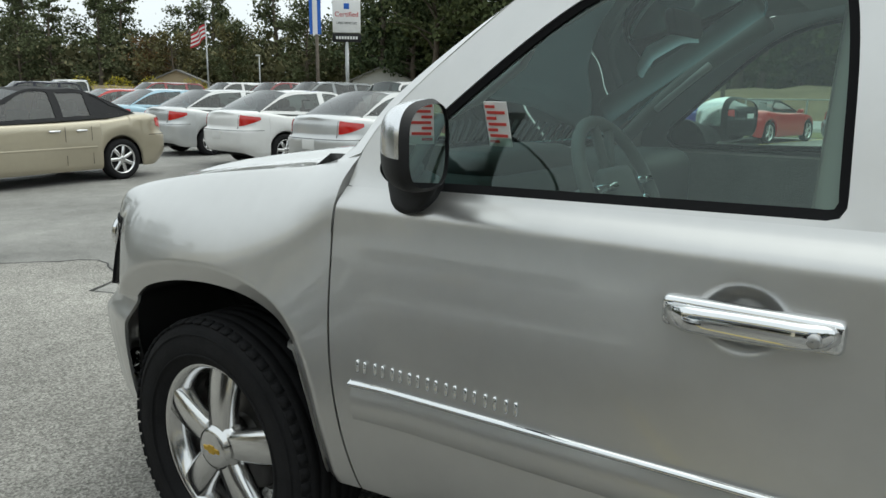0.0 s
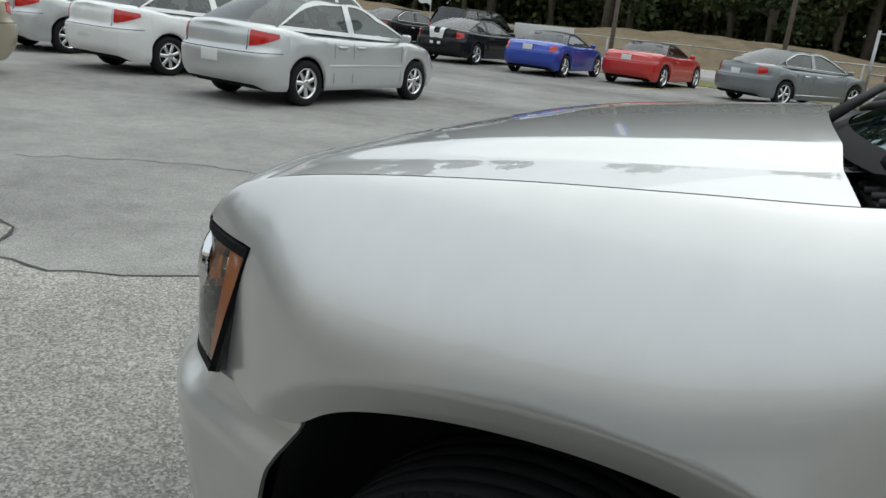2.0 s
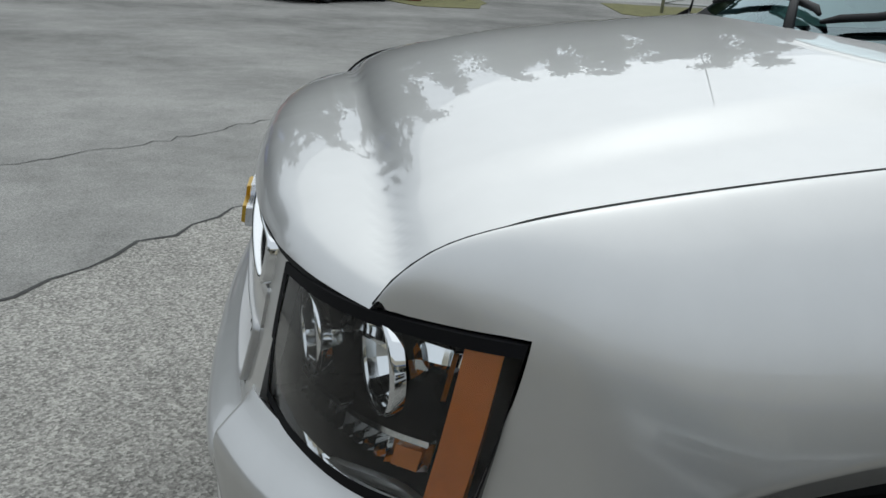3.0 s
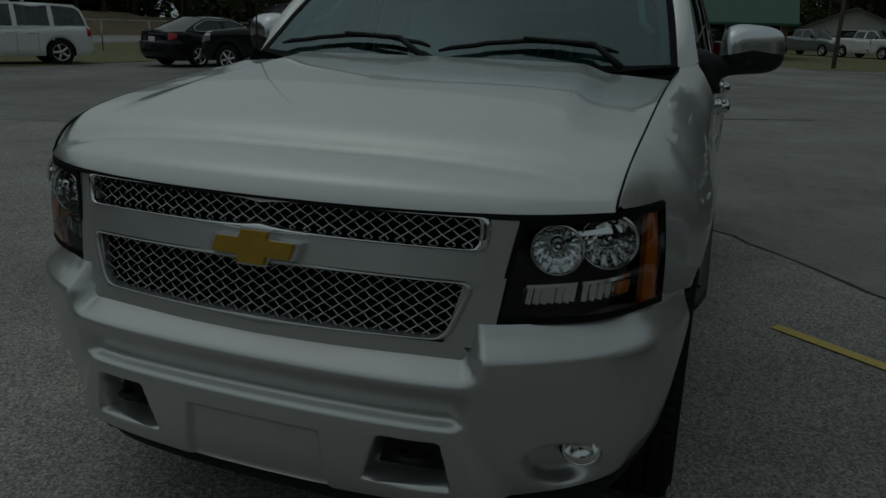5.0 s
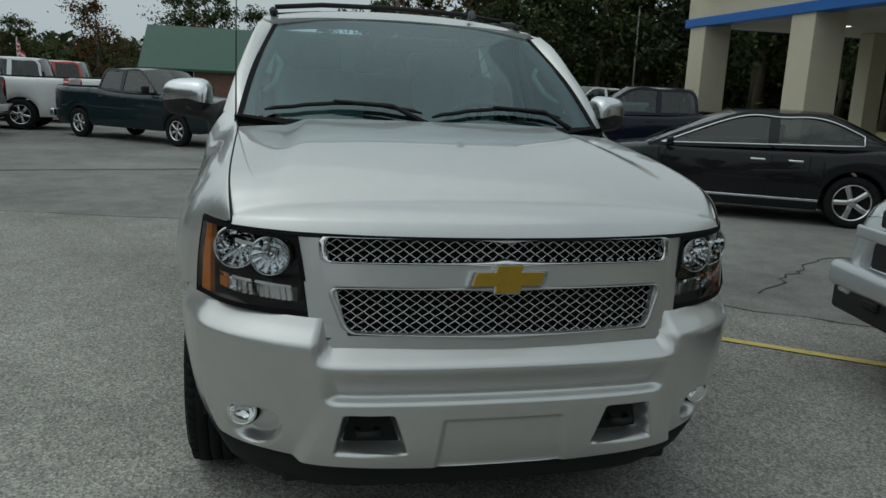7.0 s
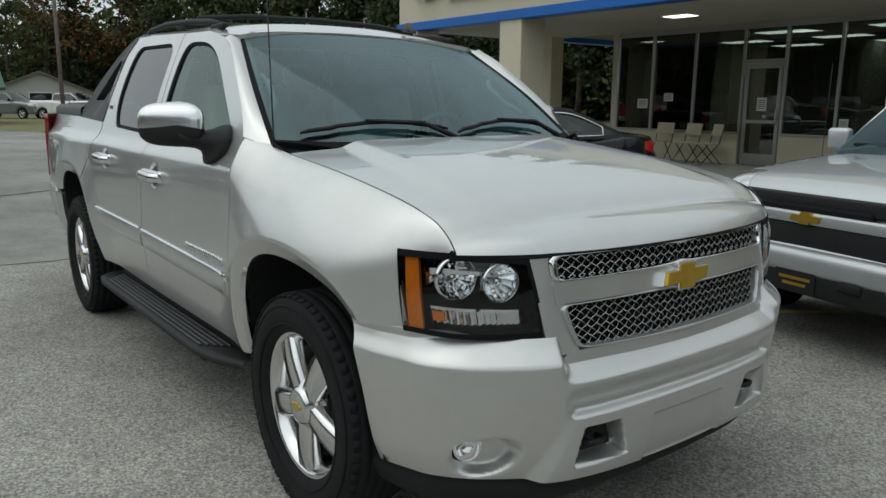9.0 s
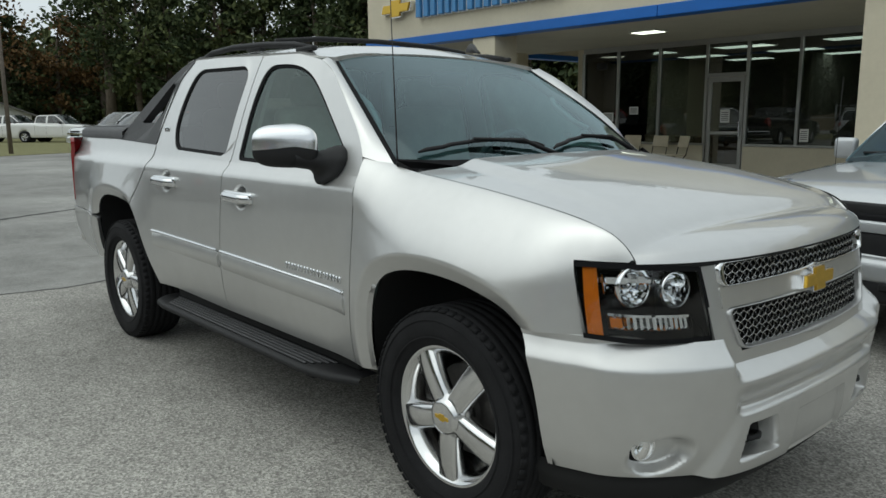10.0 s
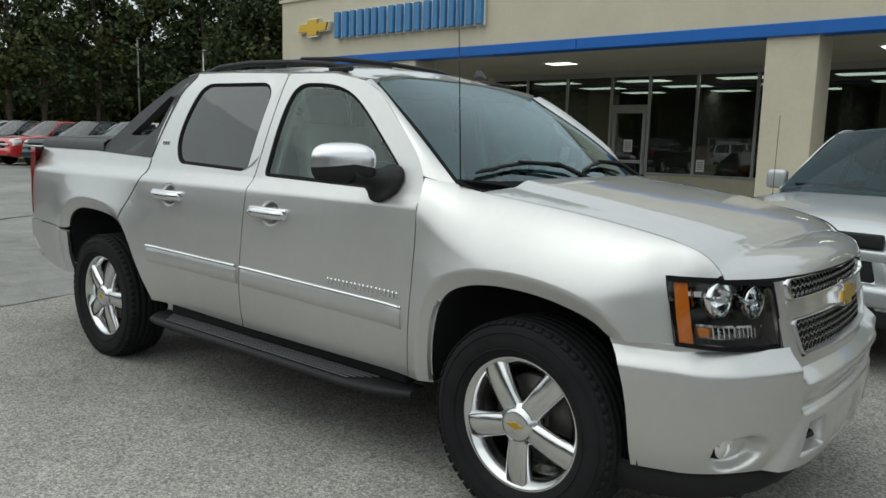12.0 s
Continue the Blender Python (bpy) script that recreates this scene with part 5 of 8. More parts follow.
for x in (-2.15, -1.62):
    pts = [(x, -0.66, 1.870), (x, -0.4, 1.897), (x, 0, 1.905), (x, 0.4, 1.897), (x, 0.66, 1.870)]
    bm = tube(pts, 0.014, 10)
    part("cross_bar", bm, BLACK, truck, "black roof cross bar")

# ---- sail panels, bed cover, tailgate and rear
for s in (1, -1):
    out_s = [(-3.42, 1.348), (-3.26, 1.45), (-3.05, 1.585), (-2.81, 1.72), (-2.66, 1.795), (-2.52, 1.832), (-2.505, 1.822), (-2.615, 1.72), (-2.712, 1.46), (-2.752, 1.326)]
    hol = [(-3.09, 1.455), (-2.93, 1.56), (-2.72, 1.715), (-2.665, 1.735), (-2.70, 1.66), (-2.775, 1.50), (-2.80, 1.46)]
    o = closed(out_s, 60)
    i = closed(hol, 60)
    o = align(o, i)
    if np.cross(o[5] - o[0], o[30] - o[0]) * np.cross(i[5] - i[0], i[30] - i[0]) < 0:
        i = np.roll(i[::-1], 1, axis=0)
    me = ring(on_side(o) + np.array([0, 0.004, 0]), on_side(i) - np.array([0, 0.004, 0]), 0.07, (0, 1, 0), 0.06)
    part_mesh("sail_panel", me if s > 0 else mirrored(me), CLADDING, truck, "dark grey flying-buttress panel")
    # inner face of the buttress
    g = np.array([[(x, s * (float(side_y(np.array(x), np.array(z))) - 0.075), z) for x, z in zip(np.linspace(a, b, 12), np.linspace(c, d, 12))] for a, b, c, d in ((-3.40, -2.75, 1.34, 1.33), (-3.12, -2.66, 1.44, 1.44))])
    # rail cap along the bed
    g = np.array([[(x, s * (float(side_y(np.array(x), np.array(1.34))) + dy), z + 0.03 * (x + 3.4) * -0.02) for x in np.linspace(-4.36, -3.36, 16)] for dy, z in ((0.004, 1.352), (0.002, 1.40), (-0.03, 1.425), (-0.16, 1.43))])
    part_mesh("bed_rail_cap", sheet(g, 0, (0, s * 0.5, 1)), CLADDING, truck, "dark grey bed rail cap")
g = np.array([[(x, y, 1.432 + 0.02 * (1 - (y / 0.75) ** 2)) for y in np.linspace(-0.76, 0.76, 12)] for x in np.linspace(-4.34, -2.72, 24)])
for a, b in ((0, 8), (8, 16), (16, 24)):
    part_mesh("bed_cover", sheet(g[a:b] + np.array([0, 0, 0.0]), 0.03, (0, 0, 1)), CLADDING, truck, "dark grey hard bed cover panel")
# rear cab wall and window
bm = box_bm((0.04, 1.5, 0.9), (-2.66, 0, 0.98), 0.01)
part("cab_back", bm, CLADDING, truck)
g = coons(np.linspace((-2.70, -0.70, 1.44), (-2.70, 0.70, 1.44), 12), np.linspace((-2.61, -0.62, 1.81), (-2.61, 0.62, 1.81), 12), np.linspace((-2.70, -0.70, 1.44), (-2.61, -0.62, 1.81), 8), np.linspace((-2.70, 0.70, 1.44), (-2.61, 0.62, 1.81), 8))
part_mesh("rear_window", sheet(g, 0.006, (-1, 0, 0)), G_DARK, truck, "dark rear window").visible_shadow = False
g = np.array([[(-4.46 + 0.05 * abs(y) ** 2 + 0.03 * (z - 1.1), y, z) for y in np.linspace(-0.80, 0.80, 24)] for z in np.linspace(0.80, 1.40, 10)])
part_mesh("tailgate", sheet(g, 0.04, (-1, 0, 0)), SILVER, truck)
for s in (1, -1):
    g = np.array([[(-4.44 + 0.05 * u - 0.02 * (1 - u) + (0.02 if z > 1.25 else 0), s * (0.80 + 0.128 * u ** 0.5), z) for u in np.linspace(0, 1, 8)] for z in np.linspace(0.87, 1.35, 12)])
    part_mesh("tail_lamp", sheet(g, 0.03, (-1, s, 0)), DARK_RED, truck, "tall red tail lamp")
g = np.array([[(-4.56 + 0.14 * abs(y / 0.93) ** 4 + o, y, z) for y in np.linspace(-0.93, 0.93, 30)] for z, o in ((0.56, 0.15), (0.61, 0.09), (0.69, 0.02), (0.77, 0.0), (0.80, 0.03), (0.82, 0.12))])
part_mesh("rear_bumper", sheet(g, 0.04, (-1, 0, 0)), SILVER, truck)

# ---- cabin
PILLAR_GREY = mat("grey_pillar_trim", (0.30, 0.295, 0.28), 0.85)
bm = bmesh.new()
box_bm((0.42, 1.52, 0.26), (-0.62, 0, 1.13), 0.07, bm=bm, seg=4)
box_bm((0.14, 1.5, 0.30), (-0.46, 0, 1.10), 0.03, bm=bm)
box_bm((0.22, 0.5, 0.10), (-0.66, 0.38, 1.27), 0.045, bm=bm, seg=4)
box_bm((0.10, 0.36, 0.34), (-0.80, 0, 1.02), 0.03, bm=bm)
part("dashboard", bm, DASH_DARK, truck, "dark grey dashboard")
sw = Matrix.Translation((-1.015, 0.38, 1.232)) @ Matrix.Rotation(radians(-62), 4, 'Y')
bm = bmesh.new()
tube([sw @ Vector((0.185 * math.cos(a), 0.185 * math.sin(a), 0)) for a in np.linspace(0, 2 * math.pi, 33)], 0.018, 8, bm, cap=False)
for a in (radians(0), radians(180), radians(205), radians(-25)):
    tube([sw @ Vector((0.03 * math.cos(a), 0.03 * math.sin(a), -0.02)), sw @ Vector((0.18 * math.cos(a), 0.18 * math.sin(a), 0))], 0.014, 6, bm)
box_bm((0.13, 0.17, 0.05), sw.translation + Vector((0, 0, -0.01)), 0.022, sw.to_3x3(), bm)
tube([sw @ Vector((0, 0, -0.02)), sw @ Vector((0, 0, -0.3))], 0.04, 8, bm)
wheel_ob = part("steering_wheel", bm, DASH, truck, "grey steering wheel with silver spoke trim")
for a in (90, -90, 270 - 35):
    a = radians(a)
    part("spoke_trim", tube([sw @ Vector((0.075 * math.cos(a), 0.075 * math.sin(a), 0.022)), sw @ Vector((0.165 * math.cos(a), 0.165 * math.sin(a), 0.014))], 0.012, 6), CHROME, wheel_ob)


def cabin_seat(x, y, wide):
    st = group_at("seat", Matrix(), "", "")
    for k in ("label", "category"):
        if k in st:
            del st[k]
    st.parent = truck
    tagged(st, label="grey leather seat")
    part("seat_cushion", box_bm((0.52, wide, 0.16), (x, y, 0.90), 0.06, Matrix.Rotation(radians(-6), 3, 'Y'), seg=4), LEATHER, st)
    part("seat_back", box_bm((0.16, wide, 0.66), (x - 0.30, y, 1.22), 0.065, Matrix.Rotation(radians(-14), 3, 'Y'), seg=4), LEATHER, st)
    for yo in ((0,) if wide < 0.8 else (-0.4, 0.4)):
        part("headrest", box_bm((0.11, 0.26, 0.17), (x - 0.41, y + yo, 1.62), 0.05, Matrix.Rotation(radians(-10), 3, 'Y'), seg=4), LEATHER, st)


cabin_seat(-1.30, 0.40, 0.50)
cabin_seat(-1.30, -0.40, 0.50)
cabin_seat(-2.18, 0.0, 1.32)
bm = box_bm((0.9, 0.26, 0.24), (-1.25, 0, 0.92), 0.04)
part("centre_console", bm, DASH, truck)
g = np.array([[(x, y, float(roof_z(x, y)) - 0.035) for y in np.linspace(-0.66, 0.66, 12)] for x in np.linspace(-2.55, -1.22, 12)])
part_mesh("headliner", sheet(g, 0.01, (0, 0, -1)), LINER, truck)
for s in (1, -1):
    g = np.array([[(x, s * (float(side_y(np.array(x), np.array(z))) - 0.085), z) for x in np.linspace(-2.62, -0.62, 30)] for z in np.linspace(0.55, 1.235, 8)])
    part_mesh("door_trim", sheet(g, 0.02, (0, -s, 0)), LEATHER, truck, "grey inner door trim")
    for xs in (-1.64,):
        g = np.array([[(xs + dx - 0.03 * (z - 1.25) * 0, s * (float(side_y(np.array(xs), np.array(z))) - 0.06), z) for dx in np.linspace(-0.07, 0.07, 4)] for z in np.linspace(1.2, 1.78, 8)])
        part_mesh("pillar_trim", sheet(g, 0.02, (0, -s, 0)), LINER, truck)
    a = curve([(-0.50, 0.79, 1.27), (-0.76, 0.735, 1.505), (-1.09, 0.64, 1.715)], 12)
    a[:, 1] *= s
    part("inner_pillar", tube([tuple(p) for p in a], 0.032, 8), PILLAR_GREY, truck)
    part("grab_handle", tube([tuple(a[3] + np.array([-0.03, -0.05 * s, 0])), tuple(a[4] + np.array([-0.05, -0.09 * s, 0])), tuple(a[6] + np.array([-0.05, -0.09 * s, 0])), tuple(a[7] + np.array([-0.03, -0.05 * s, 0]))], 0.014, 8), LINER, truck)
part("rear_view_mirror", box_bm((0.035, 0.24, 0.075), (-1.02, 0.0, 1.67), 0.02, Matrix.Rotation(radians(10), 3, 'Y')), BLACK, truck, "rear-view mirror")
bm = box_bm((1.9, 1.6, 0.03), (-1.6, 0, 0.62), 0)
part("cabin_floor", bm, DASH, truck)
# price sheet inside the driver's window
st = part("window_sticker", box_bm((0.056, 0.003, 0.100), (-0.94, 0.862, 1.405), 0, Matrix.Rotation(radians(-18), 3, 'X')), WHITE, truck, "white and red sheet inside the window", smooth=False)
RED_PRINT = mat("red_print", (0.55, 0.06, 0.05), 0.6)
for k in range(7):
    c = Vector((-0.94, 0.862, 1.405)) + Matrix.Rotation(radians(-18), 3, 'X') @ Vector((0.0 if k % 2 else 0.013, 0.0028, 0.040 - 0.013 * k))
    part("sticker_bar", box_bm((0.044 if k % 2 else 0.024, 0.002, 0.006), c, 0, Matrix.Rotation(radians(-18), 3, 'X')), RED_PRINT, st, smooth=False)

# ---------------------------------------------------------------- other vehicles
SIMPLE_TYRE, SIMPLE_RIM = {}, {}


def plain_wheel(r, rim, spokes, width=0.2):
    key = (r, rim, spokes)
    if key not in SIMPLE_TYRE:
        h = width / 2
        bm = lathe([(rim, -h * 0.8), (rim + 0.03, -h), (r - 0.035, -h), (r, -h * 0.75), (r, h * 0.75), (r - 0.035, h), (rim + 0.03, h), (rim, h * 0.8)], 36)
        bmesh.ops.recalc_face_normals(bm, faces=bm.faces)
        me = bpy.data.meshes.new("tyre")
        bm.to_mesh(me)
        bm.free()
        me.materials.append(RUBBER)
        SIMPLE_TYRE[key] = me
        bm = lathe([(rim - 0.015, -h * 0.7), (rim - 0.02, h * 0.5), (rim - 0.004, h * 0.84), (rim + 0.008, h * 0.86), (rim + 0.006, h * 0.7)], 36)
        for k in range(spokes):
            spoke_bm(0.03, rim - 0.004, 0.04 + 0.16 / spokes, 0.03 + 0.24 / spokes, h * 0.72, h * 0.66, 2 * math.pi * k / spokes, bm, 0.03)
        lathe([(0.06, h * 0.4), (0.055, h * 0.74), (0.04, h * 0.8), (0.001, h * 0.8)], 20, bm=bm)
        bmesh.ops.recalc_face_normals(bm, faces=bm.faces)
        # dark disc behind the spokes
        d = bmesh.new()
        lathe([(0.001, h * 0.1), (rim - 0.02, h * 0.1)], 24, bm=d)
        dm = bpy.data.meshes.new("disc")
        d.to_mesh(dm)
        d.free()
        dm.materials.append(DARK)
        me = bpy.data.meshes.new("rim")
        bm.to_mesh(me)
        bm.free()
        me.materials.append(POLISHED)
        SIMPLE_RIM[key] = (me, dm)
    return SIMPLE_TYRE[key], SIMPLE_RIM[key]


# side outlines: top line of the lower body from the rear bumper to the front one, and the cabin's corners
KINDS = {
    "sedan": dict(L=4.58, W=0.86, axles=(-1.28, 1.34), r=0.315, rim=0.205, spokes=7, low=0.21,
                  top=[(-2.29, 0.40), (-2.285, 0.60), (-2.25, 0.70), (-2.225, 0.90), (-2.16, 1.03), (-2.0, 1.065), (-1.7, 1.06), (-1.2, 0.99), (-0.3, 0.955), (0.6, 0.945), (1.05, 0.965), (1.6, 0.88), (2.0, 0.79), (2.16, 0.70), (2.25, 0.58), (2.28, 0.45), (2.27, 0.36)],
                  cab=dict(base_r=(-1.80, 1.055), top_r=(-1.10, 1.405), top_f=(0.12, 1.385), base_f=(1.10, 0.955), crown=0.05, split=(-0.32,), y_in=0.046, lean=0.40)),
    "long_sedan": dict(L=4.87, W=0.895, axles=(-1.38, 1.47), r=0.335, rim=0.228, spokes=5, low=0.2,
                       top=[(-2.43, 0.40), (-2.425, 0.60), (-2.39, 0.72), (-2.36, 0.90), (-2.28, 1.03), (-2.1, 1.06), (-1.8, 1.06), (-1.2, 0.99), (-0.3, 0.965), (0.6, 0.955), (1.15, 0.965), (1.75, 0.89), (2.15, 0.79), (2.32, 0.70), (2.40, 0.58), (2.43, 0.45), (2.42, 0.36)],
                       cab=dict(base_r=(-1.80, 1.055), top_r=(-1.02, 1.41), top_f=(0.12, 1.405), base_f=(1.22, 0.955), crown=0.05, split=(-0.36,), y_in=0.048, lean=0.40)),
    "coupe": dict(L=4.76, W=0.93, axles=(-1.30, 1.42), r=0.335, rim=0.235, spokes=5, low=0.2,
                  top=[(-2.38, 0.42), (-2.375, 0.62), (-2.34, 0.72), (-2.33, 0.92), (-2.28, 1.02), (-2.05, 1.03), (-1.7, 1.02), (-1.2, 0.98), (-0.3, 0.955), (0.6, 0.945), (0.9, 0.96), (1.6, 0.92), (2.1, 0.86), (2.27, 0.78), (2.34, 0.60), (2.37, 0.45), (2.36, 0.36)],
                  cab=dict(base_r=(-1.75, 1.02), top_r=(-0.85, 1.34), top_f=(0.05, 1.335), base_f=(0.92, 0.95), crown=0.045, split=(-0.62,), y_in=0.08, lean=0.5)),
    "roadster": dict(L=4.20, W=0.91, axles=(-1.20, 1.27), r=0.325, rim=0.23, spokes=5, low=0.19,
                     top=[(-2.10, 0.40), (-2.095, 0.60), (-2.06, 0.74), (-2.0, 0.88), (-1.8, 0.96), (-1.4, 0.985), (-0.9, 0.94), (-0.3, 0.91), (0.4, 0.90), (0.7, 0.905), (1.3, 0.84), (1.75, 0.74), (1.95, 0.64), (2.06, 0.52), (2.09, 0.42), (2.08, 0.34)],
                     cab=dict(base_r=(-1.05, 0.95), top_r=(-0.60, 1.22), top_f=(-0.10, 1.235), base_f=(0.66, 0.90), crown=0.045, split=(), y_in=0.10, lean=0.55)),
    "convertible": dict(L=4.92, W=0.905, axles=(-1.40, 1.365), r=0.33, rim=0.228, spokes=7, low=0.2,
                        top=[(-2.46, 0.40), (-2.455, 0.60), (-2.42, 0.74), (-2.39, 0.92), (-2.28, 1.04), (-2.0, 1.07), (-1.7, 1.06), (-1.2, 1.0), (-0.3, 0.97), (0.6, 0.96), (1.1, 0.97), (1.75, 0.90), (2.15, 0.80), (2.32, 0.70), (2.42, 0.56), (2.45, 0.45), (2.44, 0.36)],
                        cab=dict(base_r=(-1.78, 1.05), top_r=(-0.95, 1.43), top_f=(0.10, 1.42), base_f=(1.12, 0.955), crown=0.045, split=(-0.40, -0.98), y_in=0.06, lean=0.45)),
    "pickup": dict(L=5.85, W=0.985, axles=(-1.75, 1.90), r=0.385, rim=0.235, spokes=6, low=0.34,
                   top=[(-2.92, 0.52), (-2.915, 0.80), (-2.88, 0.95), (-2.875, 1.24), (-2.84, 1.32), (-2.0, 1.32), (-1.1, 1.32), (-0.5, 1.26), (0.5, 1.24), (1.25, 1.24), (1.9, 1.19), (2.5, 1.12), (2.70, 1.05), (2.80, 0.88), (2.84, 0.70), (2.92, 0.62), (2.91, 0.46)],
                   cab=dict(base_r=(-0.98, 1.30), top_r=(-0.84, 1.79), top_f=(0.52, 1.80), base_f=(1.28, 1.235), crown=0.06, split=(-0.10,), y_in=0.055, lean=0.30)),
    "suv": dict(L=4.78, W=0.92, axles=(-1.42, 1.44), r=0.36, rim=0.23, spokes=5, low=0.26,
                top=[(-2.38, 0.45), (-2.375, 0.66), (-2.33, 0.80), (-2.32, 1.00), (-2.28, 1.10), (-2.0, 1.10), (-1.0, 1.07), (0.5, 1.04), (1.05, 1.05), (1.6, 1.0), (2.05, 0.92), (2.22, 0.80), (2.32, 0.62), (2.36, 0.48), (2.35, 0.38)],
                cab=dict(base_r=(-2.24, 1.09), top_r=(-1.98, 1.66), top_f=(0.30, 1.68), base_f=(1.15, 1.04), crown=0.06, split=(-0.28, -1.25), y_in=0.05, lean=0.30)),
}
MESH_CACHE = {}


def wrapped_body(K):
    """A low car's body: a skin wrapped round its plan from the tail to the nose, and a top between its shoulders.
    Also gives a function that lays patches on that skin, by distance from the tail's (or nose's) middle and by height."""
    L, W, low, R = K["L"], K["W"], K["low"], K["r"] + 0.05
    h = L / 2
    plan = curve([(-h, 0), (-h + 0.012, 0.35 * W), (-h + 0.06, 0.68 * W), (-h + 0.17, 0.88 * W), (-h + 0.42, 0.965 * W), (-h + 0.9, 0.995 * W), (-0.4, W), (0.6, W), (h - 0.95, 0.985 * W), (h - 0.50, 0.93 * W), (h - 0.24, 0.80 * W), (h - 0.09, 0.55 * W), (h - 0.02, 0.25 * W), (h, 0)], 190)
    arc = np.r_[0, np.cumsum(np.linalg.norm(np.diff(plan, axis=0), axis=1))]
    extra = [np.interp(xa + R * math.cos(a), plan[:, 0], arc) for xa in K["axles"] for a in np.linspace(0, math.pi, 21)]
    at = np.unique(np.r_[arc, extra].round(4))
    px, py = np.interp(at, arc, plan[:, 0]), np.interp(at, arc, plan[:, 1])
    tx, ty = np.gradient(px), np.gradient(py)
    ln = np.hypot(tx, ty)
    nx, ny = -ty / ln, tx / ln
    top = np.array([p for p in K["top"] if p[1] > 0.66 and -h + 0.09 < p[0] < h - 0.05])
    zt = np.interp(px, top[:, 0], top[:, 1])
    zt = np.convolve(np.r_[[zt[0]] * 3, zt, [zt[-1]] * 3], np.ones(7) / 7, 'valid')
    rear, nose = smoothstep(0.55, 0.15, px + h), smoothstep(0.6, 0.15, h - px)
    zb = low + 0.09 * smoothstep(0.45, 0.0, px + h) + 0.03 * nose
    lip = np.zeros(len(px))
    for xa in K["axles"]:
        inn = np.abs(px - xa) < R
        zb = np.where(inn, np.maximum(zb, K["r"] + np.sqrt(np.maximum(0, R * R - (px - xa) ** 2))), zb)
        lip = np.maximum(lip, smoothstep(R + 0.12, R, np.abs(px - xa)))
    zs = zt - 0.035
    vs_ = np.linspace(0, 1, 19)
    off_side = table([0, 0.08, 0.3, 0.55, 0.8, 0.93, 1.0], [-0.055, -0.02, 0.0, 0.004, -0.008, -0.02, -0.045])
    rows = []
    for v in vs_:
        z = zb + (zs - zb) * v
        d = off_side(v) + 0.018 * lip * (1 - v) ** 2
        # tail: the lid stands in above the bumper; nose: the bumper stands out
        d = d - rear * (0.055 * smoothstep(0.70, 0.76, z) + 0.05 * smoothstep(0.45, 0.25, z))
        d = d - nose * (0.10 * smoothstep(0.52, 0.80, z) + 0.04 * smoothstep(0.40, 0.25, z))
        rows.append(np.stack([px + nx * d, np.maximum(0, py + ny * d), z], -1))
    G2 = np.array(rows)
    cap = [G2[-1]]
    for t in (0.04, 0.12, 0.35, 0.65, 1.0):
        p = G2[-1].copy()
        p[:, 1] *= 1 - t
        p[:, 2] = zs + (zt - zs) * (1 - (1 - min(1, t * 6)) ** 2) + 0.018 * (1 - (1 - t) ** 2)
        cap.append(p)
    full = np.concatenate([G2, np.array(cap[1:])])
    me = sheet(full, 0, (0, 1, 0.2))
    bm = bmesh.new()
    bm.from_mesh(me)
    bm.from_mesh(mirrored(me))
    bmesh.ops.remove_doubles(bm, verts=[q for q in bm.verts if abs(q.co.y) < 1e-4], dist=2e-4)
    body = bm_mesh(bm)

    def point(a, z):
        """The skin at distance a from the middle of the tail (a < 0: of the nose), at height z."""
        a = a if a >= 0 else at[-1] + a
        i = min(max(int(np.searchsorted(at, a)) - 1, 0), len(at) - 2)
        f = (a - at[i]) / (at[i + 1] - at[i])
        out_ = []
        for c in (i, i + 1):
            v = np.clip((z - zb[c]) / (zs[c] - zb[c]), 0, 1) * 18
            j = min(int(v), 17)
            out_.append(G2[j, c] * (1 - v + j) + G2[j + 1, c] * (v - j))
        return out_[0] * (1 - f) + out_[1] * f

    def patch(a0, a1, z0, z1, lift=0.008, taper=0.0, n=14):
        grid = []
        for v in np.linspace(0, 1, 6):
            row = []
            for u in np.linspace(0, 1, n):
                a = a0 + (a1 - a0) * u
                zm, hz = (z0 + z1) / 2 + taper * 0.25 * (z1 - z0) * u * u, (z1 - z0) * (1 - taper * u ** 1.6) / 2
                row.append(point(a, zm + (2 * v - 1) * hz))
            grid.append(row)
        g = np.array(grid)
        n3 = normals(g)
        mid = g[3, n // 2]
        out_dir = np.array([mid[0] * 0.6, mid[1], 0])
        if n3[3, n // 2] @ out_dir < 0:
            n3 = -n3
        return sheet(g + n3 * lift, 0.012, out_dir)

    return body, patch


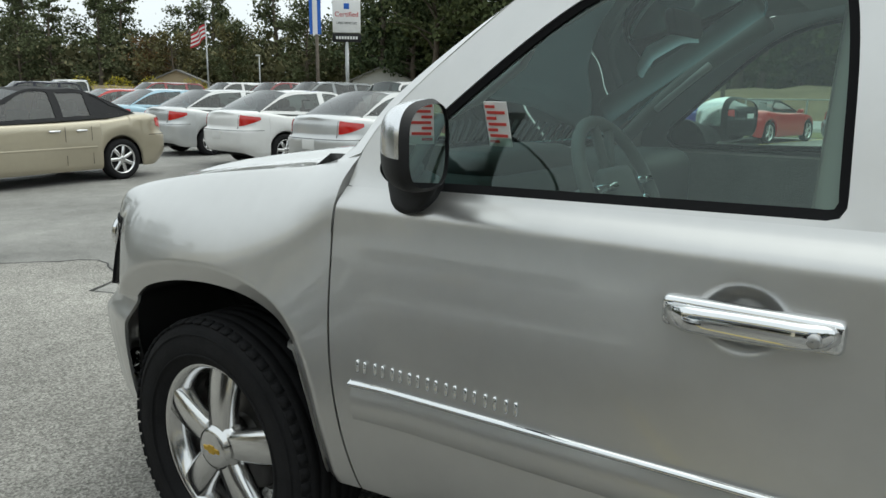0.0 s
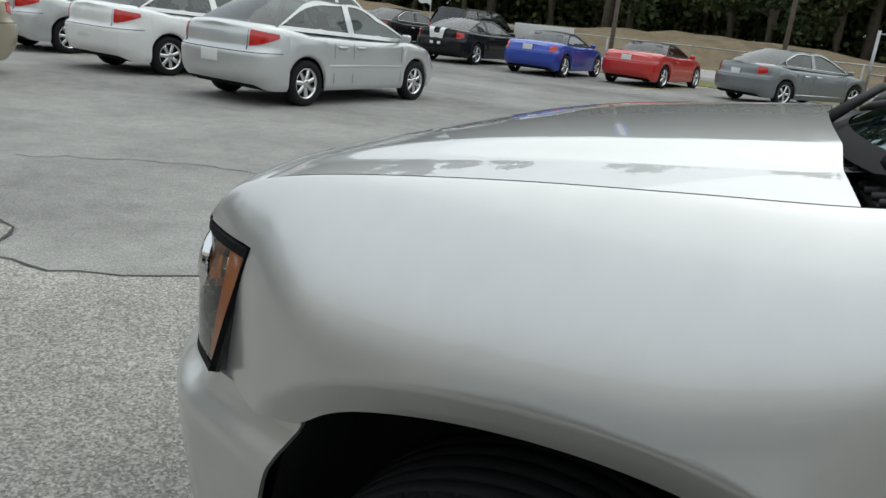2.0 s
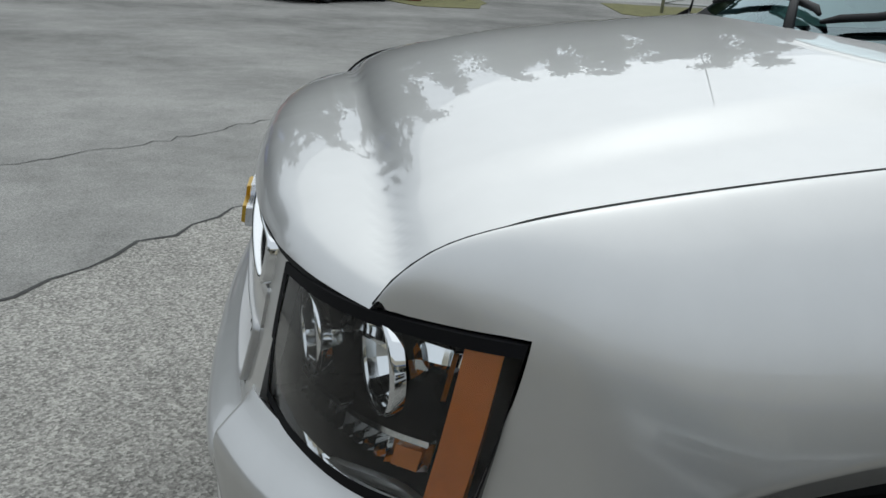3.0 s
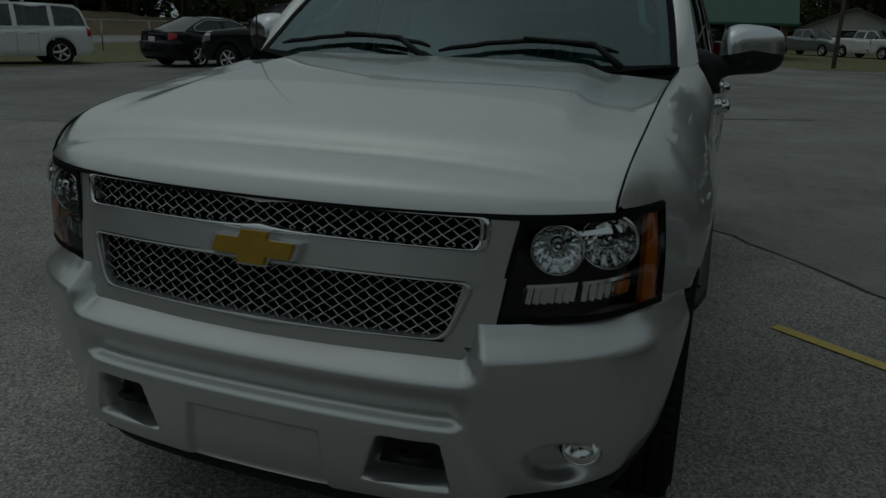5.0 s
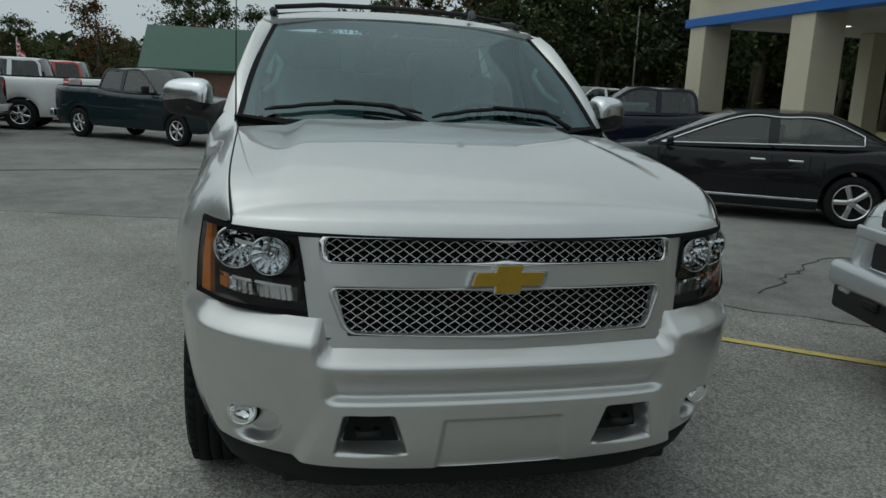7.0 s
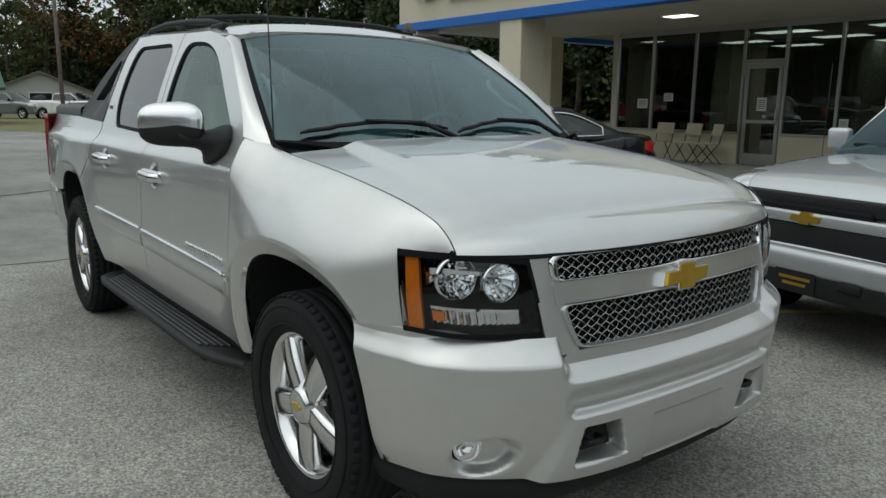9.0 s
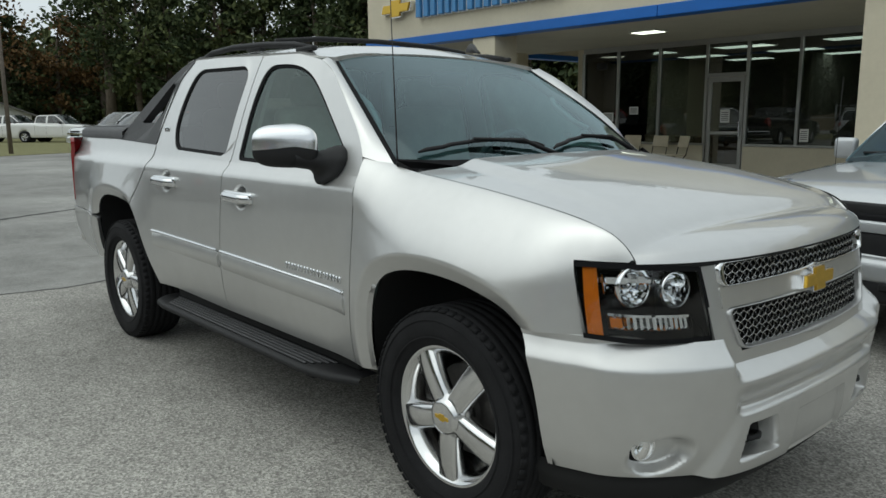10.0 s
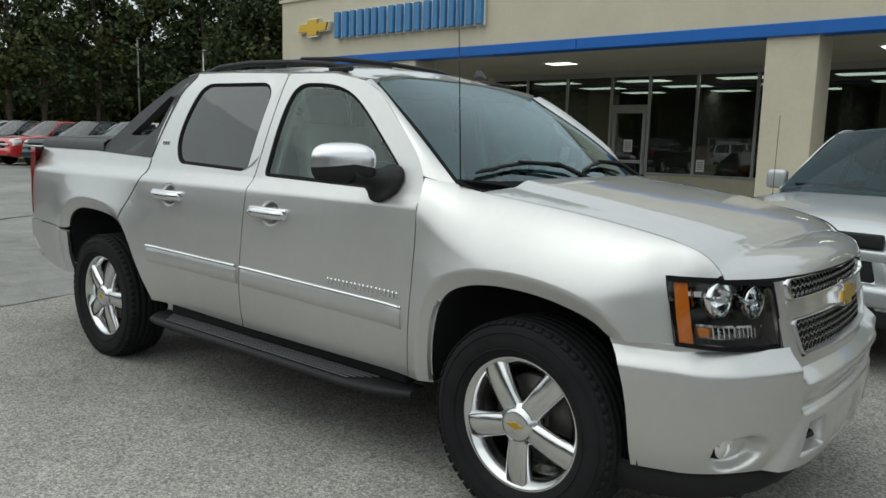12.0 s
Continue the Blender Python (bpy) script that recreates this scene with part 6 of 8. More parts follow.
def car_meshes(kind):
    if kind in MESH_CACHE:
        return MESH_CACHE[kind]
    K = KINDS[kind]
    L, W, low = K["L"], K["W"], K["low"]
    prof = curve(K["top"], 150, smooth=True)
    # finer steps round the wheel arches
    xs = list(prof)
    R = K["r"] + 0.055
    for xa in K["axles"]:
        for a in np.linspace(0, math.pi, 25):
            x = xa + R * math.cos(a)
            z = np.interp(x, prof[20:-20, 0], prof[20:-20, 1])
            xs.append(np.array([x, z]))
    mid = sorted([p for p in xs if prof[25, 0] < p[0] < prof[-25, 0]], key=lambda p: p[0])
    st = [p for p in prof[:26]] + mid + [p for p in prof[-25:]]
    rows = []
    cab = K["cab"]
    for x, zt in st:
        t = max(0, (abs(x) - (L / 2 - 0.75)) / 0.75)
        w = W * (1 - 0.20 * t ** 2.6)
        zb = low + 0.10 * max(0, (abs(x) - (L / 2 - 0.35)) / 0.35) ** 2
        for xa in K["axles"]:
            if abs(x - xa) < R:
                zb = max(zb, K["r"] + math.sqrt(R * R - (x - xa) ** 2) * 0.99)
        zb = min(zb, zt - 0.05)
        sh = max(zb + 0.03, zt - 0.10)
        q = lambda f: zb + (sh - zb) * f
        arch_in = 0.0
        pts = [(w * 0.93, zb), (w * 0.985, q(0.12)), (w, q(0.35)), (w * 1.0, q(0.7)), (w * 0.985, sh), (w * 0.945, zt - 0.025), (w * 0.80, zt - 0.004), (w * 0.4, zt + 0.010), (0, zt + 0.016)]
        rows.append([(x, y, z) for y, z in curve(pts, 17)])
    G = np.array(rows)
    full = np.concatenate([G, G[:, -2::-1] * np.array([1, -1, 1])], axis=1)
    body = sheet(full.transpose(1, 0, 2), 0, None)
    bm = bmesh.new()
    bm.from_mesh(body)
    bm.verts.ensure_lookup_table()
    nu = full.shape[0]
    nv = full.shape[1]
    for col in (0, nu - 1):
        bm.faces.new([bm.verts[j * nu + col] for j in range(nv)])
    bmesh.ops.recalc_face_normals(bm, faces=bm.faces)
    bm.to_mesh(body)
    bm.free()

    surf = None
    if kind not in ("pickup", "suv"):
        body, surf = wrapped_body(K)

    def gp(i, k):
        i = min(max(i, 0), len(G) - 1.001)
        k = min(max(k, 0), 15.999)
        a, b = i - int(i), k - int(k)
        i, k = int(i), int(k)
        return (G[i, k] * (1 - a) + G[i + 1, k] * a) * (1 - b) + (G[i, k + 1] * (1 - a) + G[i + 1, k + 1] * a) * b

    def skin(i0, i1, k0, k1, lift=0.006, n=8):
        """A patch lying on the body, from station i0 to i1 and from section point k0 to k1."""
        g = np.array([[gp(i, k) for i in np.linspace(i0, i1, n)] for k in np.linspace(k0, k1, 6)])
        nn_ = normals(g)
        c = g[3, n // 2] - np.array([g[3, n // 2][0] * 0.85, 0, 0.55])
        if nn_[3, n // 2] @ c < 0:
            nn_ = -nn_
        return sheet(g + nn_ * lift, 0.012, c)

    last = len(G) - 1
    out = dict(body=body, K=K, G=G, skin=skin, last=last, gp=gp, surf=surf)
    # cabin
    br, tr, tf, bf = [np.array(cab[k]) for k in ("base_r", "top_r", "top_f", "base_f")]
    zb0 = min(br[1], bf[1])
    yc = lambda x, z: (W - cab["y_in"]) - cab["lean"] * np.maximum(0, z - zb0) * (1 + 0.25 * np.maximum(0, z - zb0)) - 0.04 * np.maximum(0, np.abs(x) - 1.2)

    def lay_side(p):
        return np.stack([p[..., 0], yc(p[..., 0], p[..., 1]), p[..., 1]], -1)

    cuts = [bf, *[(x, None) for x in cab["split"]], br]

    def top_at(x):
        line = np.array([br, tr, ((tr + tf) / 2 + np.array([0, 0.02])), tf, bf])
        line = curve(line, 60)
        o = np.argsort(line[:, 0])
        return float(np.interp(x, line[o, 0], line[o, 1]))

    base_at = lambda x: float(np.interp(x, [br[0], bf[0]], [br[1], bf[1]])) - 0.030
    edges = [bf[0], *cab["split"], br[0]]
    frames_, panes = [], []
    for xa, xb in zip(edges, edges[1:]):
        tops = [(x, top_at(x)) for x in np.linspace(xa, xb, 16)]
        outline = tops + [(x, base_at(x)) for x in np.linspace(xb, xa, 10)]
        o = np.array(outline)
        # drop repeated corners
        keep = [0] + [i for i in range(1, len(o)) if np.linalg.norm(o[i] - o[i - 1]) > 0.004]
        o = closed(o[keep], 64)
        c = o.mean(0)
        win = []
        for p in o:
            d = p - c
            win.append(p - d / np.linalg.norm(d) * 0.065)
        win = np.array(win)
        win[:, 1] = np.maximum(win[:, 1], [base_at(x) + 0.055 for x in win[:, 0]])
        frames_.append(ring(lay_side(o), lay_side(win), 0.012, (0, 1, 0.4), 0.015))
        c2 = win.mean(0)
        vs, fs = [], []
        for s_ in (1.005, 0.5):
            vs += list(lay_side(c2 + (win - c2) * s_) - np.array([0, 0.012, 0]))
        k = len(win)
        for j in range(k):
            fs.append([j, (j + 1) % k, k + (j + 1) % k, k + j])
        vs.append(lay_side(c2[None])[0] - np.array([0, 0.012, 0]))
        for j in range(k):
            fs.append([k + j, k + (j + 1) % k, 2 * k])
        panes.append(face_out(pydata(vs, fs), (0, 1, 0)))
    tops = [(x, top_at(x) - 0.055) for x in np.linspace(bf[0] - 0.16, br[0] + 0.36, 40)]
    lows = [(x, base_at(x) + 0.045) for x in np.linspace(br[0] + 0.36, bf[0] - 0.16, 20)]
    rim_ = np.array(tops + lows)
    rim_[:, 1] = np.maximum(rim_[:, 1], [base_at(x) + 0.045 for x in rim_[:, 0]])
    loop_ = [tuple(p) for p in lay_side(closed(rim_, 90)) + np.array([0, 0.010, 0])]
    out["trim"] = bm_mesh(tube(loop_ + loop_[:1], 0.011, 5))
    out["frames"], out["panes"] = frames_, panes
    # roof, screens
    ny = 13
    ys = np.linspace(-1, 1, ny)

    def across(p, bow):
        y = float(yc(p[0], p[1]))
        return np.array([(p[0] + bow * (1 - w * w), w * y, p[1] + (cab["crown"] if p[1] > zb0 + 0.2 else 0.0) * (1 - w * w)) for w in ys])

    line = curve([tr, (tr + tf) / 2 + np.array([0, 0.02]), tf], 10)
    bows = np.linspace(-0.05, 0.10, 10)
    out["roof"] = sheet(np.array([across(p, b) for p, b in zip(line, bows)]) + np.array([0, 0, 0.002]), 0.015, (0, 0, 1))
    f1, f0 = across(tf, 0.10), across(bf, 0.16)
    out["screen"] = sheet(np.array([f0 * (1 - t) + f1 * t + np.array([0, 0, 0.02 * math.sin(math.pi * t)]) for t in np.linspace(0, 1, 8)]), 0.01, (1, 0, 1))
    r1, r0 = across(tr, -0.05), across(br, -0.12)
    out["rear_screen"] = sheet(np.array([r0 * (1 - t) + r1 * t + np.array([0, 0, 0.02 * math.sin(math.pi * t)]) for t in np.linspace(0, 1, 8)]), 0.01, (-1, 0, 1))
    xr = K["axles"]
    out["yc"] = yc
    MESH_CACHE[kind] = out
    return out


def recolour(ob, material):
    ob.material_slots[0].link = 'OBJECT'
    ob.material_slots[0].material = material


def car(kind, label, category, x, y, heading, colour, top=None, group="parked cars", glassm=None, rear_plate=True, stripe=None):
    D = car_meshes(kind)
    K = D["K"]
    root = group_at("car" if category != "pickup truck" else "pickup_truck", Matrix.Translation((x, y, 0)) @ Matrix.Rotation(radians(heading), 4, 'Z'), label, category, group)

    def put(name, key, me, material, parent=root, lab="", smooth=True):
        if key not in D:
            me = me() if callable(me) else me
            if not me.materials:
                me.materials.append(None)
            D[key] = me
        ob = part_mesh(name, D[key], None, parent, lab, smooth)
        recolour(ob, material)
        return ob

    body = put("body", "m_body", D["body"], colour)
    gl = glassm or G_CAR
    for n_, (f, p) in enumerate(zip(D["frames"], D["panes"])):
        for s in (1, -1):
            fr_ = put("window_frame", f"m_f{n_}{s}", (lambda f=f, s=s: f if s > 0 else mirrored(f)), top or colour)
            if kind == "long_sedan" and n_ == 0:
                put("bright_trim", f"m_bt{s}", (lambda s=s: D["trim"] if s > 0 else mirrored(D["trim"])), CHROME, fr_, "bright trim round the side windows")
            w = put("window_pane", f"m_p{n_}{s}", (lambda p=p, s=s: p if s > 0 else mirrored(p)), SOFT if kind == "convertible" and n_ == 2 else gl, fr_)
    put("roof", "m_roof", D["roof"], top or colour)
    put("windscreen", "m_ws", D["screen"], gl)
    put("rear_window", "m_rs", D["rear_screen"], SOFT if kind == "convertible" else gl)
    sk, last = D["skin"], D["last"]
    pick = kind in ("pickup",)
    for s in (1, -1):
        mm = (lambda q: q) if s > 0 else mirrored
        if kind == "pickup":
            put("tail_lamp", f"m_tl{s}", lambda: mm(sk(12, 20, 5.0, 9.0)), RED_LENS, lab="red tail lamp")
            put("headlamp", f"m_hl{s}", lambda: mm(sk(last - 20, last - 12, 5.0, 9.5)), CLEAR_LAMP, lab="clear headlamp")
        elif kind == "suv":
            put("tail_lamp", f"m_tl{s}", lambda: mm(sk(10, 20, 5.5, 9.0)), RED_LENS, lab="red tail lamp")
            put("headlamp", f"m_hl{s}", lambda: mm(sk(last - 26, last - 10, 6.5, 12.0)), CLEAR_LAMP, lab="clear headlamp")
        else:
            pt = D["surf"]
            edge = K["W"] * 0.98
            zd = max(p[1] for p in K["top"][:9])
            put("tail_lamp", f"m_tl{s}", lambda: mm(pt(edge - 0.20, edge + (0.27 if kind == "sedan" else 0.12), zd - 0.27, zd - 0.07, 0.008, 0.75 if kind == "sedan" else 0.4)), RED_LENS, lab="red wrap-round tail lamp")
            put("lid_seam", f"m_ls{s}", lambda: mm(pt(edge - 0.235, edge - 0.228, 0.74, zd - 0.04, 0.003)), DARK)
            put("bumper_seam", f"m_bs{s}", lambda: mm(pt(0.001, edge + 0.32, 0.706, 0.714, 0.004, n=26)), DARK)
            put("headlamp", f"m_hl{s}", lambda: mm(pt(-(edge + 0.22), -(edge - 0.38), 0.60, 0.74, 0.006)), CLEAR_LAMP, lab="clear headlamp")
        bf = K["cab"]["base_f"]

        def mirror_mesh():
            bm = box_bm((0.09, 0.17, 0.11) if not pick else (0.11, 0.20, 0.19), (bf[0] - 0.28, s * (K["W"] + 0.10), bf[1] + (0.05 if not pick else 0.10)), 0.035, seg=3)
            box_bm((0.05, 0.10, 0.04), (bf[0] - 0.25, s * (K["W"] + 0.0), bf[1] + 0.01), 0.01, bm=bm)
            me = bpy.data.meshes.new("mirror")
            bm.to_mesh(me)
            bm.free()
            return me

        put("door_mirror", f"m_mir{s}", mirror_mesh, colour if not pick or group == "" else BLACK)
        # shut lines and handles
        edges_ = [bf[0] - 0.22, *K["cab"]["split"][:1], K["axles"][0] + K["r"] + 0.22 if kind not in ("pickup",) else -0.95]
        zl = K["low"] + 0.10
        for n_, xs_ in enumerate(edges_):
            def seam_mesh(xs_=xs_):
                zz = np.linspace(zl, K["cab"]["base_f"][1] - 0.07, 8)
                g = np.array([[(xs_ + dx, s * (K["W"] * 1.001 - 0.012 * max(0, abs(z - 0.62) - 0.2) + 0.001), z) for z in zz] for dx in (-0.004, 0.004)])
                return sheet(g, 0, (0, s, 0))
            put("shut_line", f"m_sl{n_}{s}", seam_mesh, DARK)
        for n_, xs_ in enumerate(edges_[1:]):
            put("door_handle", f"m_dh{n_}{s}", (lambda xs_=xs_: bm_mesh(box_bm((0.19, 0.03, 0.032), (xs_ + 0.17, s * (K["W"] + 0.006), K["cab"]["base_f"][1] - 0.13), 0.012))), CHROME if kind in ("long_sedan", "convertible") else colour)
        if kind in ("convertible", "sedan", "long_sedan"):
            put("side_strip", f"m_st{s}", lambda: bm_mesh(box_bm((K["axles"][1] - K["axles"][0] - 0.85, 0.014, 0.03), (0.03, s * (K["W"] + 0.002), 0.56 if kind != "long_sedan" else 0.33), 0.005)), CHROME if kind == "long_sedan" else colour)
    for xa in K["axles"]:
        for s in (1, -1):
            w = new("wheel")
            w.parent = root
            w.matrix_basis = Matrix.Translation((xa, s * (K["W"] - 0.11), K["r"])) @ (Matrix() if s > 0 else Matrix.Rotation(math.pi, 4, 'Z')) @ Matrix.Rotation(0.7 * xa + s, 4, 'Y')
            ty, (rm, dm) = plain_wheel(K["r"], K["rim"], K["spokes"])
            part_mesh("tyre", ty, None, w)
            r_ = part_mesh("rim", rm, None, w)
            part_mesh("wheel_shadow_disc", dm, None, w)
    put("underbody", "m_under", lambda: bm_mesh(box_bm((K["L"] - 0.7, K["W"] * 1.60, 0.34), (0, 0, K["low"] + 0.17), 0.02)), DARK)
    if rear_plate:
        zp = 0.62 if kind in ("pickup", "sedan") else 0.80
        put("rear_plate", "m_plate", lambda: bm_mesh(box_bm((0.012, 0.31, 0.155), (-K["L"] / 2 + (0.04 if kind not in ("pickup", "sedan") else -0.004), 0, zp), 0.004)), WHITE)
    # front opening and rear valance strip
    put("front_grille", "m_gr", lambda: bm_mesh(box_bm((0.05, K["W"] * 0.9, 0.13 if kind != "pickup" else 0.30), (K["L"] / 2 - (0.055 if kind != "pickup" else 0.10), 0, K["top"][-4][1] - 0.06), 0.02)), TRIM)
    if kind == "sedan":
        for s in (1, -1):
            put("window_sheet", f"m_sh{s}", lambda: bm_mesh(box_bm((0.24, 0.004, 0.17), (-0.62, s * (float(D["yc"](-0.62, 1.17)) - 0.035), 1.17), 0, Matrix.Rotation(radians(s * 24), 3, 'X'))), WHITE, lab="white paper sheet in the window")
    if pick and group:
        put("grille_bar", "m_gb", lambda: bm_mesh(box_bm((0.05, K["W"] * 1.5, 0.09), (K["L"] / 2 - 0.075, 0, K["top"][-4][1] - 0.04), 0.02)), CHROME, lab="chrome grille bar")
    for n_, (nm, maker) in enumerate(interior_parts(K)):
        put(nm, f"m_int{n_}", maker, DASH)
    if kind == "pickup":
        put("bed_liner", "m_bed", lambda: bm_mesh(box_bm((1.74, 1.5, 0.02), (-1.95, 0, 1.345), 0.004)), DARK)
        put("rear_bumper", "m_rb", lambda: bm_mesh(box_bm((0.16, 1.86, 0.20), (-2.93, 0, 0.60), 0.04, seg=3)), CHROME)
    if stripe:
        for s in (0.2, -0.2):
            bm = bmesh.new()
            g = np.array([[D["gp"](i, 16 - abs(k)) * np.array([1, math.copysign(1, s), 1]) + np.array([-0.006, 0, 0.006]) for i in np.linspace(3, len(D["G"]) - 20, 90)] for k in (1.2, 2.2, 3.2)])
            part_mesh("bonnet_stripe", sheet(g, 0, (0, 0, 1)), stripe, root, "white racing stripe")
    return root


def bm_mesh(bm):
    me = bpy.data.meshes.new("m")
    bm.to_mesh(me)
    bm.free()
    return me


def interior_parts(K):
    """Seats and dashboard seen dimly through the glass."""
    c = K["cab"]
    z0 = c["base_f"][1]

    def seat(x, y):
        bm = box_bm((0.14, 0.46, 0.5), (x, y, z0 - 0.08), 0.05, Matrix.Rotation(radians(-12), 3, 'Y'), None, 3)
        return bm_mesh(box_bm((0.09, 0.24, 0.20), (x - 0.09, y, z0 + 0.22), 0.04, None, bm, 3))

    rows = [c["top_f"][0] - 0.55] if K["L"] < 4.3 else [c["top_f"][0] - 0.50, c["top_r"][0] + 0.15]
    out = [("seat", lambda x=x, y=y: seat(x, y)) for x in rows for y in (-0.37, 0.37)]
    return out + [("dashboard", lambda: bm_mesh(box_bm((0.35, K["W"] * 1.6, 0.12), (c["base_f"][0] - 0.28, 0, z0 - 0.02), 0.05, None, None, 3)))]


CLEAR_LAMP = mat("clear_car_lamp", (0.55, 0.57, 0.58), 0.12, 0.6, vary=0.4, scale=22, coat=1.0)
C_SILVER = paint("bright_silver", (0.58, 0.59, 0.59), 0.5, 0.33)
C_WHITE = paint("white_car_paint", (0.78, 0.78, 0.77), 0.0, 0.3)
C_TAN = paint("champagne_paint", (0.42, 0.375, 0.28), 0.5, 0.34)
C_BLUE = paint("light_blue_paint", (0.33, 0.50, 0.60), 0.3, 0.34)
C_RED = paint("red_paint", (0.50, 0.022, 0.02), 0.1, 0.3)
C_DRED = paint("dark_red_paint", (0.20, 0.02, 0.025), 0.3, 0.3)
C_ROYAL = paint("royal_blue_paint", (0.02, 0.06, 0.40), 0.3, 0.3)
C_BLACK = paint("black_car_paint", (0.012, 0.012, 0.014), 0.0, 0.2)
C_GREY = paint("grey_car_paint", (0.20, 0.215, 0.22), 0.5, 0.34)
C_NAVY = paint("navy_paint", (0.007, 0.009, 0.020), 0.0, 0.25)
C_SLATE = paint("slate_green_paint", (0.016, 0.030, 0.034), 0.2, 0.3)
for dark_paint in (C_BLACK, C_NAVY, C_SLATE):
    bsdf_of(dark_paint).inputs["Specular IOR Level"].default_value = 0.08
    bsdf_of(dark_paint).inputs["Coat Weight"].default_value = 0.55
SOFT = mat("black_soft_top", (0.018, 0.018, 0.02), 0.85, vary=0.2, scale=20, bump=0.2, bump_scale=300)


def by_wheel(kind, wx, wy, heading, axle, side, size):
    """Where a car's middle is, from one wheel's place on the ground: axle 0 rear, 1 front; side 1 left, -1 right."""
    K = KINDS[kind]
    h = radians(heading)
    lx, ly = size * K["axles"][axle], size * side * (K["W"] - 0.05)
    return wx - (lx * math.cos(h) - ly * math.sin(h)), wy - (lx * math.sin(h) + ly * math.cos(h))


def place(kind, label, category, wx, wy, heading, axle, side, colour, size=1.0, **kw):
    x, y = by_wheel(kind, wx, wy, heading, axle, side, size)
    ob = car(kind, label, category, x, y, heading, colour, **kw)
    ob.matrix_basis = ob.matrix_basis @ Matrix.Scale(size, 4)
    return ob


# row facing away along the first stretch
place("convertible", "champagne convertible with black soft top, parked", "car", 9.94, -4.69, 96, 0, 1, C_TAN, top=SOFT)
place("sedan", "silver compact sedan with clip-on flag, tail towards the aisle", "car", 6.25, -7.15, -97, 0, -1, C_SILVER)
place("sedan", "white compact sedan with red tail lamps", "car", 9.5, -7.85, -98, 0, -1, C_WHITE)
place("sedan", "silver compact sedan with red tail lamps", "car", 12.7, -8.5, -99, 0, -1, C_SILVER)
place("sedan", "light blue compact sedan in a row", "car", 15.9, -9.1, -99, 0, -1, C_BLUE)
place("sedan", "red compact sedan at the end of a row", "car", 19.2, -9.8, -99, 0, -1, C_RED)
# far row by the fence
place("long_sedan", "black sedan parked by the fence", "car", 14.3, -24.0, -100, 0, -1, C_BLACK)
place("coupe", "black sports coupe with white racing stripes", "car", 9.8, -21.05, -98, 0, -1, C_BLACK, stripe=C_WHITE)
place("roadster", "royal blue roadster with black soft top", "car", 6.72, -20.6, -97, 0, -1, C_ROYAL, top=SOFT)
place("roadster", "red roadster with black soft top", "car", 4.0, -21.6, -103, 0, -1, C_RED, top=SOFT)
place("long_sedan", "grey executive sedan parked by the gate", "car", 0.66, -20.75, -127, 0, -1, C_GREY)
# second row behind the compact sedans
for i, (kind, lab, cat, px, py, hd, col) in enumerate((
        ("suv", "white sport utility vehicle in the back row", "car", 16.5, -21.5, -98, C_WHITE),
        ("suv", "white sport utility vehicle in the back row", "car", 13.0, -17.2, -98, C_WHITE),
        ("suv", "grey sport utility vehicle in the back row", "car", 18.6, -17.5, 80, C_GREY),
        ("suv", "dark red sport utility vehicle in the back row", "car", 21.8, -18.4, 80, C_DRED),
        ("suv", "white sport utility vehicle in the back row", "car", 25.2, -18.8, 80, C_WHITE),
        ("suv", "dark red sport utility vehicle in the back row", "car", 29.8, -18.2, 80, C_DRED),
        ("pickup", "white pickup truck far across the lot", "pickup truck", 36.0, -17.5, 60, C_WHITE),
        ("suv", "black sport utility vehicle in the back row", "car", 12.2, -26.5, -98, C_BLACK),
        ("suv", "navy sport utility vehicle in the back row", "car", 33.0, -14.0, 75, C_NAVY))):
    car(kind, lab, cat, px, py, hd, col, group="cars in the back row")

# across the yard behind the truck
place("pickup", "black crew-cab pickup seen from its side", "pickup truck", -15.45, -8.0, -91, 0, 1, C_BLACK, group="trucks across the yard")
place("pickup", "white crew-cab pickup behind a black one", "pickup truck", -18.4, -6.9, -88, 0, 1, C_WHITE, group="trucks across the yard")
place("pickup", "slate green pickup parked at an angle", "pickup truck", -14.55, -2.70, 49, 1, -1, C_SLATE, size=0.88, group="trucks across the yard")
place("pickup", "white crew-cab pickup in the far row", "pickup truck", -21.9, -6.5, -88, 0, 1, C_WHITE, group="trucks across the yard")
place("pickup", "red pickup in the far row", "pickup truck", -25.0, -6.1, -88, 0, 1, C_RED, group="trucks across the yard")
place("suv", "white sport utility vehicle across the yard", "car", -15.5, -17.4, -30, 0, 1, C_WHITE, group="trucks across the yard")
place("long_sedan", "black sedan in a row across the yard", "car", -17.8, -15.6, 165, 0, 1, C_BLACK, group="trucks across the yard")
place("long_sedan", "black sedan in a row across the yard", "car", -19.6, -13.4, 165, 0, 1, C_NAVY, group="trucks across the yard")
place("sedan", "white sedan in a row across the yard", "car", -22.2, -11.6, 165, 0, 1, C_WHITE, group="trucks across the yard")
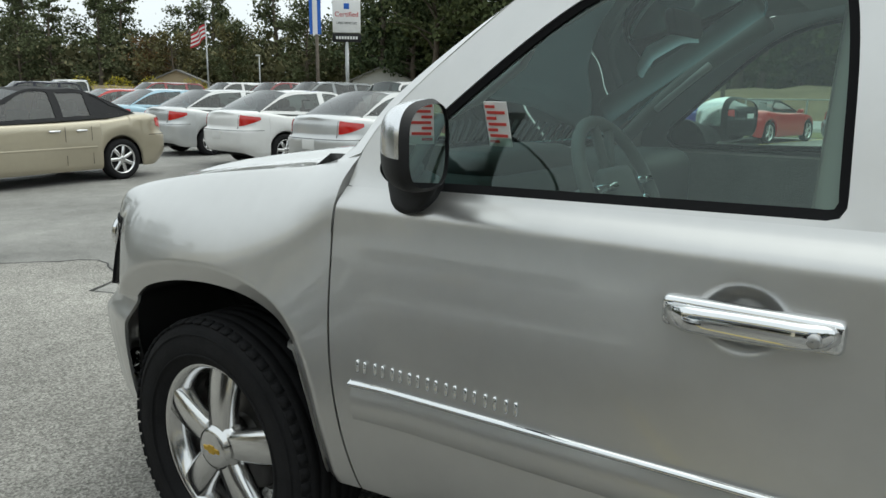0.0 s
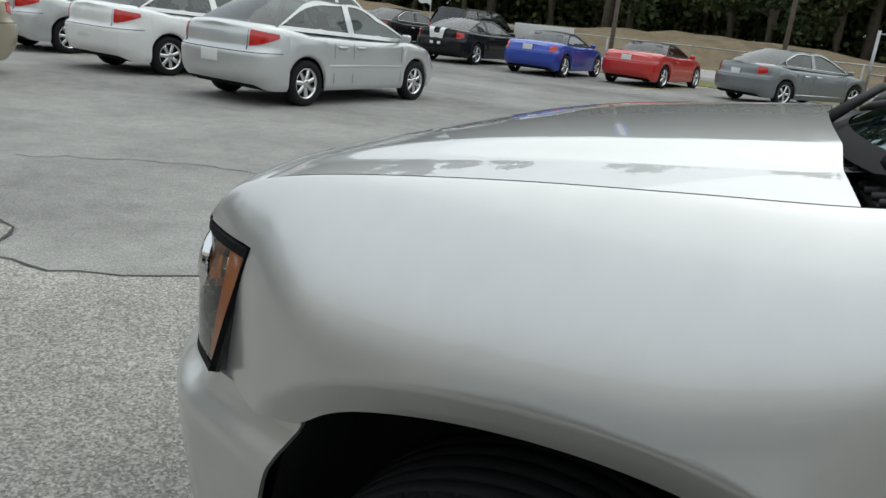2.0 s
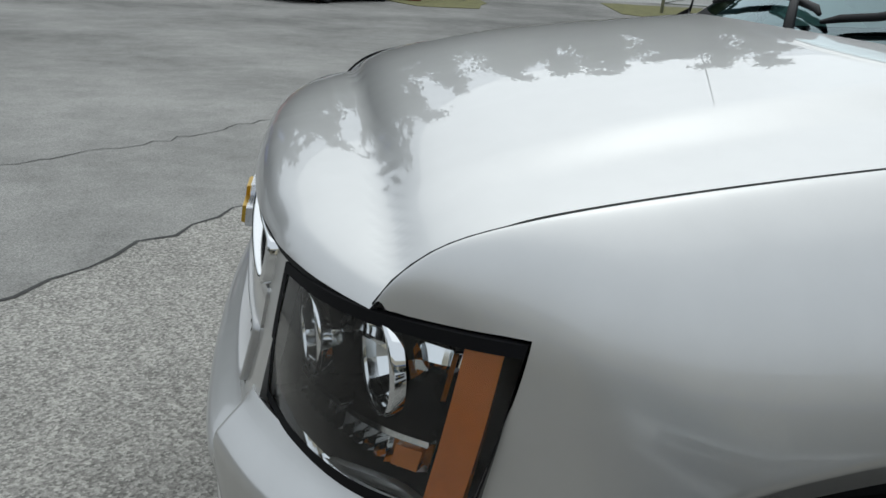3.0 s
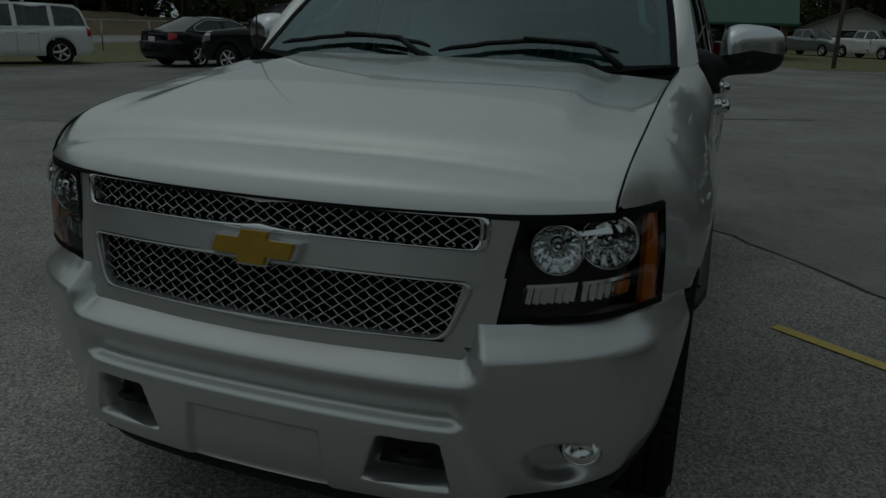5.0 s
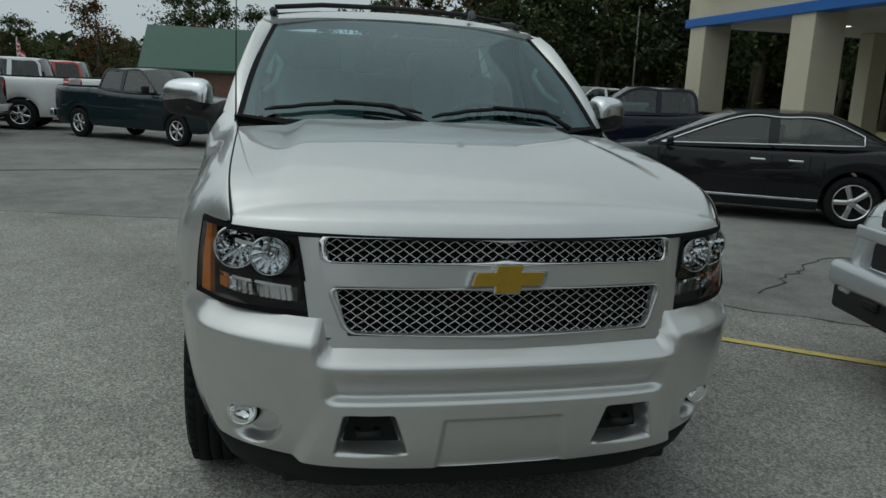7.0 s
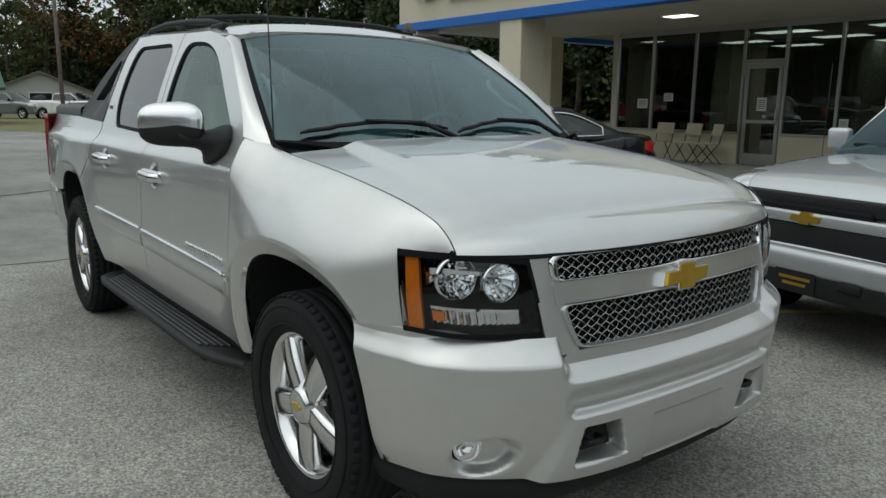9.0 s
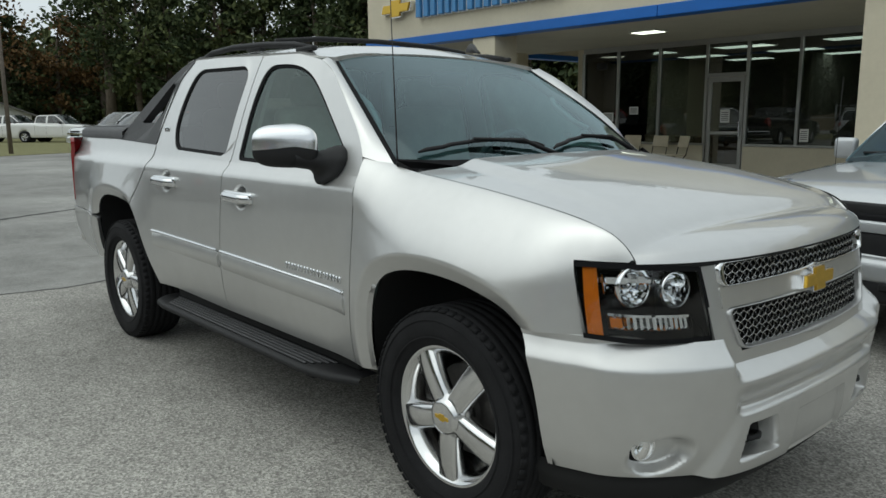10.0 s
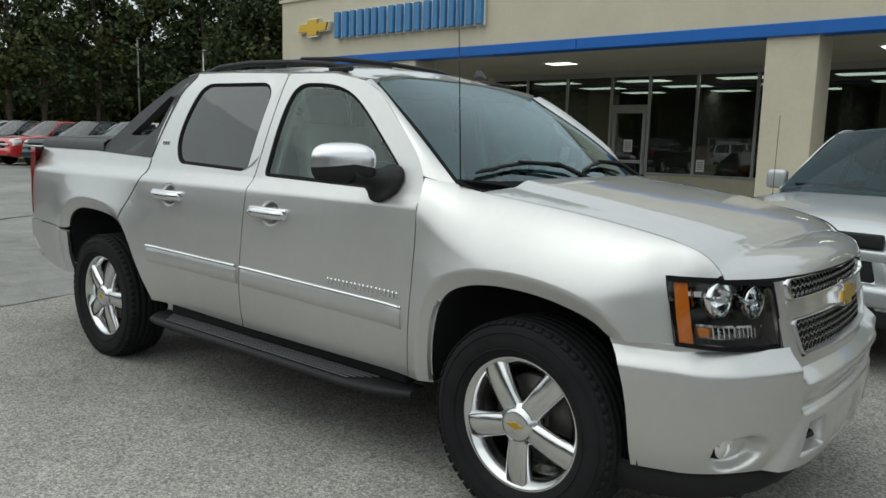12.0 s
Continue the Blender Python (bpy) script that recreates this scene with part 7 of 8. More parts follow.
# beside the showroom
place("long_sedan", "black sedan with chrome window trim by the showroom", "car", -6.42, 3.95, -121, 1, 1, C_BLACK, size=0.95)
place("pickup", "navy crew-cab pickup beside a black sedan", "pickup truck", -12.3, 5.35, -112, 1, 1, C_NAVY, size=0.92, group="parked cars")
for px, py, hd, col, nm in (((-38.6, 11.4, -80, C_SILVER, "silver"), (-35.9, 11.5, -81, C_SLATE, "slate green"), (-32.9, 11.7, -80, C_RED, "red"), (-29.9, 11.9, -79, C_SLATE, "slate green"), (-27.0, 12.2, -80, C_WHITE, "white"),
                                           (-58.0, 10.2, 42, C_WHITE, "white"), (-55.3, 12.3, 42, C_WHITE, "white"), (-61.5, 6.6, 42, C_GREY, "grey"))):
    car("pickup", f"{nm} pickup truck in a distant row", "pickup truck", px, py, hd, col, group="distant trucks")

# ---------------------------------------------------------------- showroom with canopy
STUCCO = mat("cream_stucco", (0.60, 0.545, 0.42), 0.85, vary=0.07, scale=1.2, bump=0.25, bump_scale=110)
BLUE_BAND = mat("blue_band", (0.004, 0.12, 0.46), 0.45, vary=0.08, scale=2)
SOFFIT = mat("soffit_board", (0.50, 0.47, 0.38), 0.8, vary=0.06, scale=1.5, bump=0.1)
ALU = mat("anodised_aluminium", (0.40, 0.40, 0.39), 0.35, 0.8, vary=0.06, scale=8)
G_SHOP = glass("shop_glass", (0.34, 0.37, 0.36), 1.1)
SHOPFLOOR = mat("shop_floor", (0.16, 0.14, 0.11), 0.35, vary=0.15, scale=2)
SHOPWALL = mat("shop_wall", (0.30, 0.285, 0.25), 0.8, vary=0.08, scale=2)
LIT = lamp_mat("fluorescent_panel", (0.97, 1.0, 0.93), 3.2)
LIT_OUT = lamp_mat("soffit_lamp_panel", (0.96, 1.0, 0.84), 2.2)
CONCRETE = mat("walkway_concrete", (0.34, 0.33, 0.30), 0.85, vary=0.15, scale=2, bump=0.2)

X0, X1 = -10.7, 16.0
YF, YW = 8.75, 13.3


def solid(name, size, at, material, label="", category="", kind="structure", bevel=0.0, parent=None):
    ob = new(name, bm_mesh(box_bm(size, at, bevel)))
    ob.data.materials.append(material)
    if parent:
        ob.parent = parent
        return tagged(ob, label) if label else ob
    return tagged(ob, label, category, kind=kind)


def span(x0, x1, y0, y1, z0, z1):
    return (x1 - x0, y1 - y0, z1 - z0), ((x0 + x1) / 2, (y0 + y1) / 2, (z0 + z1) / 2)


solid("walkway", *span(-13.4, X1, 9.9, YW - 0.02, 0.0, 0.15), CONCRETE, "raised concrete walkway under the canopy", "walkway", bevel=0.02)
solid("soffit", *span(-13.65, X1, YF + 0.3, YW, 3.15, 3.25), SOFFIT, "plain cream canopy soffit", "ceiling")
solid("canopy_roof", *span(-13.8, X1, YF + 0.3, YW + 9, 4.30, 4.42), SOFFIT, "flat canopy roof", "roof")
fas = group_at("fascia", Matrix(), "cream stucco fascia with a blue band", "fascia", kind="structure")
solid("fascia_board", *span(-13.8, X1, YF, YF + 0.3, 3.305, 4.64), STUCCO, parent=fas)
solid("fascia_end", *span(-13.8, -13.5, YF + 0.3, YW + 4, 3.305, 4.64), STUCCO, parent=fas)
solid("fascia_coping", *span(-13.86, X1, YF - 0.05, YF + 0.34, 4.64, 4.71), STUCCO, parent=fas)
for a, b in ((-13.85, -5.56), (-5.55, 2.44), (2.45, 10.0)):
    solid("blue_panel", *span(a, b, YF - 0.05, YF + 0.3, 3.11, 3.30), BLUE_BAND, parent=fas, bevel=0.012, label="blue metal band panel")
solid("blue_panel", *span(-13.85, -13.5, YF + 0.31, YW + 4, 3.155, 3.30), BLUE_BAND, parent=fas, bevel=0.012)
for x, y, w in ((-13.62, YF - 0.02, 0.64), (-10.02, YF - 0.02, 0.66), (-2.28, YF, 0.74), (5.4, YF, 0.74), (12.9, YF, 0.74), (-12.8, 12.6, 0.44)):
    solid("column", *span(x - 0.05, x - 0.05 + w, y + 0.02, y + 0.02 + w, 0.0, 3.15), STUCCO, "square cream stucco column", "column", bevel=0.015)
# store front
wall = group_at("wall_front", Matrix(), "showroom front of glass panes in aluminium mullions over a low wall", "shop front", kind="structure")
mull = [X0, -9.63, -8.46, -7.24, -6.28, -5.16, -3.87, -2.6, -1.3, 0.0, 1.3, 2.6, 3.9, 5.2, 6.5, 7.8, 9.1, 10.4]
for a, b in zip(mull, mull[1:]):
    door = abs(a + 7.24) < 0.01
    if not door:
        solid("low_wall", *span(a, b, YW - 0.06, YW + 0.12, 0.15, 0.80), STUCCO, parent=wall)
        solid("sill", *span(a, b, YW - 0.09, YW + 0.12, 0.805, 0.85), ALU, parent=wall, bevel=0.006)
        p = solid("pane", *span(a + 0.03, b - 0.03, YW, YW + 0.008, 0.85, 3.03), G_SHOP, parent=wall)
        p.visible_shadow = False
    else:
        d = solid("door_leaf", *span(a + 0.06, a + 0.14, YW - 0.02, YW + 0.04, 0.16, 2.30), ALU, parent=wall, bevel=0.006, label="aluminium and glass entrance door")
        solid("door_stile", *span(b - 0.14, b - 0.06, YW - 0.02, YW + 0.04, 0.16, 2.30), ALU, parent=d)
        solid("door_rail", *span(a + 0.14, b - 0.14, YW - 0.02, YW + 0.04, 2.20, 2.30), ALU, parent=d)
        solid("door_rail", *span(a + 0.14, b - 0.14, YW - 0.02, YW + 0.04, 0.16, 0.40), ALU, parent=d)
        solid("door_rail", *span(a + 0.14, b - 0.14, YW - 0.018, YW + 0.038, 1.05, 1.12), ALU, parent=d)
        p = solid("door_pane", *span(a + 0.14, b - 0.14, YW + 0.004, YW + 0.012, 0.4, 2.2), G_SHOP, parent=d)
        p.visible_shadow = False
        solid("pull_handle", *span(b - 0.13, b - 0.10, YW - 0.08, YW - 0.05, 1.0, 1.35), CHROME, parent=d, bevel=0.008)
        solid("transom_bar", *span(a, b, YW - 0.03, YW + 0.05, 2.31, 2.39), ALU, parent=wall)
        p = solid("transom_pane", *span(a + 0.03, b - 0.03, YW, YW + 0.008, 2.39, 3.03), G_SHOP, parent=wall)
        p.visible_shadow = False
for m_ in mull:
    solid("mullion", *span(m_ - 0.03, m_ + 0.03, YW - 0.035, YW + 0.06, 0.15 if abs(m_ + 7.24) < 1 and m_ < -6.2 else 0.85, 3.03), ALU, parent=wall)
solid("head_rail", *span(X0, mull[-1], YW - 0.03, YW + 0.06, 3.03, 3.15), ALU, parent=wall)
solid("wall_side", *span(X0 - 0.2, X0, YW, YW + 8.5, 0.0, 4.3), STUCCO, "cream stucco side wall", "wall")
solid("wall_back", *span(X0, X1, YW + 8.3, YW + 8.5, 0.0, 4.3), SHOPWALL, "plain back wall of the showroom", "wall")
solid("wall_east", *span(mull[-1] + 0.03, X1, YW - 0.05, YW + 0.15, 0.15, 3.15), STUCCO, "cream stucco wall", "wall")
solid("wall_end", *span(X1 - 0.2, X1, YW + 0.15, YW + 8.3, 0.0, 4.3), STUCCO, "cream stucco end wall", "wall")
solid("floor", *span(X0, X1 - 0.2, YW + 0.13, YW + 8.3, 0.0, 0.155), SHOPFLOOR, "brown tiled showroom floor", "floor")
solid("ceiling", *span(X0, X1 - 0.2, YW + 0.07, YW + 8.3, 3.08, 3.14), SHOPWALL, "showroom ceiling", "ceiling")
for i, x in enumerate((-9.6, -7.1, -4.6, -2.1, 0.4, 2.9, 5.4)):
    for j, y in enumerate((14.6, 16.6, 18.6)):
        t = group_at("ceiling_light", Matrix.Translation((x + 0.3 * j, y, 3.06)), "lit fluorescent ceiling panel", "ceiling light", "showroom lights")
        solid("light_frame", (1.28, 0.66, 0.03), (0, 0, 0), WHITE, parent=t, bevel=0.006)
        solid("diffuser", (1.18, 0.56, 0.012), (0, 0, -0.018), LIT, parent=t)
for x in (-11.6, -7.2, -0.9, 3.5):
    t = group_at("soffit_light", Matrix.Translation((x, 10.9, 3.145)), "square lamp recessed in the soffit", "soffit light", "soffit lights")
    solid("light_frame", (0.64, 0.44, 0.03), (0, 0, 0), WHITE, parent=t, bevel=0.006)
    solid("diffuser", (0.56, 0.36, 0.012), (0, 0, -0.018), LIT_OUT, parent=t)
# things inside the showroom, dim behind the glass
DESKM = mat("brown_laminate", (0.16, 0.09, 0.045), 0.45, vary=0.25, scale=4)
for x, y in ((-9.0, 16.5), (-4.4, 15.6), (-1.5, 17.0), (2.2, 15.8)):
    dk = group_at("desk", Matrix.Translation((x, y, 0.155)), "brown laminate office desk", "desk", "showroom desks")
    solid("desk_top", (1.5, 0.75, 0.04), (0, 0, 0.73), DESKM, parent=dk, bevel=0.008)
    for sx in (-0.7, 0.7):
        solid("desk_side", (0.04, 0.68, 0.70), (sx, 0, 0.355), DESKM, parent=dk)
    solid("desk_panel", (1.34, 0.03, 0.5), (0, -0.3, 0.45), DESKM, parent=dk)
for x in (-6.9, -3.3, 0.6):
    solid("partition", (0.12, 3.4, 2.9), (x, 19.6, 1.605), SHOPWALL, "plain office partition", "partition", kind="structure")
for x, z, w, h in ((-9.9, 1.45, 0.30, 0.22), (-5.0, 1.05, 0.18, 0.26), (-6.76, 1.45, 0.22, 0.28), (-9.15, 1.6, 0.25, 0.18)):
    nt = solid("notice", (w, 0.004, h), (x, YW - 0.006, z), WHITE, "small printed notice taped to the glass", "notice", kind="", bevel=0)
    bm = bmesh.new()
    for k in range(5):
        box_bm((w * 0.75, 0.002, h * 0.05), (x, YW - 0.0095, z + h * (0.3 - 0.15 * k)), 0, bm=bm)
    part("notice_bars", bm, DARK, nt, smooth=False)
# sign on the fascia: a gold bar emblem and a row of plain blue blocks
sg = group_at("fascia_sign", Matrix.Translation((-12.85, YF - 0.10, 3.97)), "gold emblem and blue raised blocks on the fascia", "sign")
b = emblem_mesh(3.9, -0.06, 0.06, Matrix.Translation((0.33, 0, 0)))
em_s = part("emblem", b, GOLD, sg, "gold bar-shaped emblem", smooth=False)
part("emblem_rim", emblem_mesh(4.3, -0.03, 0.09, Matrix.Translation((0.33, 0, 0))), CHROME, em_s, smooth=False)
SIGN_BLUE = mat("sign_blue", (0.06, 0.22, 0.46), 0.35, vary=0.06, scale=4)
x = 1.08
for i, w in enumerate((0.42, 0.40, 0.35, 0.42, 0.40, 0.44, 0.33, 0.35, 0.39)):
    for k in (0.19, 0.81):
        bar = part("sign_block", box_bm((w * 0.36, 0.12, 0.56), (x + w * k, 0, 0), 0.012, seg=2), SIGN_BLUE, sg, smooth=False)
        part("block_edge", box_bm((w * 0.36 + 0.03, 0.05, 0.59), (x + w * k, 0.05, 0), 0.006, seg=1), WHITE, bar, smooth=False)
    x += w + 0.085
# folding chairs on the walkway
CHAIRM = mat("beige_folding_chair", (0.50, 0.44, 0.32), 0.5, vary=0.1, scale=8)


def folding_chair(m):
    c = group_at("folding_chair", m, "beige metal folding chair on the walkway", "chair", "folding chairs")
    part("seat", box_bm((0.40, 0.40, 0.025), (0, 0, 0.44), 0.012), CHAIRM, c)
    part("backrest", box_bm((0.025, 0.42, 0.26), (-0.22, 0, 0.74), 0.010, Matrix.Rotation(radians(-12), 3, 'Y')), CHAIRM, c)
    for s in (0.20, -0.20):
        part("leg", tube([(-0.26, s, 0.86), (-0.16, s, 0.45), (0.24, s, 0.0)], 0.011, 6), BLACK, c)
        part("leg", tube([(0.16, s * 0.9, 0.44), (-0.24, s * 0.9, 0.0)], 0.011, 6), BLACK, c)
    part("stretcher", tube([(0.15, -0.2, 0.11), (0.15, 0.2, 0.11)], 0.008, 6), CHAIRM, c)
    return c


fc = folding_chair(Matrix.Translation((-8.85, 12.70, 0.15)) @ Matrix.Rotation(radians(-80), 4, 'Z'))
copy_thing(fc, Matrix.Translation((-8.15, 12.72, 0.15)) @ Matrix.Rotation(radians(-95), 4, 'Z'))
copy_thing(fc, Matrix.Translation((-7.60, 12.70, 0.15)) @ Matrix.Rotation(radians(-118), 4, 'Z'))
sp = group_at("wall_speaker", Matrix.Translation((-9.3, 12.2, 2.62)), "small dark loudspeaker on a column", "loudspeaker")
part("speaker_box", box_bm((0.22, 0.16, 0.16), (0, 0, 0), 0.03, seg=3), BLACK, sp)
part("speaker_arm", tube([(0, 0, 0), (0, 0.14, 0.05)], 0.015, 6), BLACK, sp)

# ---------------------------------------------------------------- silver pickup parked beside, nose to the camera's way
C_PALE = paint("pale_silver_paint", (0.50, 0.515, 0.53), 0.5, 0.34)
near = car("pickup", "pale silver compact pickup with black mesh grille, parked nose-out", "pickup truck", 0.51, 4.665, -101, C_PALE, group="", glassm=G_NEAR)
near.scale = (0.82, 0.90, 0.90)
nf = KINDS["pickup"]["L"] / 2
for z, h, w, m_, nm, lb in ((0.885, 0.080, 1.50, C_PALE, "grille_bar", "body-colour bar across the grille"),):
    part(nm, box_bm((0.05, w, h), (nf - 0.07, 0, z), 0.018, seg=3), m_, near, lb)
part("upper_grille", box_bm((0.06, 1.20, 0.11), (nf - 0.135, 0, 0.985), 0.02, seg=3), BLACK, near, "black mesh upper grille")
part("lower_grille", box_bm((0.06, 1.16, 0.17), (nf - 0.095, 0, 0.765), 0.03, seg=3), BLACK, near, "black mesh lower grille")
for s in (1, -1):
    part("grille_post", box_bm((0.06, 0.10, 0.20), (nf - 0.085, s * 0.62, 0.77), 0.02, Matrix.Rotation(radians(s * 14), 3, 'X')), C_PALE, near)
    part("fog_lamp", box_bm((0.05, 0.17, 0.10), (nf - 0.02, s * 0.70, 0.53), 0.03, seg=3), CLEAR_LAMP, near, "clear fog lamp")
    part("tow_slot", box_bm((0.04, 0.16, 0.06), (nf + 0.012, s * 0.40, 0.50), 0.02, seg=3), DARK, near)
part("emblem", emblem_mesh(0.86, -0.02, 0.01, Matrix.Translation((nf - 0.045, 0, 0.888)) @ Matrix.Rotation(radians(90), 4, 'Z')), GOLD, near, "gold bar-shaped emblem", smooth=False)
part("front_bumper", box_bm((0.20, 1.80, 0.17), (nf - 0.07, 0, 0.60), 0.06, seg=4), C_PALE, near, "pale silver front bumper")
part("bumper_insert", box_bm((0.10, 1.66, 0.16), (nf - 0.045, 0, 0.46), 0.03, seg=3), BLACK, near, "black bumper insert")
pl = part("front_plate", box_bm((0.012, 0.31, 0.15), (nf + 0.012, 0, 0.47), 0.004), BLACK, near, "dark dealer plate with gold bars", smooth=False)
bm = bmesh.new()
for k, (w, z) in enumerate(((0.24, 0.49), (0.18, 0.45))):
    box_bm((0.004, w, 0.02), (nf + 0.02, 0, z), 0, bm=bm)
part("plate_bar", bm, GOLD, pl, smooth=False)
part("aerial", tube([(1.55, -0.86, 1.20), (1.53, -0.86, 1.95)], 0.003, 6), BLACK, near)
for s in (1, -1):
    part("wiper_blade", tube([(1.33, s * 0.1 - 0.05, 1.29), (1.24, s * 0.1 - 0.45, 1.32), (1.25, s * 0.1 - 0.68, 1.31)], 0.012, 6), BLACK, near)

# ---------------------------------------------------------------- fence, signs, poles, houses
GALV = mat("galvanised_steel", (0.42, 0.43, 0.43), 0.45, 0.7, vary=0.15, scale=9)
WOODPOLE = mat("weathered_pole", (0.16, 0.135, 0.11), 0.85, vary=0.3, scale=5)


def fence_run(x0, y0, x1, y1, n):
    f = group_at("fence", Matrix(), "chain-link fence with galvanised posts", "fence")
    for i in range(n + 1):
        x, y = x0 + (x1 - x0) * i / n, y0 + (y1 - y0) * i / n
        part("post", tube([(x, y, 0), (x, y, 1.28)], 0.03, 8), GALV, f)
    part("top_rail", tube([(x0, y0, 1.25), (x1, y1, 1.25)], 0.022, 8), GALV, f)
    bm = bmesh.new()
    L = math.hypot(x1 - x0, y1 - y0)
    ux, uy = (x1 - x0) / L, (y1 - y0) / L
    k = int(L / 0.16)
    for i in range(k):
        a = i * 0.16
        for s in (1, -1):
            b = a + s * 1.2
            if 0 <= b <= L:
                p, q = Vector((x0 + ux * a, y0 + uy * a, 0.03)), Vector((x0 + ux * b, y0 + uy * b, 1.23))
                w = Vector((ux, uy, 0)) * 0.0025
                bm.faces.new([bm.verts.new(v) for v in (p - w, p + w, q + w, q - w)])
    wire = part("wire_mesh", bm, GALV, f, "woven wire mesh", smooth=False)
    tagged(wire, kind="stuff")
    return f


fence_run(60, -27.6, 4.2, -27.3, 18)
fence_run(4.2, -27.3, -4.0, -26.2, 3)
fence_run(-11.0, -25.1, -34, -22.5, 9)


def gate_frame(x0, y0, x1, y1, h):
    g_ = group_at("gate", Matrix(), "tubular steel gate frame with a hung board", "gate")
    part("post", tube([(x0, y0, 0), (x0, y0, h)], 0.05, 10), GALV, g_)
    part("post", tube([(x1, y1, 0), (x1, y1, h)], 0.05, 10), GALV, g_)
    for z in (0.35, 1.0, h - 0.1):
        part("rail", tube([(x0, y0, z), (x1, y1, z)], 0.025, 8), GALV, g_)
    part("brace", tube([(x0, y0, 0.35), (x1, y1, 1.0)], 0.02, 8), GALV, g_)
    d = Vector((x1 - x0, y1 - y0, 0)).normalized()
    bm = box_bm((math.hypot(x1 - x0, y1 - y0) * 0.62, 0.04, 0.5), ((x0 + x1) / 2, (y0 + y1) / 2 + 0.06, h - 0.45), 0.01, Matrix.Rotation(math.atan2(d.y, d.x), 3, 'Z'))
    part("board", bm, mat("faded_board", (0.55, 0.58, 0.53), 0.6, vary=0.12, scale=2), g_, "faded blank board")
    return g_


gate_frame(-1.4, -25.3, -4.1, -26.0, 2.3)
gate_frame(-11.0, -25.0, -13.6, -24.4, 2.3)
gate_frame(-16.0, -22.6, -18.5, -22.0, 2.1)
bn = group_at("rubbish_bin", Matrix.Translation((-2.1, -24.3, 0.02)), "dark red steel bin by the gate", "bin")
bm = lathe([(0.001, 0), (0.30, 0), (0.30, 0.02), (0.32, 0.9), (0.34, 0.92), (0.31, 0.95), (0.001, 0.95)], 24)
bmesh.ops.rotate(bm, matrix=Matrix.Rotation(radians(90), 3, 'X'), verts=bm.verts)
bmesh.ops.recalc_face_normals(bm, faces=bm.faces)
part("bin_body", bm, C_DRED, bn)
part("bin_lid", box_bm((0.66, 0.66, 0.06), (0, 0, 0.98), 0.02), C_DRED, bn)
# small notice post and traffic-signal box by the gate
np_ = group_at("notice_post", Matrix.Translation((-13.8, -19.9, 0.02)), "grey twin-post notice by the gate", "sign")
for s in (-0.22, 0.22):
    part("post", tube([(s, 0, 0), (s, 0, 3.0)], 0.06, 8), GALV, np_)
part("panel", box_bm((0.62, 0.05, 0.7), (0, 0, 2.6), 0.01), GALV, np_)
kb = group_at("utility_box", Matrix.Translation((-12.9, -19.0, 0.02)), "blue-grey utility box on the verge", "box")
part("cabinet", box_bm((0.9, 0.45, 0.55), (0, 0, 0.275), 0.02), C_SLATE, kb)


def bush(x, y, r, h, seed, material, label):
    rnd = random.Random(seed)
    b = group_at("shrub", Matrix.Translation((x, y, 0)), label, "shrub")
    bm = bmesh.new()
    for _ in range(900):
        a, u, v = rnd.uniform(0, 6.283), rnd.random() ** 0.5, rnd.random()
        p = Vector((r * u * math.cos(a) * (1 - 0.4 * v), r * u * math.sin(a) * (1 - 0.4 * v), h * v * (1 - 0.35 * u * u) + 0.04))
        leaf(bm, p, rnd.uniform(0.04, 0.09), rnd)
    part("leaves", bm, material, b, smooth=False)
    bm = bmesh.new()
    for k in range(6):
        a = k * 1.05
        tube([(0, 0, 0), (r * 0.4 * math.cos(a), r * 0.4 * math.sin(a), h * 0.7)], [0.02, 0.006], 5, bm)
    part("stems", bm, WOODPOLE, b)
    return b


def leaf(bm, p, size, rnd):
    """One small folded leaf spray, turned at random."""
    n = Vector((rnd.gauss(0, 1), rnd.gauss(0, 1), rnd.gauss(0.4, 1))).normalized()
    a = n.orthogonal().normalized()
    q = Matrix.Rotation(rnd.uniform(0, 6.283), 3, n)
    a = q @ a
    b = n.cross(a)
    v = [bm.verts.new(p + a * size), bm.verts.new(p + b * size * 0.55 + n * size * 0.15), bm.verts.new(p - a * size), bm.verts.new(p - b * size * 0.55 + n * size * 0.15)]
    bm.faces.new(v)


def foliage(name, dark, light):
    m = bpy.data.materials.new(name)
    m.use_nodes = True
    n, l, b = m.node_tree.nodes, m.node_tree.links, bsdf_of(m)
    geo = n.new("ShaderNodeNewGeometry")
    ramp = n.new("ShaderNodeValToRGB")
    ramp.color_ramp.elements[0].color = (*dark, 1)
    ramp.color_ramp.elements[1].color = (*light, 1)
    l.new(geo.outputs["Random Per Island"], ramp.inputs["Fac"])
    l.new(ramp.outputs["Color"], b.inputs["Base Color"])
    b.inputs["Roughness"].default_value = 0.75
    b.inputs["Specular IOR Level"].default_value = 0.2
    return m


F_PINE = foliage("pine_foliage", (0.022, 0.036, 0.014), (0.065, 0.085, 0.035))
F_OAK = foliage("oak_foliage", (0.035, 0.050, 0.018), (0.10, 0.115, 0.045))
F_RUST = foliage("autumn_foliage", (0.075, 0.045, 0.02), (0.17, 0.10, 0.04))
F_OLIVE = foliage("olive_foliage", (0.07, 0.07, 0.028), (0.18, 0.16, 0.075))
# these two greens are lightened: distance haze is put into the leaf colour
F_HAZE = foliage("hazed_distant_foliage", (0.075, 0.082, 0.042), (0.20, 0.185, 0.10))
F_MID_HAZE = foliage("hazed_green_foliage", (0.050, 0.064, 0.030), (0.135, 0.150, 0.075))
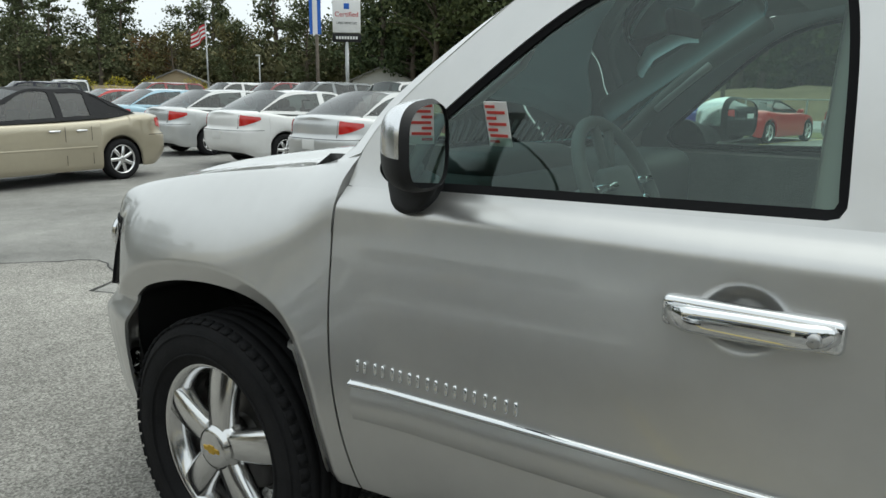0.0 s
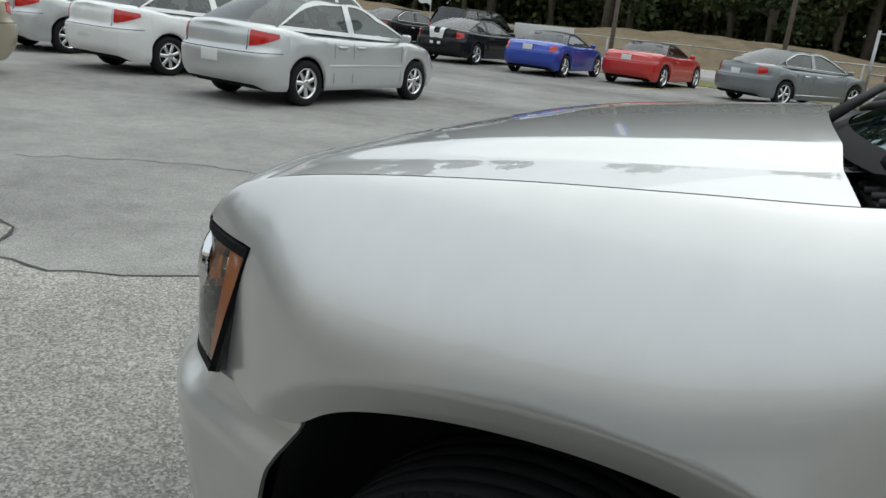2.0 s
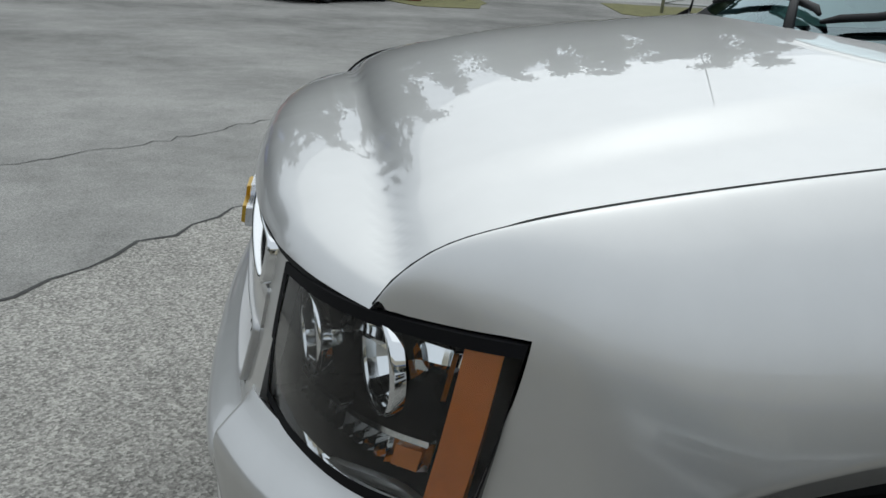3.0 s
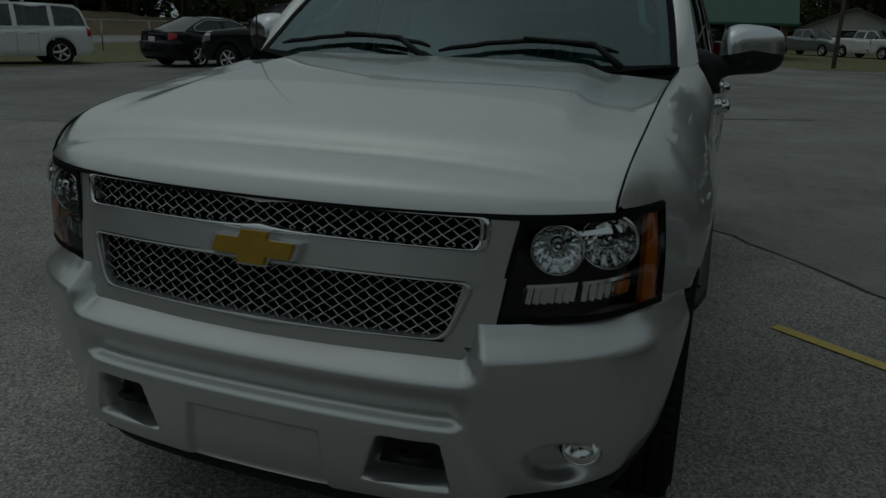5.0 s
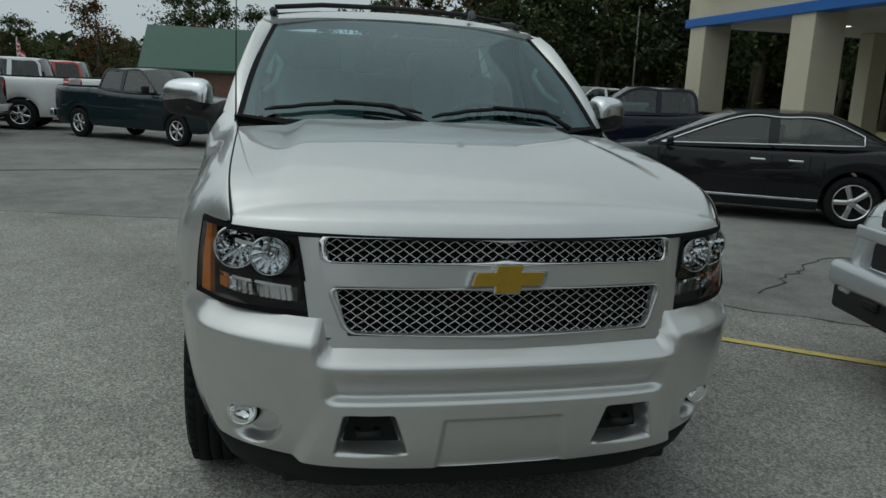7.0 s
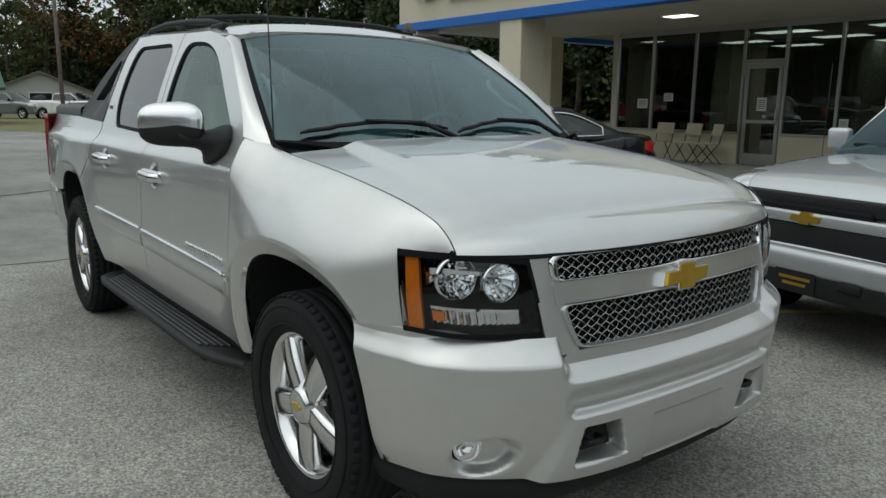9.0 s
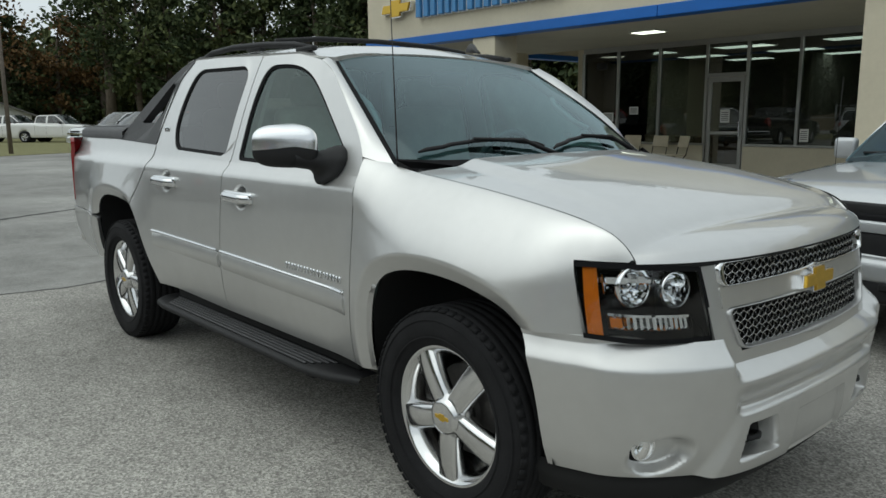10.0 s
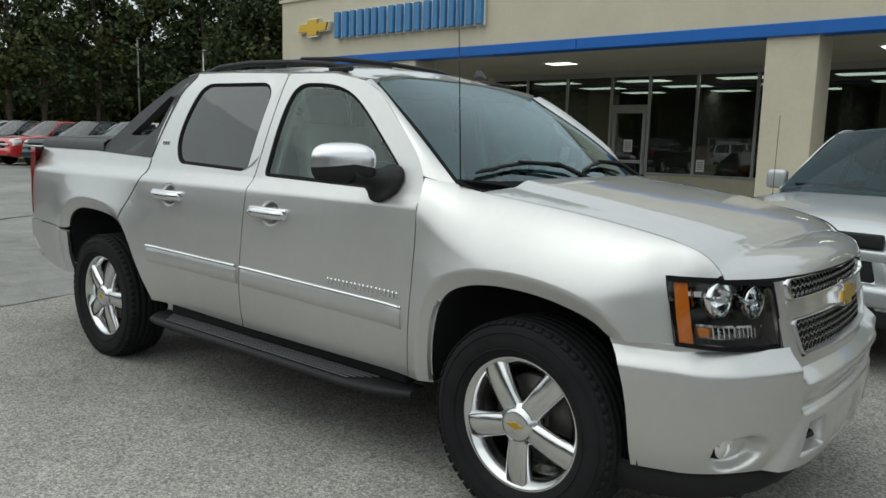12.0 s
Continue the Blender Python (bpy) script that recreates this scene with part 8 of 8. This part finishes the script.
F_YELLOW = foliage("yellow_shrub", (0.30, 0.26, 0.02), (0.55, 0.46, 0.05))
BARK = mat("bark", (0.10, 0.08, 0.06), 0.9, vary=0.35, scale=4, bump=0.6, bump_scale=18)


def tree(seed, h, crown_r, crown_lo, material, leaves, shape, label):
    rnd = random.Random(seed)
    t = group_at("tree", Matrix.Translation((0, 0, -500)), label, "tree", "trees round the lot")
    bm = bmesh.new()
    bend = [(rnd.uniform(-0.25, 0.25), rnd.uniform(-0.25, 0.25)) for _ in range(5)]
    trunk = [(bend[i][0] * i * 0.4, bend[i][1] * i * 0.4, h * 0.92 * i / 4) for i in range(5)]
    tube(trunk, [0.030 * h, 0.022 * h, 0.016 * h, 0.009 * h, 0.003 * h], 8, bm)
    limbs = []
    n = 26 if shape == "pine" else 22
    for k in range(n):
        f = crown_lo + (0.96 - crown_lo) * (k + rnd.random()) / n
        z = h * f
        i = min(3, int(f / 0.92 * 4))
        base = Vector(trunk[i]).lerp(Vector(trunk[i + 1]), min(1, f / 0.92 * 4 - i))
        a = rnd.uniform(0, 6.283)
        u = (f - crown_lo) / (1 - crown_lo)
        if shape == "pine":
            reach = crown_r * (1.05 - 0.85 * u) * rnd.uniform(0.55, 1.15)
            tip = base + Vector((reach * math.cos(a), reach * math.sin(a), reach * rnd.uniform(0.0, 0.35)))
        else:
            reach = crown_r * math.sin(math.pi * (0.18 + 0.74 * u)) * rnd.uniform(0.6, 1.2)
            tip = base + Vector((reach * math.cos(a), reach * math.sin(a), reach * rnd.uniform(0.25, 0.8)))
        mid = base.lerp(tip, 0.5) + Vector((0, 0, 0.08 * reach))
        tube([base, mid, tip], [0.007 * h, 0.004 * h, 0.0012 * h], 5, bm)
        limbs.append((base, mid, tip, reach))
    part("trunk", bm, BARK, t, "bare trunk and limbs")
    bm = bmesh.new()
    per = leaves * 6 // (10 * len(limbs))
    for base, mid, tip, reach in limbs:
        clumps = [(tip, 0.34 * reach + 0.35), (mid.lerp(tip, 0.45), 0.32 * reach + 0.3), (mid, 0.2 * reach + 0.25)]
        for c, r in clumps:
            for _ in range(per // 3):
                d = Vector((rnd.gauss(0, 0.5), rnd.gauss(0, 0.5), rnd.gauss(0, 0.36)))
                leaf(bm, c + d * r, rnd.uniform(0.12, 0.29), rnd)
    part("crown", bm, material, t, smooth=False)
    return t


PROTO = [tree(11, 15.5, 3.2, 0.34, F_PINE, 5200, "pine", "tall dark green pine tree"),
         tree(12, 12.5, 4.2, 0.20, F_OAK, 5600, "round", "broad dark green oak tree"),
         tree(13, 11.0, 3.8, 0.18, F_RUST, 3800, "round", "rust-brown autumn tree with thinning leaves"),
         tree(14, 14.0, 3.6, 0.15, F_PINE, 5600, "pine", "dense dark evergreen tree"),
         tree(15, 9.5, 3.6, 0.12, F_OLIVE, 4200, "round", "olive-green tree turning yellow"),
         tree(16, 12.0, 4.2, 0.14, F_MID_HAZE, 5600, "round", "broad green tree beyond the lot, paled by painted haze"),
         tree(17, 15.0, 3.5, 0.22, F_MID_HAZE, 5200, "pine", "tall green pine beyond the lot, paled by painted haze")]
rnd = random.Random(5)


def wood(points, jitter, kinds, smin, smax):
    for x, y in points:
        p = PROTO[rnd.choice(kinds)]
        s = rnd.uniform(smin, smax)
        m = Matrix.Translation((x + rnd.uniform(-jitter, jitter), y + rnd.uniform(-jitter, jitter), 0)) @ Matrix.Rotation(rnd.uniform(0, 6.28), 4, 'Z') @ Matrix.Diagonal((s, s, s * rnd.uniform(0.9, 1.12), 1))
        c = copy_thing(p, m)
        c.matrix_basis = m


def line(x0, y0, x1, y1, n):
    return [(x0 + (x1 - x0) * i / (n - 1), y0 + (y1 - y0) * i / (n - 1)) for i in range(n)]


# the farthest rows mostly take the crowns with haze in their colour
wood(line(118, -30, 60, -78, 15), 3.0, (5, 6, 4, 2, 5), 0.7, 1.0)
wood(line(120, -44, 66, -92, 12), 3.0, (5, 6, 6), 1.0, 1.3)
wood(line(56, -62, -60, -50, 30), 2.0, (0, 1, 3, 3, 1), 0.95, 1.25)
wood(line(60, -70, -70, -58, 24), 2.5, (0, 3), 1.1, 1.4)
wood(line(-62, -46, -78, -10, 11), 2.5, (1, 4, 2, 1), 0.52, 0.68)
wood(line(-84, -9, -82, 8, 6), 2.0, (2, 1, 4, 2), 0.62, 0.8)
wood(line(-82, 11, -78, 44, 10), 2.5, (2, 1, 4, 2, 3), 0.95, 1.2)
wood(line(-66, 19, -66, 34, 6), 1.5, (1, 3, 2, 0), 1.1, 1.35)
wood(line(-66, 34, -30, 44, 12), 2.0, (3, 0, 1, 3), 1.05, 1.35)
wood(line(-70, 46, -24, 54, 13), 2.5, (3, 0), 1.2, 1.5)
wood(line(-26, 36, -14, 24, 6), 1.5, (3, 1, 0), 0.8, 1.05)
wood(line(-22, 42, 26, 38, 12), 2.5, (3, 0, 1), 1.0, 1.3)
wood(line(30, 30, 44, -4, 9), 3.0, (1, 3, 0), 0.8, 1.0)
for p in PROTO:
    for o in (*p.children_recursive, p):
        bpy.data.objects.remove(o)
# undergrowth closing the view below the crowns
nrng = np.random.default_rng(8)


def thicket(runs, material, label):
    """Loose leaf sprays along each run: a deep layer of large ones behind a layer of small ones."""
    vs, fs = [], []
    for (x0, y0, x1, y1, n0, hh, deep) in runs:
        away = np.array([x0 + x1, y0 + y1]) / np.linalg.norm([x0 + x1, y0 + y1])
        for n, lo, hi, back in ((int(n0 * 1.0), 0.14, 0.36, 0.0), (int(n0 * 0.45), 0.55, 0.95, 5.0)):
            t = nrng.random(n)
            bump = 0.72 + 0.28 * np.sin(t * 37 + x0) * np.sin(t * 91 + 1.3)
            c = np.stack([x0 + (x1 - x0) * t + nrng.normal(0, deep, n) + away[0] * back, y0 + (y1 - y0) * t + nrng.normal(0, deep, n) + away[1] * back, hh * bump * nrng.random(n) ** 0.85], 1)
            nr = nrng.normal(0, 1, (n, 3))
            nr /= np.linalg.norm(nr, axis=1, keepdims=True)
            a = np.cross(nr, nrng.normal(0, 1, (n, 3)))
            a /= np.linalg.norm(a, axis=1, keepdims=True)
            b = np.cross(nr, a)
            sz = nrng.uniform(lo, hi, (n, 1))
            base = len(vs)
            quad = np.stack([c + a * sz, c + b * sz * 0.6, c - a * sz, c - b * sz * 0.6], 1).reshape(-1, 3)
            vs += quad.tolist()
            fs += [[base + 4 * q, base + 4 * q + 1, base + 4 * q + 2, base + 4 * q + 3] for q in range(n)]
    me = pydata(vs, fs)
    me.materials.append(material)
    return tagged(new("undergrowth", me), label, "undergrowth", kind="stuff")


thicket(((62, -70, -68, -58, 52000, 15.0, 3), (-66, -50, -90, -6, 16000, 5.6, 3), (-92, -8, -90, 12, 5000, 6.0, 3), (-90, 12, -76, 48, 20000, 12.0, 3), (-72, 44, -22, 52, 28000, 16.0, 3), (-28, 42, 30, 38, 16000, 13.0, 3), (30, 36, 48, -8, 5000, 8.0, 3)), F_OAK, "dense dark undergrowth below the trees")
# far undergrowth, its leaf colour paled to stand for haze
thicket(((124, -38, 60, -88, 19000, 9.6, 4),), F_HAZE, "olive undergrowth below distant trees, paled by painted haze")
bush(-12.1, -20.9, 0.75, 0.95, 3, F_PINE, "dark green shrub on the grass island")
for i, (x, y) in enumerate(((58, -40.5), (60.5, -38), (63, -36.2), (66, -34.5))):
    bush(x, y, 2.2, 2.6, 30 + i, F_YELLOW, "bright yellow flowering shrub")


def pole(x, y, h, r, label, name="lamp_post", lamp=True):
    p = group_at(name, Matrix.Translation((x, y, 0)), label, "pole")
    part("shaft", tube([(0, 0, 0), (0, 0, h)], [r, r * 0.7], 10), GALV if lamp else WOODPOLE, p)
    if lamp:
        part("lamp_head", box_bm((0.42, 0.2, 0.11), (0.14, 0, h + 0.03), 0.05, seg=3), GALV, p)
    return p


pole(-62.0, 31.0, 9.4, 0.10, "tall galvanised lamp post below the trees")
pole(-52.5, 31.3, 7.9, 0.08, "short galvanised lamp post below the trees")
pole(-36.9, 5.5, 9.0, 0.10, "leaning wooden utility pole", "utility_pole", False)
pole(1.2, -27.4, 9.0, 0.09, "slim steel pole by the fence", "steel_pole", False)
pole(-5.6, -31.0, 8.5, 0.10, "wooden utility pole by the road", "utility_pole", False)
pole(46, -38, 4.0, 0.06, "slim white pole beyond the lot", "steel_pole", True)

FLAG_W = mat("flag_white", (0.75, 0.75, 0.75), 0.8, vary=0.05, scale=3)
FLAG_R = mat("flag_red", (0.50, 0.04, 0.05), 0.8, vary=0.08, scale=3)
FLAG_B = mat("flag_blue", (0.03, 0.13, 0.50), 0.8, vary=0.08, scale=3)


def flag_pole(x, y, h, label):
    f = group_at("flagpole", Matrix.Translation((x, y, 0)), label, "flagpole")
    part("shaft", tube([(0, 0, 0), (0, 0, h)], [0.06, 0.03], 8), GALV, f)
    for k in range(7):
        g = np.array([[(0.5 * u + 0.06 * math.sin(3 * u + k * 0.5), 0.3 * u + 0.10 * math.sin(5 * u), h - 0.12 - 0.105 * (k + v) - 0.40 * u) for u in np.linspace(0, 1.4, 8)] for v in (0, 1)])
        part_mesh("flag_stripe", sheet(g, 0, (0, -1, 0)), FLAG_R if k % 2 == 0 else FLAG_W, f)
    return f


flag_pole(33.6, -24.0, 5.0, "flagpole with a drooping red and white striped flag")
flag_pole(-34.0, -11.4, 2.9, "flagpole with a drooping red and white striped flag")


def banner_pole(x, y, h, label, across):
    b = group_at("banner_pole", Matrix.Translation((x, y, 0)), label, "banner")
    part("shaft", tube([(0, 0, 0), (0, 0, h)], [0.09, 0.07], 8), WOODPOLE, b)
    for u0, u1, m_ in ((0.05, 0.25, FLAG_B), (0.25, 0.55, FLAG_W), (0.55, 0.78, FLAG_B)):
        g = np.array([[(across[0] * (u - 0.5) * 0.75 + 0.12 * across[1], across[1] * (u - 0.5) * 0.75 - 0.12 * across[0], z + 0.10 * math.sin(2.2 * z)) for u in np.linspace(u0, u1, 5)] for z in np.linspace(h - 1.9, h + 0.1, 12)])
        part_mesh("banner_strip", sheet(g, 0, (-0.6, 0.7, 0)), m_, b)
    return b


banner_pole(25.6, -24.4, 5.9, "blue and white vertical banner on a wooden pole", (-0.70, -0.71))
banner_pole(7.0, -26.8, 5.6, "blue and white vertical banner on a wooden pole", (-0.96, -0.27))
# tall sign: white panel with blue square, red word and black lower panel
SGN = group_at("pole_sign", Matrix.Translation((26.5, -27.4, 0)) @ Matrix.Rotation(radians(45), 4, 'Z'), "white pole sign with red lettering and a black name panel", "sign")
part("post", tube([(0, 0, 0), (0, 0, 4.3)], 0.10, 10), GALV, SGN)
part("panel", box_bm((1.42, 0.18, 1.62), (0, 0, 5.16), 0.03), WHITE, SGN, "white sign panel")
part("name_panel", box_bm((1.46, 0.20, 0.42), (0, 0, 4.10), 0.02), BLACK, SGN, "black lower panel")
bm = bmesh.new()
for k in range(8):
    box_bm((0.10, 0.01, 0.14), (-0.5 + 0.143 * k, 0.106, 4.10), 0, bm=bm)
part("name_bars", bm, WHITE, SGN, smooth=False)
part("logo_square", box_bm((0.28, 0.01, 0.28), (0, 0.096, 5.66), 0.02), FLAG_B, SGN)
for txt, size, z, m_ in (("Certified", 0.34, 5.15, FLAG_R), ("USED VEHICLES", 0.15, 4.78, BLACK)):
    fc_ = bpy.data.curves.new("letters", 'FONT')
    fc_.body, fc_.size, fc_.align_x, fc_.extrude = txt, size, 'CENTER', 0.004
    tmp = bpy.data.objects.new("letters", fc_)
    scene.collection.objects.link(tmp)
    me = bpy.data.meshes.new_from_object(tmp.evaluated_get(bpy.context.evaluated_depsgraph_get()))
    bpy.data.objects.remove(tmp)
    me.transform(Matrix.Translation((0, 0.098, z)) @ Matrix.Rotation(radians(180), 4, 'Z') @ Matrix.Rotation(radians(90), 4, 'X'))
    part_mesh("lettering", me, m_, SGN, smooth=False)
# white clip-on flag on a car and a blank board on the fence
wf = group_at("car_flag", Matrix.Translation((5.35, -9.0, 1.40)), "small white clip-on window flag", "flag")
part("stick", tube([(0, 0, 0), (0, 0, 0.55)], 0.006, 6), WHITE, wf)
g = np.array([[(0.30 * u, -0.16 * u, 0.54 - (0.40 * (1 - 0.6 * u)) * v - 0.18 * u + 0.02 * math.sin(6 * u)) for u in np.linspace(0, 1, 7)] for v in np.linspace(0, 1, 5)])
part_mesh("flag_cloth", sheet(g, 0.002, (-1, 0.5, 0)), FLAG_W, wf)
bd = group_at("fence_board", Matrix(), "pale blank board fixed to the fence", "board")
part("board", box_bm((2.4, 0.04, 0.85), (9.8, -27.2, 1.0), 0.01), mat("pale_board", (0.66, 0.66, 0.64), 0.6, vary=0.06, scale=1.5), bd)

# houses
ROOF_GREEN = mat("green_metal_roof", (0.02, 0.085, 0.055), 0.45, vary=0.12, scale=2)
ROOF_GREY = mat("grey_shingles", (0.13, 0.127, 0.12), 0.85, vary=0.2, scale=3, bump=0.4, bump_scale=12)
SIDING = mat("pale_siding", (0.45, 0.45, 0.43), 0.7, vary=0.06, scale=2)
BRICKM = mat("brown_brick", (0.20, 0.12, 0.085), 0.85, vary=0.25, scale=6, bump=0.3, bump_scale=30)


def house(x, y, rot, w, d, h, rise, wallm, roofm, label, wins):
    hs = group_at("house", Matrix.Translation((x, y, 0)) @ Matrix.Rotation(radians(rot), 4, 'Z'), label, "house")
    bm = box_bm((w, d, h), (0, 0, h / 2))
    wl_ = part("wall", bm, wallm, hs, smooth=False)
    bm = bmesh.new()
    e = 0.5
    for s in (1, -1):
        vs = [bm.verts.new(v) for v in ((-w / 2 - e, s * (d / 2 + e), h - 0.12), (w / 2 + e, s * (d / 2 + e), h - 0.12), (w / 2 + e, 0, h + rise), (-w / 2 - e, 0, h + rise))]
        bm.faces.new(vs if s < 0 else vs[::-1])
        vs2 = [bm.verts.new(v.co + Vector((0, 0, -0.14))) for v in vs]
        bm.faces.new(vs2 if s > 0 else vs2[::-1])
        for a in range(4):
            bm.faces.new((vs[a], vs[(a + 1) % 4], vs2[(a + 1) % 4], vs2[a]))
    bmesh.ops.recalc_face_normals(bm, faces=bm.faces)
    part("roof", bm, roofm, hs, smooth=False)
    bm = bmesh.new()
    for s in (1, -1):
        bm.faces.new([bm.verts.new(v) for v in ((s * w / 2, -d / 2, h), (s * w / 2, d / 2, h), (s * w / 2, 0, h + rise - 0.1))])
    part("gable", bm, wallm, hs, smooth=False)
    for (wx, wz, ww, wh, face) in wins:
        pos = (wx, face * d / 2, wz) if abs(face) == 1 else (math.copysign(w / 2, face), wx, wz)
        size = (ww, 0.06, wh) if abs(face) == 1 else (0.06, ww, wh)
        f_ = part("window", box_bm(tuple(a + (0.12 if a > 0.1 else 0) for a in size), pos, 0.01), WHITE, hs)
        size2 = tuple(a + 0.02 if a < 0.1 else a for a in size)
        part("pane", box_bm(size2, pos), G_DARKPANE, f_)
    return hs


G_DARKPANE = mat("dark_window_pane", (0.02, 0.024, 0.028), 0.08)
house(-50.5, -2.0, 90, 12, 7.5, 2.15, 2.6, BRICKM, ROOF_GREEN, "long house with a green metal roof and brown brick", [(-4, 1.5, 1.2, 1.1, -1), (2, 1.5, 1.2, 1.1, -1), (5, 1.5, 1.2, 1.1, -1), (0, 1.5, 1.2, 1.1, 2)])
house(-75, 11.0, -8, 8, 8.0, 2.0, 1.75, SIDING, ROOF_GREY, "small pale house with a grey shingle roof", [(-3, 1.3, 1.1, 1.0, -1), (2.5, 1.3, 1.4, 1.0, -1), (0.0, 1.35, 1.7, 1.1, 2)])
house(53, -60.5, -50, 6.0, 6, 2.5, 1.4, SIDING, ROOF_GREY, "low house with a brown-grey roof beyond the lot", [(-3, 1.4, 1.2, 1.1, 1), (2, 1.4, 1.2, 1.1, 1), (0, 1.4, 1.1, 1.1, 2)])
house(69.5, -47, -40, 6, 5, 2.2, 1.2, mat("tan_siding", (0.36, 0.29, 0.19), 0.75, vary=0.08, scale=2), ROOF_GREY, "low tan house behind yellow shrubs", [(-3, 1.4, 1.2, 1.1, 1), (2, 1.4, 1.2, 1.1, 1), (0, 1.4, 1.1, 1.1, 2)])
